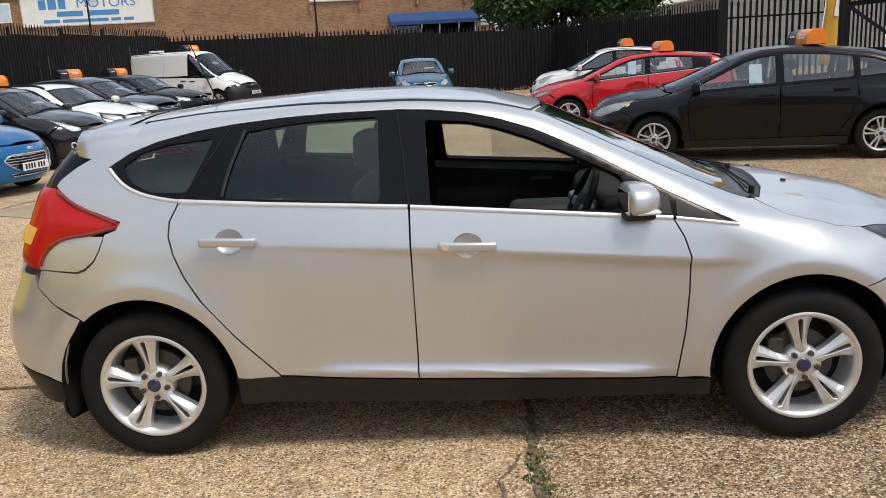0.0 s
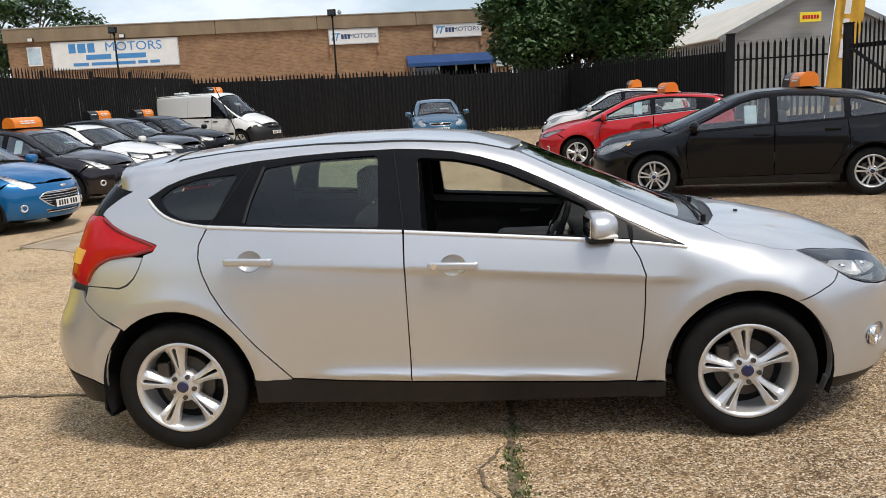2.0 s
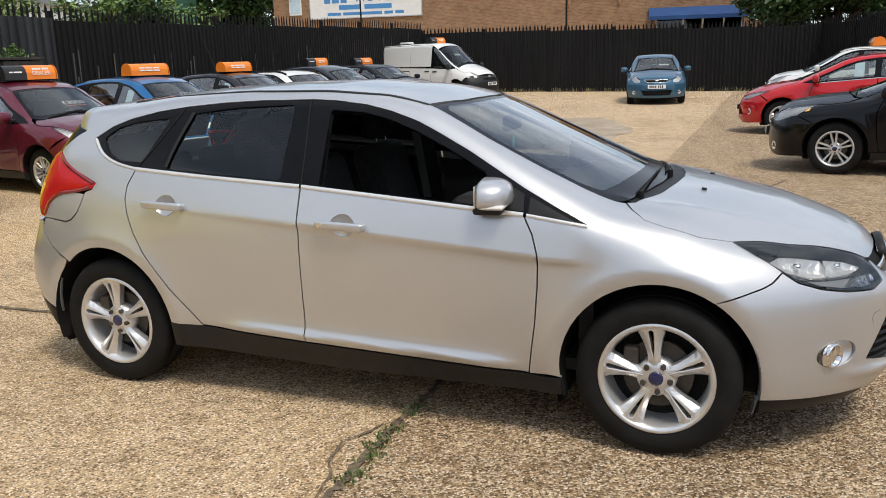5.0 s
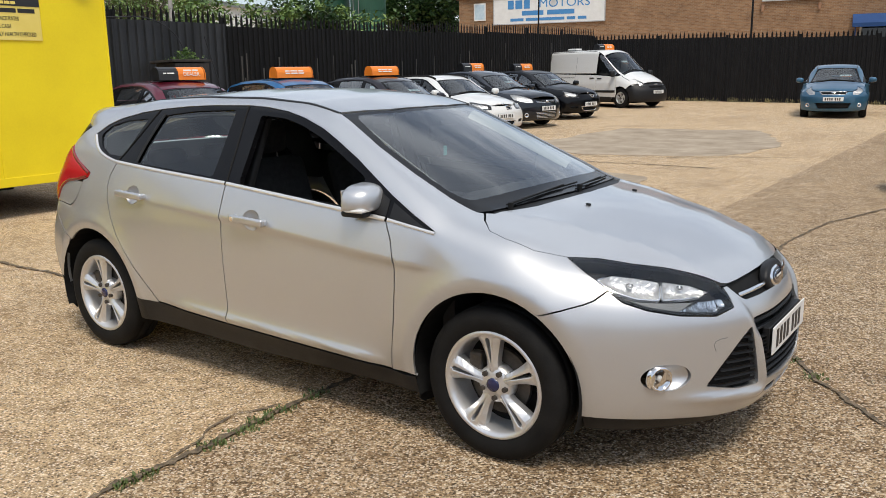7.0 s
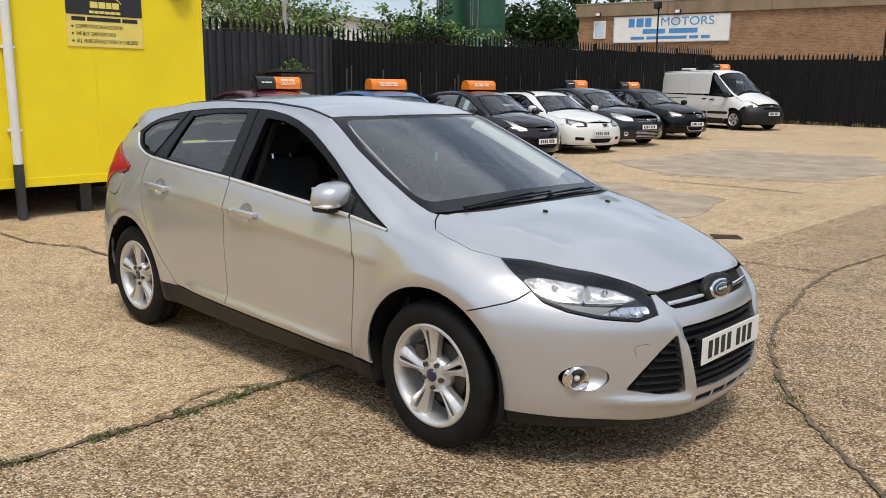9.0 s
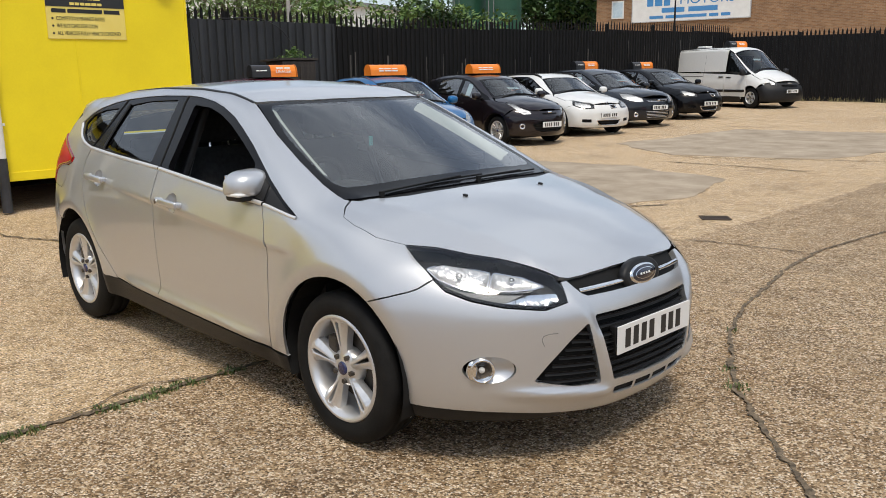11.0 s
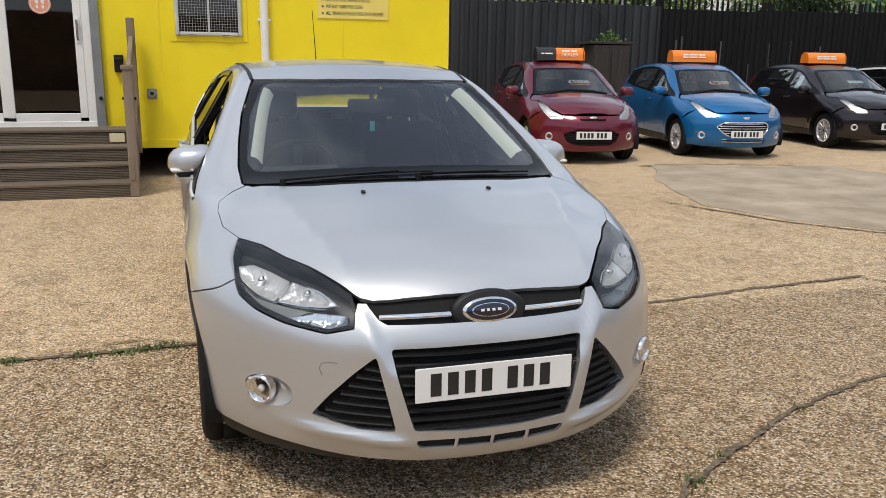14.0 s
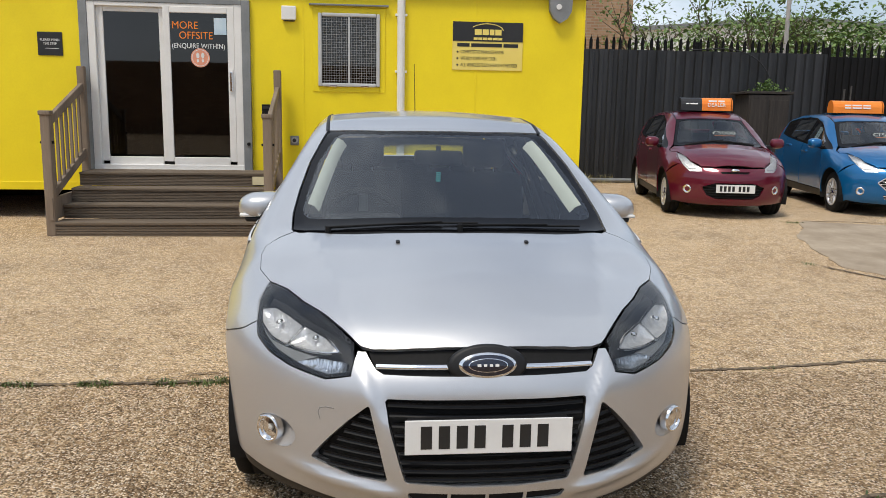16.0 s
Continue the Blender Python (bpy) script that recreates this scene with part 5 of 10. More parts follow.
# ---- car bodies: one smooth closed surface, from which every panel is cut ----
def curve(pts, soft=0.04):
    """A smooth function through a few (position, value) pairs."""
    p = np.array(sorted(pts), float)
    g = np.arange(p[0, 0] - 0.6, p[-1, 0] + 0.6, 0.01)
    ends = [(p[0, 0] - 1, p[0, 1] - (p[1, 1] - p[0, 1]) / (p[1, 0] - p[0, 0])), (p[-1, 0] + 1, p[-1, 1] + (p[-1, 1] - p[-2, 1]) / (p[-1, 0] - p[-2, 0]))]
    q = np.vstack([ends[0], p, ends[1]])
    v = np.interp(g, q[:, 0], q[:, 1])
    if soft > 0:
        k = np.arange(-30, 31) * 0.01
        w = np.exp(-0.5 * (k / soft) ** 2)
        v = np.convolve(np.pad(v, 30, mode="reflect", reflect_type="odd"), w / w.sum(), mode="valid")
    return lambda x: np.interp(x, g, v)


def smax(a, b, k):
    h = np.maximum(k - np.abs(a - b), 0) / k
    return np.maximum(a, b) + h * h * k * 0.25


def sig(x):
    return 1 / (1 + np.exp(-np.clip(x, -40, 40)))


class Body:
    """Half-width, top, nose and tail profiles of one car, in metres; x ahead from mid wheelbase, z from the ground."""

    def __init__(s, top, sect, plan, belt, nose, tail, tum=0.55, cf=(0.61, 1.9), cr=(0.35, 2.2), bow=(0.35, 0.25, 0.12), crown=((-2, 0.05), (0.3, 0.05), (1.2, 0.06), (2, 0.07)), ks=(0.07, 0.10, 0.12), axles=(1.324, -1.324), wheel=0.316, low=0.17, crease=None, flare=0.018, hood_ridge=0.0, arch=0.37, swage=(), lip=0.0, mouth=False):
        s.top, s.sect, s.plan, s.belt, s.nose, s.tail, s.crown = curve(top), curve(sect, 0.03), curve(plan, 0.1), curve(belt, 0.1), curve(nose, 0.03), curve(tail, 0.03), curve(crown, 0.1)
        s.tum, s.cf, s.cr, s.bow, s.ks, s.axles, s.wheel, s.low, s.flare, s.hood_ridge, s.arch = tum, cf, cr, bow, ks, axles, wheel, low, flare, hood_ridge, arch
        s.crease = [(curve(c, 0.08), d, w, xa, xb) for c, d, w, xa, xb in (crease or [])]
        s.swage = [(curve(c, 0.08), d, up, dn, xa, xb, soft) for c, d, up, dn, xa, xb, soft in swage]
        s.lip, s.mouth = lip, mouth

    def half(s, x, z):
        zb = s.belt(x)
        u = z - zb
        up = 0.5 * (u + np.sqrt(u * u + 0.0006))
        y = s.plan(x) * s.sect(z - up) - s.tum * up
        for ax in s.axles:
            r = np.hypot(x - ax, z - s.wheel)
            if s.lip:
                # a rolled lip: swells out of the flank, breaks along a line and turns in towards the opening
                q = r - s.arch - 0.058
                y = y + s.lip * np.where(q > 0, np.exp(-(np.sqrt(q * q + 0.0004) - 0.02) / 0.055), np.exp(-(q / 0.085) ** 2))
            else:
                y = y + s.flare * np.exp(-((r - s.arch - 0.01) / 0.07) ** 2)
        for c, d, w, xa, xb in s.crease:
            dz = z - c(x)
            fade = sig((x - xa) / 0.05) * sig((xb - x) / 0.05)
            y = y + d * fade * np.exp(-np.abs(dz) / w)
        for c, d, wu, wd, xa, xb, soft in s.swage:
            dz = z - c(x)
            fade = sig((x - xa) / soft) * sig((xb - x) / 0.03)
            y = y + d * fade * np.where(dz > 0, np.exp(-(np.sqrt(dz * dz + 0.00004) - 0.0063) / wu), np.exp(-(np.sqrt(dz * dz + 0.00004) - 0.0063) / wd))
        return y

    def roof(s, x, y):
        b = s.bow[0] * sig((x - 0.25) / 0.12) - s.bow[2] * sig((-1.2 - x) / 0.12)
        if s.mouth:
            b = b + s.bow[1] * sig((x - 1.45) / 0.08)
        xx = x + b * y * y
        z = s.top(xx) - s.crown(x) * (y / 0.7) ** 2
        if s.hood_ridge:
            yr = 0.60 - 0.24 * (x - 1.2) if s.mouth else 0.50 + 0.10 * (1.3 - x)
            z = z + s.hood_ridge * sig((x - 1.1) / 0.1) * np.exp(-(np.sqrt((y - yr) ** 2 + 0.0001) / 0.06))
        return z

    def F(s, x, y, z):
        y = np.abs(y)
        a = smax(y - s.half(x, z), z - s.roof(x, y), s.ks[0] + s.ks[1] * sig((x - 1.1) / 0.1))
        nose = s.nose(z)
        if s.mouth:
            # shelf sunk between the grille fins, and a lip standing out under the vents
            yf = 0.352 + 0.42 * (z - 0.62)
            nose = nose - 0.024 * sig((yf - y) / 0.011) * sig((z - 0.53) / 0.01) * sig((0.74 - z) / 0.02)
            nose = nose + 0.012 * np.exp(-(np.sqrt((y - yf - 0.03) ** 2 + 0.0002) / 0.04)) * sig((z - 0.30) / 0.02) * sig((0.68 - z) / 0.03)
            nose = nose + 0.022 * np.exp(-((z - 0.292 - 0.10 * (y - 0.3)) / 0.024) ** 2) * sig((0.62 - y) / 0.03) * sig((y - 0.27) / 0.015)
        a = smax(a, x - (nose - s.cf[0] * y ** s.cf[1]), s.ks[2])
        a = smax(a, (s.tail(z) + s.cr[0] * y ** s.cr[1]) - x, s.ks[2])
        return smax(a, s.low - z, 0.05)

    def normal(s, p):
        e = 0.004
        x, y, z = p.T
        g = np.stack([s.F(x + e, y, z) - s.F(x - e, y, z), s.F(x, y + e, z) - s.F(x, y - e, z), s.F(x, y, z + e) - s.F(x, y, z - e)], 1)
        return g / np.maximum(np.linalg.norm(g, axis=1), 1e-9)[:, None]

    def meet(s, o, d, far=3.6, steps=46):
        """Where rays from o along d first meet the body (o is moved to the surface by bisection)."""
        ts = np.linspace(0, far, steps)
        lo, hi = np.zeros(len(o)), np.full(len(o), np.nan)
        prev = s.F(*o.T)
        for a, b in zip(ts, ts[1:]):
            v = s.F(*(o + d * b).T)
            newly = np.isnan(hi) & (v <= 0) & (prev > 0)
            lo, hi = np.where(newly, a, lo), np.where(newly, b, hi)
            prev = v
        miss = np.isnan(hi)
        hi = np.where(miss, far, hi)
        for _ in range(17):
            m = (lo + hi) / 2
            inside = s.F(*(o + d * m[:, None]).T) <= 0
            lo, hi = np.where(inside, lo, m), np.where(inside, m, hi)
        p = o + d * ((lo + hi) / 2)[:, None]
        return p, miss


HATCH = Body(
    top=[(-2.2, 1.0), (-2.02, 1.14), (-1.86, 1.29), (-1.70, 1.348), (-1.5, 1.382), (-1.08, 1.428), (-0.61, 1.452), (-0.2, 1.450), (0.12, 1.420), (0.36, 1.358), (0.8, 1.165), (1.18, 1.002), (1.30, 0.980), (1.5, 0.957), (1.8, 0.890), (2.0, 0.812), (2.12, 0.755), (2.3, 0.65)],
    sect=[(0.1, 0.80), (0.2, 0.838), (0.3, 0.862), (0.38, 0.874), (0.5, 0.884), (0.65, 0.890), (0.78, 0.889), (0.88, 0.876), (0.96, 0.852), (1.05, 0.82), (1.2, 0.77)],
    plan=[(-2.2, 0.86), (-1.7, 0.940), (-1.35, 0.985), (-1.0, 1.0), (0.0, 1.0), (1.2, 0.998), (1.7, 0.97), (2.2, 0.92)],
    belt=[(-2.0, 1.12), (-1.36, 1.13), (-1.1, 1.075), (-0.24, 1.02), (0.79, 0.94), (1.05, 0.915), (1.5, 0.93), (2.2, 0.93)],
    nose=[(0.1, 2.07), (0.18, 2.15), (0.26, 2.21), (0.36, 2.225), (0.48, 2.222), (0.6, 2.215), (0.68, 2.195), (0.75, 2.145), (0.85, 2.10), (1.0, 2.07)],
    tail=[(0.1, -1.95), (0.2, -2.02), (0.35, -2.10), (0.5, -2.14), (0.62, -2.12), (0.75, -2.05), (0.95, -1.99), (1.1, -1.91), (1.25, -1.80), (1.4, -1.70), (1.6, -1.6)],
    cf=(0.74, 2.55), tum=0.60, bow=(0.15, 0.20, 0.12), crown=((-2, 0.05), (0.0, 0.05), (0.45, 0.030), (1.25, 0.042), (1.6, 0.07), (2, 0.07)), hood_ridge=0.013, lip=0.024, mouth=True,
    swage=[([(-1.2, 0.925), (-0.17, 0.855), (0.865, 0.774), (1.1, 0.760)], 0.019, 0.10, 0.009, -0.55, 1.00, 0.16), ([(-0.8, 0.375), (0.8, 0.318)], 0.030, 0.026, 0.05, -0.62, 0.74, 0.05)])

# ---- cutting panels out of a body ----
from mathutils.geometry import delaunay_2d_cdt


class Side:
    """Looking squarely at the right side, tipped a little downwards; the drawing is x and height."""
    def __init__(s, tip=0.0):
        s.d = np.array([0, math.cos(radians(tip)), -math.sin(radians(tip))])
        s.v = np.array([0, math.sin(radians(tip)), math.cos(radians(tip))])

    def flat(s, p):
        return np.stack([p[:, 0], p @ s.v], 1)

    def rays(s, q):
        o = q[:, :1] * np.array([[1.0, 0, 0]]) + q[:, 1:] * s.v[None] - s.d[None] * 2.2
        return o, np.repeat(s.d[None], len(q), 0)


class Top:
    def flat(s, p):
        return p[:, :2].copy()

    def rays(s, q):
        return np.c_[q, np.full(len(q), 3.0)], np.repeat(np.array([[0, 0, -1.0]]), len(q), 0)


class Round:
    """Looking in at an upright axis at x = c, all round the nose (face 1) or the tail (face -1)."""
    def __init__(s, c, face):
        s.c, s.f = c, face

    def flat(s, p):
        return np.stack([np.arctan2(p[:, 1], s.f * (p[:, 0] - s.c)), p[:, 2]], 1)

    def rays(s, q):
        w = np.stack([s.f * np.cos(q[:, 0]), np.sin(q[:, 0]), np.zeros(len(q))], 1)
        return w * 2.4 + np.c_[np.full(len(q), s.c), np.zeros(len(q)), q[:, 1]], -w


SIDE, SLANT, TOP, NOSE, TAIL = Side(), Side(35), Top(), Round(1.25, 1), Round(-1.0, -1)


def on(body, marks):
    """Points on the body from marks: ('s', x, z) on the right side, ('t', x, y) on top, ('f', y, z) on the nose, ('r', y, z) on the tail, or (x, y, z)."""
    out = np.zeros((len(marks), 3))
    for kind in "strf*":
        idx = [i for i, m in enumerate(marks) if (m[0] if isinstance(m[0], str) else "*") == kind]
        if not idx:
            continue
        a = np.array([marks[i][1:] if kind != "*" else marks[i] for i in idx], float)
        n = len(idx)
        far, one = np.ones(n), np.zeros(n)
        if kind == "s":
            out[idx], _ = body.meet(np.c_[a[:, 0], -2.2 * far, a[:, 1]], np.c_[one, far, one])
        elif kind == "t":
            out[idx], _ = body.meet(np.c_[a, 3.0 * far], np.c_[one, one, -far])
        elif kind == "f":
            out[idx], _ = body.meet(np.c_[4.0 * far, a], np.c_[-far, one, one])
        elif kind == "r":
            out[idx], _ = body.meet(np.c_[-4.0 * far, a], np.c_[far, one, one])
        else:
            out[idx] = a
    return out


def fill(marks, step=0.03):
    """The same outline with marks put in between, so that two panels share one line."""
    out = []
    for a, b in zip(marks, marks[1:] + marks[:1]):
        out.append(a)
        if isinstance(a[0], str) and a[0] == b[0] == "t":
            k = int(math.hypot(b[1] - a[1], b[2] - a[2]) / step)
            out += [("t", a[1] + (b[1] - a[1]) * i / (k + 1), a[2] + (b[2] - a[2]) * i / (k + 1)) for i in range(1, k + 1)]
    return out


def soften(q, r, closed=True):
    """Rounds the corners of an outline."""
    if not r:
        return q
    n, out = len(q), []
    for i in range(n):
        a, b, c = q[i - 1], q[i], q[(i + 1) % n]
        la, lc = np.linalg.norm(a - b), np.linalg.norm(c - b)
        k = min(r, la * 0.45, lc * 0.45)
        p0, p1 = b + (a - b) / max(la, 1e-9) * k, b + (c - b) / max(lc, 1e-9) * k
        for u in (0, 0.25, 0.5, 0.75, 1):
            out.append((1 - u) ** 2 * p0 + 2 * u * (1 - u) * b + u * u * p1)
    return np.array(out)


def dense(q, h):
    out = []
    for a, b in zip(q, np.roll(q, -1, 0)):
        k = max(1, int(round(np.linalg.norm(b - a) / h)))
        out += [a + (b - a) * i / k for i in range(k)]
    return np.array(out)


def inset(q, g):
    area = 0.5 * np.sum(q[:, 0] * np.roll(q[:, 1], -1) - np.roll(q[:, 0], -1) * q[:, 1])
    e = np.roll(q, -1, 0) - np.roll(q, 1, 0)
    nrm = np.stack([-e[:, 1], e[:, 0]], 1) / np.maximum(np.linalg.norm(e, axis=1), 1e-9)[:, None]
    return q + nrm * g * (1 if area > 0 else -1)


def within(p, q):
    """Which of the points p lie inside the outline q."""
    x, y = p[:, 0], p[:, 1]
    c = np.zeros(len(p), bool)
    for (x0, y0), (x1, y1) in zip(q, np.roll(q, -1, 0)):
        hit = ((y0 > y) != (y1 > y))
        c ^= hit & (x < (x1 - x0) * (y - y0) / np.where(y1 == y0, 1e-12, y1 - y0) + x0)
    return c


def arc(ax, z, r, a0, a1, n=18):
    """Marks round a wheel arch on the right side; angles in degrees from straight ahead, upwards positive."""
    return [("s", ax + r * math.cos(radians(a0 + (a1 - a0) * i / n)), z + r * math.sin(radians(a0 + (a1 - a0) * i / n))) for i in range(n + 1)]


def cut(body, marks, view, holes=(), h=0.03, gap=0.0022, lift=0.0, edge=0.014, corner=0.0, hole_corner=0.0, bulge=0.0, rim=0.0, shear=0.0):
    """Vertices, faces and normals of a panel with the given outline, lying on the body; its edges are turned inwards."""
    loops = []
    for n, mk in enumerate([marks, *holes]):
        q = view.flat(on(body, mk) if not isinstance(mk, np.ndarray) else mk)
        q = dense(soften(q, hole_corner if n else corner), h)
        loops.append(inset(q, -gap if n else gap) if gap else q)
    if rim:
        loops.append(inset(loops[0], rim))
    lo, hi = loops[0].min(0), loops[0].max(0)
    lean = abs(shear) * max(abs(lo[0]), abs(hi[0]))
    gx, gy = np.meshgrid(np.arange(lo[0] + h / 2, hi[0], h), np.arange(lo[1] + h / 2 - lean, hi[1] + lean, h))
    gy = gy + shear * gx
    inner = np.c_[gx.ravel(), gy.ravel()]
    keep = within(inner, loops[0])
    for q in loops[1:]:
        keep &= ~within(inner, q)
    inner = inner[keep]
    edge_pts = np.vstack(loops)
    if len(inner):
        d2 = np.min(((inner[:, None, :] - edge_pts[None]) ** 2).sum(-1), axis=1)
        inner = inner[d2 > (0.45 * h) ** 2]
    pts = np.vstack([edge_pts, inner]) if len(inner) else edge_pts
    edges, k = [], 0
    for q in loops:
        edges += [(k + i, k + (i + 1) % len(q)) for i in range(len(q))]
        k += len(q)
    v2, _, tri, ov, _, _ = delaunay_2d_cdt([Vector(p) for p in pts], edges, [], 0, 1e-7)
    v2 = np.array([tuple(v) for v in v2])
    cen = np.array([v2[list(f)].mean(0) for f in tri])
    ok = within(cen, loops[0])
    for q in loops[1:]:
        ok &= ~within(cen, q)
    tri = [tuple(f) for f, y in zip(tri, ok) if y]
    o, d = view.rays(v2)
    p, _ = body.meet(o, d)
    nrm = body.normal(p)
    if bulge:
        q = v2
        dist = np.sqrt(np.min(((q[:, None, :] - loops[0][None]) ** 2).sum(-1), axis=1))
        p = p + nrm * (bulge * np.minimum(dist / 0.06, 1.0) ** 0.6)[:, None]
    p = p + nrm * lift
    if bulge:
        t3 = np.array(tri)
        fn = np.cross(p[t3[:, 1]] - p[t3[:, 0]], p[t3[:, 2]] - p[t3[:, 0]])
        fn *= np.sign((fn * nrm[t3[:, 0]]).sum(1))[:, None]
        acc = np.zeros_like(p)
        for k in range(3):
            np.add.at(acc, t3[:, k], fn)
        nrm = acc / np.maximum(np.linalg.norm(acc, axis=1), 1e-12)[:, None]
    # faces look outwards
    fixed = []
    for f in tri:
        fn = np.cross(p[f[1]] - p[f[0]], p[f[2]] - p[f[0]])
        fixed.append(f if fn @ nrm[f[0]] > 0 else f[::-1])
    count = {}
    for f in fixed:
        for a, b in zip(f, f[1:] + f[:1]):
            count[(a, b)] = count.get((a, b), 0) + 1
    open_e = [(a, b) for (a, b) in count if (b, a) not in count]
    verts, faces, norms = [tuple(v) for v in p], list(fixed), [tuple(v) for v in nrm]
    surface = len(faces)
    if edge:
        twin = {}
        for a, b in open_e:
            for i in (a, b):
                if i not in twin:
                    twin[i] = len(verts)
                    verts.append(tuple(p[i] - nrm[i] * edge))
            faces.append((b, a, twin[a], twin[b]))
    return verts, faces, norms, surface


CUTS = {}


def panel(name, body, marks, view, material, parent, label="", flip=False, **kw):
    """A panel as a mesh of its own; flip: the same on the left side."""
    key = (id(body), str(np.array(marks).tolist() if isinstance(marks, np.ndarray) else marks), id(view), str([(k, [np.array(q).tolist() if isinstance(q, np.ndarray) else q for q in v] if k == "holes" else v) for k, v in sorted(kw.items())]))
    if key not in CUTS:
        CUTS[key] = cut(body, marks, view, **kw)
    verts, faces, norms, surface = CUTS[key]
    if flip:
        verts = [(x, -y, z) for x, y, z in verts]
        norms = [(x, -y, z) for x, y, z in norms]
        faces = [f[::-1] for f in faces]
    me = bpy.data.meshes.new(name)
    me.from_pydata(verts, [], faces)
    me.materials.append(material)
    sm = [i < surface for i in range(len(faces))]
    me.polygons.foreach_set("use_smooth", sm)
    loops = []
    for i, f in enumerate(me.polygons):
        for vi in f.vertices:
            loops.append(norms[vi] if i < surface else (0.0, 0.0, 0.0))
    me.normals_split_custom_set(loops)
    ob = new(name, me)
    ob.parent = parent
    return tagged(ob, label) if label else ob


def both(name, body, marks, view, material, parent, label="", **kw):
    """The same panel on the right and the left side."""
    a = panel(name, body, marks, view, material, parent, label, **kw)
    b = panel(name, body, marks, view, material, parent, label, flip=True, **kw)
    return a, b


def strip(name, body, marks, view, material, parent, width=0.008, lift=0.003, flip=False, label="", step=0.03):
    """A thin moulding that follows a line on the body."""
    q = view.flat(on(body, marks))
    pts = []
    for a, b in zip(q, q[1:]):
        k = max(1, int(np.linalg.norm(b - a) / step))
        pts += [a + (b - a) * i / k for i in range(k)]
    pts = np.array(pts + [q[-1]])
    for _ in range(3):
        pts[1:-1] = (pts[:-2] + 2 * pts[1:-1] + pts[2:]) / 4
    o, d = view.rays(pts)
    p, _ = body.meet(o, d)
    n = body.normal(p)
    t = np.gradient(p, axis=0)
    t /= np.maximum(np.linalg.norm(t, axis=1), 1e-9)[:, None]
    c = np.cross(n, t)
    verts, faces = [], []
    for i in range(len(p)):
        for s, l in ((-0.5, -0.004), (-0.36, lift), (0.36, lift), (0.5, -0.004)):
            v = p[i] + c[i] * width * s + n[i] * l
            verts.append((v[0], -v[1] if flip else v[1], v[2]))
        if i:
            for k in range(3):
                f = (4 * i - 4 + k, 4 * i - 3 + k, 4 * i + 1 + k, 4 * i + k)
                faces.append(f if flip else f[::-1])
    return raw(name, verts, faces, material, parent, label, smooth=True)


# ---- wheels ----
def lathe(prof, n=48, m=None):
    """Turns a profile (radius, y) about the y axis."""
    bm = B()
    rings = []
    for i in range(n):
        a = 2 * math.pi * i / n
        rings.append([bm.verts.new((r * math.cos(a), y, r * math.sin(a))) for r, y in prof])
    for i in range(n):
        a, b = rings[i], rings[(i + 1) % n]
        for k in range(len(prof) - 1):
            bm.faces.new((a[k], b[k], b[k + 1], a[k + 1]))
    return bm


WHEELS = {}


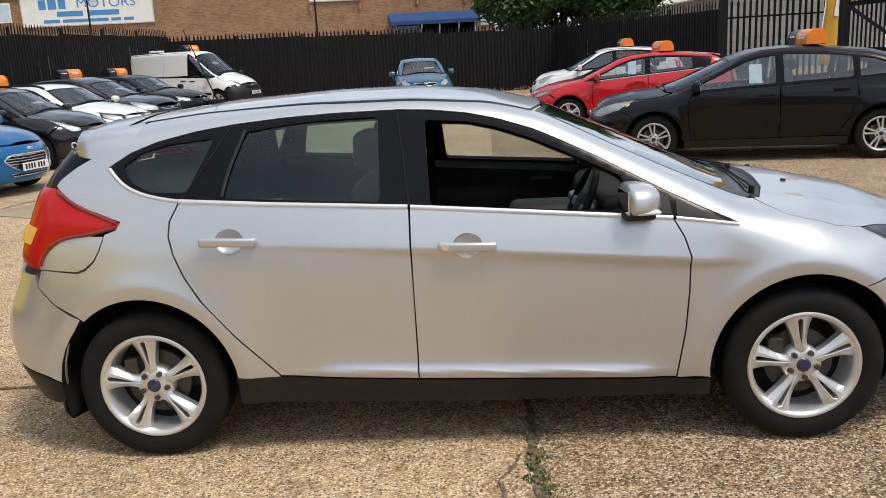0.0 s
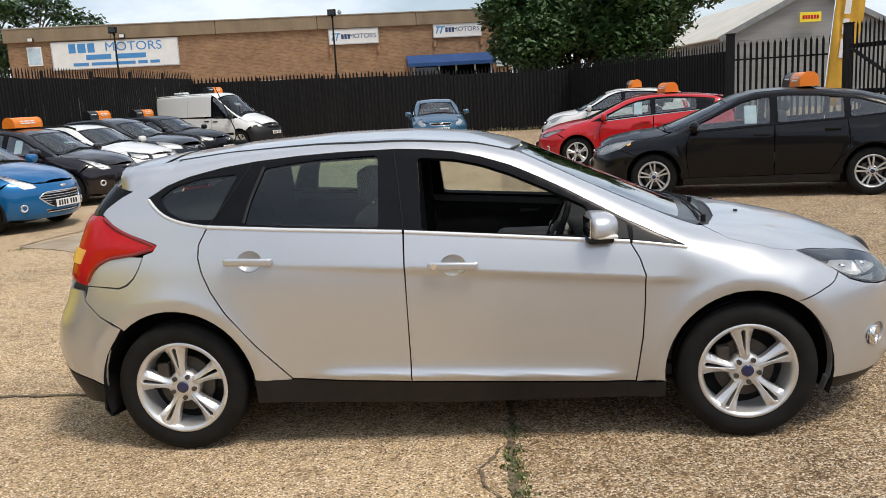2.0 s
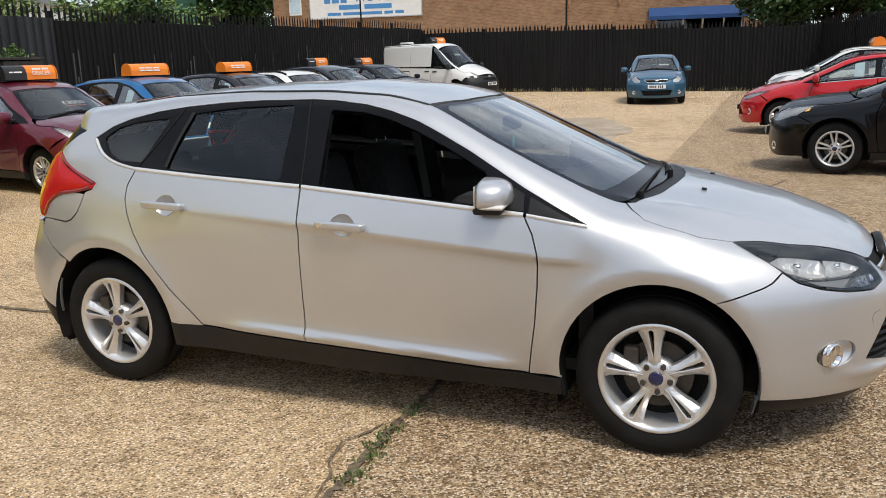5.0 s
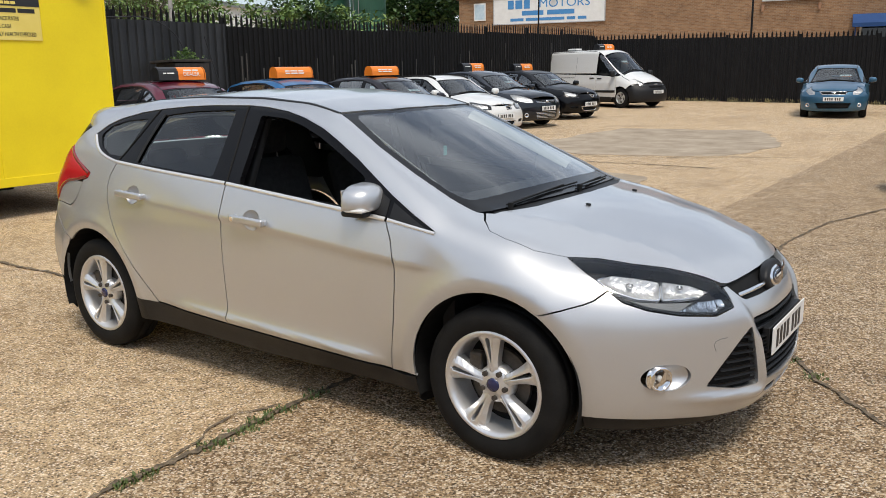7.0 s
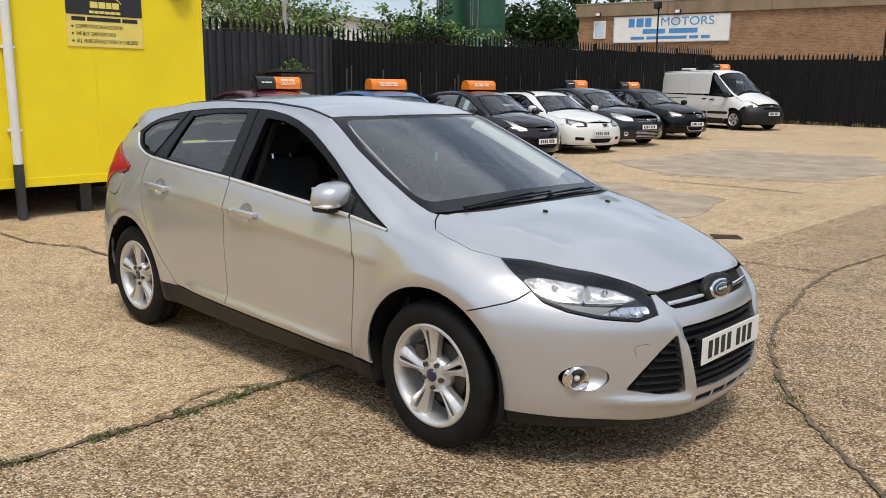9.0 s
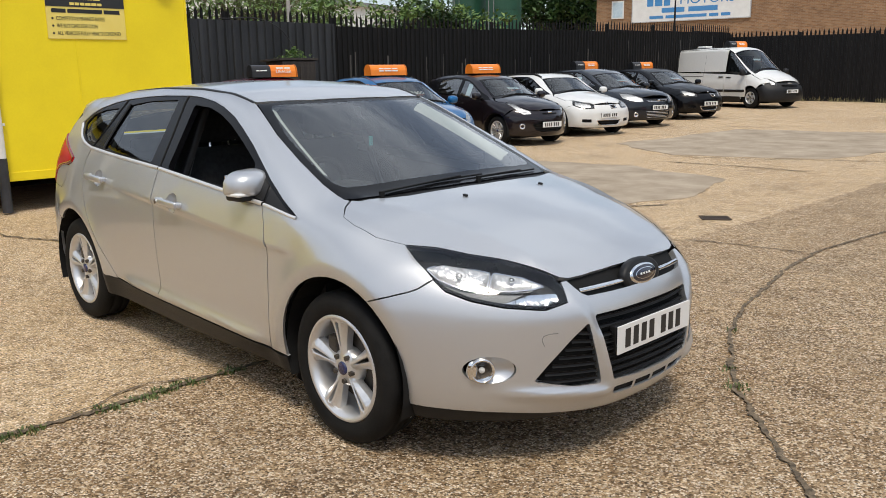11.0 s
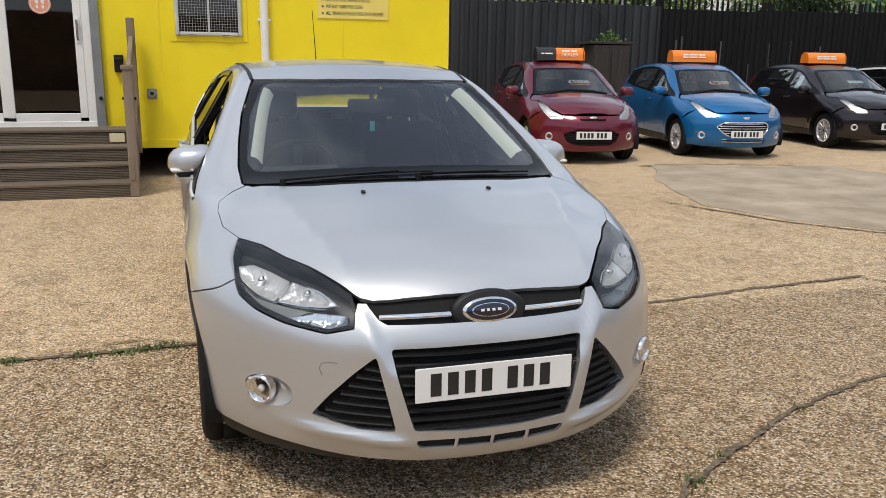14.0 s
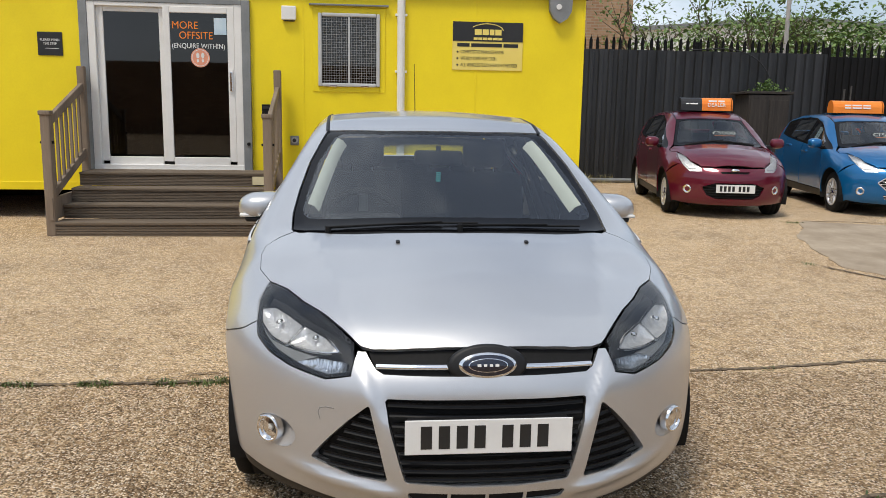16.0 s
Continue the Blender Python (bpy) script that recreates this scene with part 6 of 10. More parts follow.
def wheel(parent, x, y, radius, rim, style, cap=None, steer=0.0):
    """A wheel whose outer face looks towards -y (turned over on the left side)."""
    key = (radius, rim, style)
    w = new("wheel")
    w.empty_display_size = 0.1
    w.parent = parent
    w.matrix_basis = pose(x, y, radius, 0, 0, (180 if y > 0 else 0) + steer)
    wd = 0.20
    if key in WHEELS:
        for o in WHEELS[key]:
            c = share(o, o.matrix_basis.copy(), w)
        return w
    made = []
    tyre = lathe([(rim + 0.004, -0.085), (rim + 0.02, -0.097), (rim + 0.055, -0.102), (radius - 0.035, -0.098), (radius - 0.012, -0.088), (radius - 0.002, -0.070), (radius, -0.035), (radius - 0.008, -0.033), (radius - 0.008, -0.028), (radius, -0.026), (radius, 0.026), (radius - 0.008, 0.028), (radius - 0.008, 0.033), (radius, 0.035), (radius - 0.002, 0.07), (radius - 0.03, 0.095), (rim + 0.01, 0.09)], 60)
    made.append(part("tyre", tyre, RUBBER, w, smooth=True))
    barrel = lathe([(rim + 0.012, -0.088), (rim + 0.006, -0.096), (rim - 0.004, -0.094), (rim - 0.014, -0.080), (rim - 0.022, -0.050), (rim - 0.024, 0.06), (rim - 0.05, 0.07)], 60)
    made.append(part("rim", barrel, ALLOY, w, smooth=True))
    made.append(part("brake_disc", lathe([(0.0, 0.0), (0.06, 0.0), (0.065, -0.02), (0.135, -0.02), (0.135, 0.0)], 40), DARKMETAL, w))
    made.append(part("backing", lathe([(0.0, 0.035), (rim - 0.02, 0.035)], 30), BLACK, w))
    cal = box(B(), (-0.10, -0.03, 0.05), (0.06, 0.05, 0.12), 0.012)
    made.append(part("caliper", cal, DARKMETAL, w))

    def spoke(a_in, a_out, w_in, w_out, r_in, r_out, y_in, y_out, th):
        bm = B()
        rows = []
        for i in range(6):
            u = i / 5
            r, ww, a = r_in + (r_out - r_in) * u, w_in + (w_out - w_in) * u, a_in + (a_out - a_in) * u
            yy = y_in + (y_out - y_in) * u ** 1.5
            c = Vector((r * math.cos(a), yy, r * math.sin(a)))
            t = Vector((-math.sin(a), 0, math.cos(a)))
            rows.append([bm.verts.new(c + t * (ww * s) + Vector((0, dy, 0))) for s, dy in ((-0.5, th), (-0.5, 0.006), (-0.36, 0.0), (0.36, 0.0), (0.5, 0.006), (0.5, th))])
        for p, q in zip(rows, rows[1:]):
            for k in range(5):
                bm.faces.new((p[k], p[k + 1], q[k + 1], q[k]))
        bmesh.ops.recalc_face_normals(bm, faces=bm.faces)
        return bm
    def blade(a, s):
        """Half of a split spoke: a high inner edge along the slot, a broad face falling away from it."""
        bm = B()
        ca, sa = math.cos(a), math.sin(a)
        rows = []
        for r, near, far, y, drop in ((0.040, 0.0, 0.030, -0.074, 0.006), (0.070, 0.0, 0.026, -0.078, 0.010), (0.092, 0.0012, 0.026, -0.080, 0.014), (0.110, 0.0042, 0.029, -0.081, 0.017), (0.140, 0.0065, 0.037, -0.083, 0.020), (0.170, 0.0085, 0.047, -0.086, 0.021), (rim - 0.024, 0.0095, 0.054, -0.088, 0.018), (rim - 0.017, 0.0, 0.061, -0.089, 0.014), (rim - 0.004, 0.0, 0.070, -0.091, 0.006)):
            ring = []
            for t, yy in ((near, y + 0.045), (near, y + 0.002), (near + 0.003, y), (near + 0.35 * (far - near), y + 0.002), (far - 0.002, y + drop), (far, y + drop + 0.03)):
                ring.append(bm.verts.new((r * ca - s * t * sa, yy, r * sa + s * t * ca)))
            rows.append(ring)
        for p, q in zip(rows, rows[1:]):
            for k in range(5):
                bm.faces.new((p[k], p[k + 1], q[k + 1], q[k]))
        bmesh.ops.recalc_face_normals(bm, faces=bm.faces)
        return bm
    pairs = {"twin5": (5, 0.16, 0.19), "ten": (5, 0.2, 0.16), "multi": (7, 0.16, 0.15), "five": (5, 0.0, 0.0)}[style]
    for i in range(pairs[0]):
        a = 2 * math.pi * i / pairs[0] + math.pi / 2 + 0.12
        for s in ((-1, 1) if pairs[1] else (0,)):
            if style == "twin5":
                bm = blade(a, s)
            elif pairs[1]:
                bm = spoke(a + s * 0.22, a + s * 0.17, 0.022, 0.026, 0.045, rim - 0.008, -0.075, -0.088, 0.035)
            else:
                bm = spoke(a, a, 0.06, 0.085, 0.045, rim - 0.008, -0.075, -0.088, 0.04)
            made.append(part("spoke", bm, ALLOY, w))
    hub = lathe([(0.0, -0.080), (0.030, -0.080), (0.040, -0.077), (0.058, -0.073), (0.076, -0.062), (0.078, -0.02)], 40)
    made.append(part("hub", hub, ALLOY, w, smooth=True))
    made.append(part("centre_cap", lathe([(0.0, -0.0875), (0.022, -0.087), (0.028, -0.084), (0.028, -0.078)], 28), cap or BADGEBLUE, w, smooth=True))
    for i in range(5):
        a = 2 * math.pi * i / 5 + math.pi / 2 + 0.12 + math.pi / 5
        made.append(part("wheel_nut", rod(B(), (0.054 * math.cos(a), -0.068, 0.054 * math.sin(a)), (0.054 * math.cos(a), -0.086, 0.054 * math.sin(a)), 0.0115, n=6), DARKMETAL, w))
    WHEELS[key] = made
    return w


def plate_thing(parent, m, w=0.52, h=0.111, lines=2):
    """A white number plate; the marks stand as plain bars."""
    p = new("number_plate")
    p.parent = parent
    p.matrix_basis = m
    bm = B()
    box(bm, (0, 0, 0), (w, h, 0.006), 0.0025)
    o = part("plate_panel", bm, PLATEWHITE, p, "white number plate with black bars")
    bars("plate_bar", [w * 0.066] * 4, h * 0.66, w * 0.040, INK, p, pose(-w * 0.215, 0, 0.0035), 0.0008)
    bars("plate_bar", [w * 0.066] * 3, h * 0.66, w * 0.040, INK, p, pose(w * 0.215, 0, 0.0035), 0.0008)
    return p

# ---- the silver hatchback ----
SILVER = paint("silver_metallic_paint", (0.585, 0.595, 0.61), 0.74, 0.38, flake=0.16, coat=0.85)


def mirror_y(marks):
    return [(m[0], -m[1], m[2]) if m[0] == "f" else (m[0], m[1], -m[2]) if m[0] == "t" else m for m in marks]


def sym(marks):
    """An outline given for the right half (y < 0), from the middle outwards or across, closed over the left half."""
    left = mirror_y(marks)[::-1]
    return marks + [m for m in left if m[2 if m[0] == "t" else 1] != 0]


def seat(parent, name, x, y, z):
    e = new(name)
    e.parent = parent
    e.matrix_basis = pose(x, y, z)
    part("cushion", box(B(), (0.02, 0, 0.10), (0.50, 0.48, 0.16), 0.06, segs=3), SEATCLOTH, e, smooth=True)
    part("backrest", box(B(), (-0.29, 0, 0.40), (0.15, 0.48, 0.62), 0.065, pose(-0.29, 0, 0.15, 0, -16, 0) @ pose(0.29, 0, -0.15), segs=3), SEATCLOTH, e, smooth=True)
    part("headrest", box(B(), (-0.44, 0, 0.80), (0.10, 0.26, 0.17), 0.04, segs=3), SEATCLOTH, e, smooth=True)
    for s in (-1, 1):
        part("headrest_post", rod(B(), (-0.40, s * 0.06, 0.64), (-0.44, s * 0.06, 0.78), 0.007, n=6), CHROME, e)
    return e


def door_mirror(parent, flip, body_mat):
    e = new("door_mirror")
    e.parent = parent
    s = -1 if not flip else 1
    bm = B()
    bmesh.ops.create_uvsphere(bm, u_segments=24, v_segments=16, radius=1)
    for v in bm.verts:
        x, y, z = v.co
        sx = 0.112 if x > 0 else 0.028
        w = 0.104 * (1 - 0.10 * z)
        hz = (0.072 if z > 0 else 0.046) * (1 - 0.20 * s * y)
        v.co = Vector((math.copysign(abs(x) ** 0.75, x) * sx * (1 - 0.25 * max(0, s * y)), math.copysign(abs(y) ** 0.55, y) * w, math.copysign(abs(z) ** 0.60, z) * hz))
    shell = part("housing", bm, body_mat, e, smooth=True)
    part("glass", box(B(), (-0.026, 0, 0.008), (0.006, 0.150, 0.088), 0.002), CHROME, e)
    lower = box(B(), (0.022, -s * 0.008, -0.046), (0.118, 0.165, 0.030), 0.014, segs=3)
    part("lower_shell", lower, TRIM, e, smooth=True)
    part("indicator", box(B(), (0.046, s * 0.050, -0.028), (0.092, 0.098, 0.016), 0.008, segs=2), UPVC, e, "pale indicator strip")
    arm = box(B(), (0.035, -s * 0.10, -0.055), (0.09, 0.12, 0.040), 0.014, segs=3)
    part("arm", arm, TRIM, e, smooth=True)
    e.matrix_basis = pose(0.640, s * 0.852, 0.998, 0, 0, -s * 6)
    return e


def handle(parent, x, z, flip, mat, body, keyhole):
    e = new("door_handle")
    e.parent = parent
    p = on(body, [("s", x, z)])[0]
    s = -1 if not flip else 1
    e.matrix_basis = pose(p[0], s * abs(p[1]), p[2], 0, 2.2, 0)
    part("grip", box(B(), (0, s * 0.030, 0), (0.225, 0.022, 0.036), 0.0105, segs=3), mat, e, smooth=True)
    bm = B()
    for k in (-1, 1):
        box(bm, (k * 0.097, s * 0.012, 0), (0.03, 0.03, 0.030), 0.008)
    part("mount", bm, mat, e)
    if keyhole:
        part("key_barrel", rod(B(), (-0.085, s * 0.035, 0), (-0.085, s * 0.0435, 0), 0.012, n=16), CHROME, e)
    return e


WING_SEAM = [(1.545, 0.648), (1.575, 0.658), (1.61, 0.669), (1.645, 0.681), (1.68, 0.692), (1.71, 0.706), (1.742, 0.737)]


def hero():
    Bd = HATCH
    car = thing("silver_hatchback", pose(0, 0.015, 0), "silver five-door hatchback parked on the yard, driver's window open", "car")
    belt = [(-1.13, 1.072), (-0.759, 1.046), (-0.239, 1.014), (0.27, 0.975), (0.794, 0.931)]
    S = lambda pts: [("s", x, z) for x, z in pts]
    ax, rx, az, ar = 1.318, -1.312, 0.328, 0.372
    door_r = [(-1.126, 1.068), (-0.759, 1.042), (-0.212, 1.010), (-0.207, 0.68), (-0.207, 0.325), (-0.766, 0.352), (-0.85, 0.444), (-0.92, 0.524), (-1.05, 0.685), (-1.11, 0.78), (-1.15, 0.87), (-1.168, 0.94), (-1.163, 1.0)]
    door_f = [(-0.208, 1.010), (0.27, 0.971), (0.803, 0.927), (0.84, 0.86), (0.862, 0.787), (0.860, 0.66), (0.848, 0.50), (0.818, 0.290), (-0.205, 0.325)]
    for f in (False, True):
        scoop = lambda x, z: [("s", x + 0.056 * math.cos(a), z + 0.046 * math.sin(a)) for a in (2 * math.pi * k / 24 for k in range(24))]
        dr = panel("rear_door", Bd, S(door_r), SIDE, SILVER, car, flip=f, h=0.016, shear=-0.070, holes=[scoop(-0.925, 0.914)])
        df = panel("front_door", Bd, S(door_f), SIDE, SILVER, car, flip=f, h=0.016, shear=-0.078, holes=[scoop(0.012, 0.863)])
        panel("finger_recess", Bd, scoop(-0.925, 0.914), SIDE, SILVER, dr, "rounded finger recess", flip=f, h=0.010, edge=0, gap=-0.001, bulge=-0.030)
        panel("finger_recess", Bd, scoop(0.012, 0.863), SIDE, SILVER, df, "rounded finger recess", flip=f, h=0.010, edge=0, gap=-0.001, bulge=-0.030)
        handle(dr, -0.925, 0.917, f, SILVER, Bd, False)
        handle(df, 0.012, 0.866, f, SILVER, Bd, not f)
        panel("door_trim", Bd, S(door_f), SIDE, CABIN_DARK, df, flip=f, h=0.06, lift=-0.085, edge=0, gap=0.015)
        panel("door_trim", Bd, S(door_r), SIDE, CABIN_DARK, dr, flip=f, h=0.06, lift=-0.085, edge=0, gap=0.015)
        strip("belt_seal", Bd, S([(x, z - 0.002) for x, z in belt]), SIDE, TRIM, df, 0.02, -0.02, f)
        # chrome line under the windows, in two lengths
        strip("chrome_strip", Bd, S([(-1.425, 1.207), (-1.395, 1.165), (-1.338, 1.126), (-1.24, 1.092), (-1.13, 1.075)]), SIDE, BRIGHTTRIM, car, 0.016, 0.004, f)
        strip("chrome_strip", Bd, S([(-1.128, 1.074), (-0.759, 1.048), (-0.215, 1.017)]), SIDE, BRIGHTTRIM, dr, 0.021, 0.006, f)
        strip("chrome_strip", Bd, S([(-0.205, 1.016), (0.27, 0.978), (0.80, 0.934)]), SIDE, BRIGHTTRIM, df, 0.021, 0.006, f)
        strip("chrome_strip", Bd, S([(0.812, 0.933), (0.95, 0.915), (1.05, 0.898)]), SIDE, BRIGHTTRIM, car, 0.016, 0.006, f)
    # front wing, pillars, roof side and rear quarter in one piece
    dlo_top = [(1.05, 0.905), (0.93, 0.962), (0.789, 1.031), (0.541, 1.165), (0.40, 1.233), (0.285, 1.284), (0.15, 1.327), (0.024, 1.355), (-0.12, 1.373), (-0.243, 1.380), (-0.511, 1.379), (-0.72, 1.371), (-0.915, 1.356), (-1.08, 1.335), (-1.235, 1.302), (-1.34, 1.265), (-1.428, 1.213)]
    quarter = S([(0.866, 0.787), (0.864, 0.66), (0.852, 0.50), (0.822, 0.288), (0.955, 0.285)]) + arc(ax, az, ar, 186, 57) + S(WING_SEAM) + S([(1.700, 0.766), (1.655, 0.79)]) + [("t", 1.565, -0.722), ("t", 1.45, -0.769), ("t", 1.33, -0.779), ("t", 1.25, -0.769), ("t", 1.192, -0.716), ("t", 1.160, -0.665), ("t", 1.134, -0.675), ("t", 1.0, -0.679), ("t", 0.81, -0.661), ("t", 0.59, -0.628), ("t", 0.42, -0.584), ("t", 0.29, -0.551), ("t", 0.0, -0.563), ("t", -0.5, -0.566), ("t", -1.0, -0.545), ("t", -1.315, -0.512), (-1.328, -0.662, 1.313), (-1.41, -0.680, 1.282), (-1.501, -0.693, 1.249), (-1.564, -0.704, 1.218), (-1.643, -0.714, 1.165)] + S([(-1.655, 1.145), (-1.565, 1.075), (-1.45, 1.035), (-1.368, 1.004), (-1.388, 0.972), (-1.435, 0.957), (-1.455, 0.90), (-1.482, 0.852), (-1.52, 0.818), (-1.561, 0.805), (-1.722, 0.818), (-1.745, 0.752), (-1.677, 0.680), (-1.568, 0.622)]) + arc(rx, az, ar, 131, -4) + S([(-0.93, 0.335), (-0.771, 0.349), (-0.855, 0.444), (-0.925, 0.524), (-1.055, 0.685), (-1.115, 0.78), (-1.155, 0.87), (-1.173, 0.94), (-1.168, 1.0), (-1.131, 1.068), (-1.24, 1.088), (-1.338, 1.124), (-1.40, 1.168)]) + S(dlo_top[::-1]) + S([(0.95, 0.910), (0.807, 0.927), (0.844, 0.86)])
    both("body_side", Bd, fill(quarter), SLANT, SILVER, car, h=0.019, gap=0.0)
    for f in (False, True):
        panel("fuel_flap" if not f else "rear_corner", Bd, S([(-1.438, 0.950), (-1.460, 0.895), (-1.485, 0.855), (-1.525, 0.823), (-1.561, 0.810), (-1.735, 0.822), (-1.70, 0.90), (-1.628, 0.945), (-1.50, 0.955)]), SIDE, SILVER, car, flip=f, h=0.03, gap=0.003)
        # black window surround with its panes
        dlo = dlo_top + [(-1.395, 1.170), (-1.338, 1.130), (-1.24, 1.096), (-1.13, 1.078), (-0.759, 1.052), (-0.239, 1.020), (0.27, 0.981), (0.794, 0.937), (0.95, 0.917)]
        rq = [(-1.372, 1.212), (-1.30, 1.262), (-1.18, 1.29), (-1.0, 1.305), (-1.10, 1.108), (-1.24, 1.112), (-1.32, 1.15)]
        rd = [(-0.875, 1.322), (-0.75, 1.338), (-0.616, 1.350), (-0.335, 1.358), (-0.325, 1.042), (-0.6, 1.058), (-0.955, 1.08), (-0.935, 1.18)]
        fd = [(-0.145, 1.335), (0.023, 1.323), (0.15, 1.293), (0.283, 1.246), (0.45, 1.172), (0.622, 1.088), (0.640, 0.966), (0.27, 0.992), (-0.125, 1.022)]
        surround = panel("window_surround", Bd, S(dlo), SIDE, GLOSSBLACK, car, flip=f, holes=[S(rq), S(rd), S(fd)], h=0.03, lift=-0.004, edge=0.03, gap=0.001, hole_corner=0.02)
        for nm, o, mt in (("quarter_glass", rq, HEROGLASS), ("rear_door_glass", rd, HEROGLASS)) + ((("front_door_glass", fd, SCREEN),) if f else ()):
            g = panel(nm, Bd, S(o), SIDE, mt, car, flip=f, h=0.04, lift=-0.010, edge=0, gap=-0.006, corner=0.02)
            g.visible_shadow = False
        panel("mirror_sail", Bd, S([(0.655, 1.075), (0.795, 1.012), (0.80, 0.945), (0.655, 0.958)]), SIDE, TRIM, car, flip=f, h=0.04, lift=-0.001, edge=0.01, corner=0.006)
        panel("sail_trim", Bd, S([(0.815, 1.005), (1.035, 0.903), (0.815, 0.940)]), SIDE, TRIM, car, flip=f, h=0.04, lift=-0.001, edge=0.01, corner=0.006)
        strip("pillar_seam", Bd, S([(-0.258, 1.378), (-0.232, 1.2), (-0.21, 1.02)]), SIDE, BLACK, car, 0.007, 0.0005, f)
        strip("pillar_seam", Bd, S([(-0.93, 1.352), (-1.03, 1.2), (-1.118, 1.082)]), SIDE, BLACK, car, 0.007, 0.0005, f)
        strip("window_rubber", Bd, S([(-0.875, 1.33), (-0.935, 1.18), (-0.955, 1.085)]), SIDE, TRIM, car, 0.016, 0.002, f)
        panel("quarter_trim", Bd, S([(-1.45, 1.27), (-1.06, 1.31), (-1.10, 0.84), (-1.70, 0.84), (-1.71, 1.10), (-1.58, 1.21)]), SIDE, CABIN_DARK, car, flip=f, h=0.06, lift=-0.11, edge=0, gap=0)
        # sill, flaps, lamps
        sill = [(-0.945, 0.355), (-0.766, 0.348), (-0.205, 0.321), (0.818, 0.284), (0.950, 0.281), (0.955, 0.205), (0.0, 0.198), (-0.945, 0.232)]
        panel("sill_trim", Bd, S(sill), SIDE, TRIM, car, flip=f, h=0.04, lift=0.002)
        tl = [(-1.368, 1.000), (-1.45, 1.030), (-1.565, 1.070), (-1.655, 1.140), (-1.74, 1.10), (-1.80, 1.04), (-1.80, 0.86), (-1.728, 0.822), (-1.70, 0.895), (-1.628, 0.941), (-1.50, 0.951), (-1.392, 0.974)]
        tail_marks = S(tl[:4]) + [("r", -0.60, 1.14), ("r", -0.66, 1.06), ("r", -0.70, 0.95), ("r", -0.70, 0.85)] + S(tl[7:])
        lamp = panel("tail_lamp", Bd, tail_marks, TAIL, REDLENS, car, "red tail lamp with a dark pointed rim", flip=f, h=0.028, lift=0.002, edge=0.03, bulge=0.012)
        panel("reverse_lens", Bd, [("r", -0.775, 0.985), ("r", -0.715, 0.995), ("r", -0.715, 0.925), ("r", -0.785, 0.915)], TAIL, AMBER, lamp, "pale reversing and indicator lens", flip=f, h=0.02, lift=0.016, edge=0.004, corner=0.01)
        strip("lamp_edge", Bd, S([(-1.385, 0.998), (-1.46, 1.028), (-1.565, 1.068), (-1.645, 1.128)]), SIDE, DARKREDLENS, lamp, 0.020, 0.008, f)
        strip("lamp_edge", Bd, S([(-1.40, 0.982), (-1.50, 0.958), (-1.625, 0.948), (-1.695, 0.905), (-1.722, 0.84)]), SIDE, DARKREDLENS, lamp, 0.018, 0.008, f)
        wheel(car, ax, -0.775 if not f else 0.775, 0.316, 0.212, "twin5")
        wheel(car, rx, -0.765 if not f else 0.765, 0.316, 0.212, "twin5")
        # wheel arch liners
        for cx in (ax, rx):
            bm = B()
            rows = []
            for i in range(25):
                a = radians(-20 + 220 * i / 24)
                rows.append([bm.verts.new((cx + (ar + 0.006) * math.cos(a), (-1 if not f else 1) * y, az + (ar + 0.006) * math.sin(a))) for y in (0.865, 0.5)])
            for p, q in zip(rows, rows[1:]):
                bm.faces.new((p[0], p[1], q[1], q[0]))
            part("arch_liner", bm, BLACK, car)
            part("arch_wall", box(B(), (cx, (-1 if not f else 1) * 0.5, 0.45), (0.8, 0.02, 0.55)), BLACK, car)
        s = -1 if not f else 1
        bm = B()
        plate(bm, [(-0.03, -0.185), (0.06, -0.185), (0.07, -0.16), (0.065, 0.18), (-0.055, 0.17), (-0.062, -0.14)], 0.012)
        fl = part("mud_flap", bm, TRIM, car)
        fl.matrix_basis = pose(-1.690, s * 0.77, 0.345, 90, 0, -s * 72)
        fl2 = share(fl, pose(0.93, s * 0.76, 0.22, 90, 0, -s * 80) @ Matrix.Diagonal((0.8, 0.45, 1, 1)))
        door_mirror(car, f, SILVER)
    # rear end
    panel("rear_bumper", Bd, S([(-1.568, 0.618), (-1.677, 0.676), (-1.745, 0.748), (-1.755, 0.80)]) + [("r", -0.70, 0.80), ("r", 0.0, 0.80), ("r", 0.70, 0.80)] + [(x, -y, z) for x, y, z in on(Bd, S([(-1.755, 0.80), (-1.745, 0.748), (-1.677, 0.676), (-1.568, 0.618), (-1.63, 0.53), (-1.67, 0.42), (-1.68, 0.33), (-1.76, 0.36)]))] + [("r", 0.6, 0.42), ("r", -0.6, 0.42)] + S([(-1.76, 0.365), (-1.685, 0.325), (-1.67, 0.42), (-1.63, 0.53)]), TAIL, SILVER, car, h=0.035)
    panel("rear_valance", Bd, S([(-1.685, 0.32), (-1.76, 0.36)]) + [("r", -0.6, 0.415), ("r", 0.6, 0.415)] + [(x, -y, z) for x, y, z in on(Bd, S([(-1.76, 0.36), (-1.685, 0.32), (-1.68, 0.24)]))] + [("r", 0.5, 0.22), ("r", -0.5, 0.22)] + S([(-1.68, 0.24)]), TAIL, TRIM, car, h=0.04)
    panel("tailgate", Bd, [("r", -0.66, 0.81), ("r", 0.66, 0.81), ("r", 0.63, 1.1), ("r", -0.63, 1.1)], TAIL, SILVER, car, h=0.05)
    rg = panel("rear_screen", Bd, [("r", -0.60, 1.11), ("r", 0.60, 1.11), ("r", 0.54, 1.29), ("r", -0.54, 1.29)], TAIL, SCREEN, car, h=0.05, edge=0, lift=-0.004)
    rg.visible_shadow = False
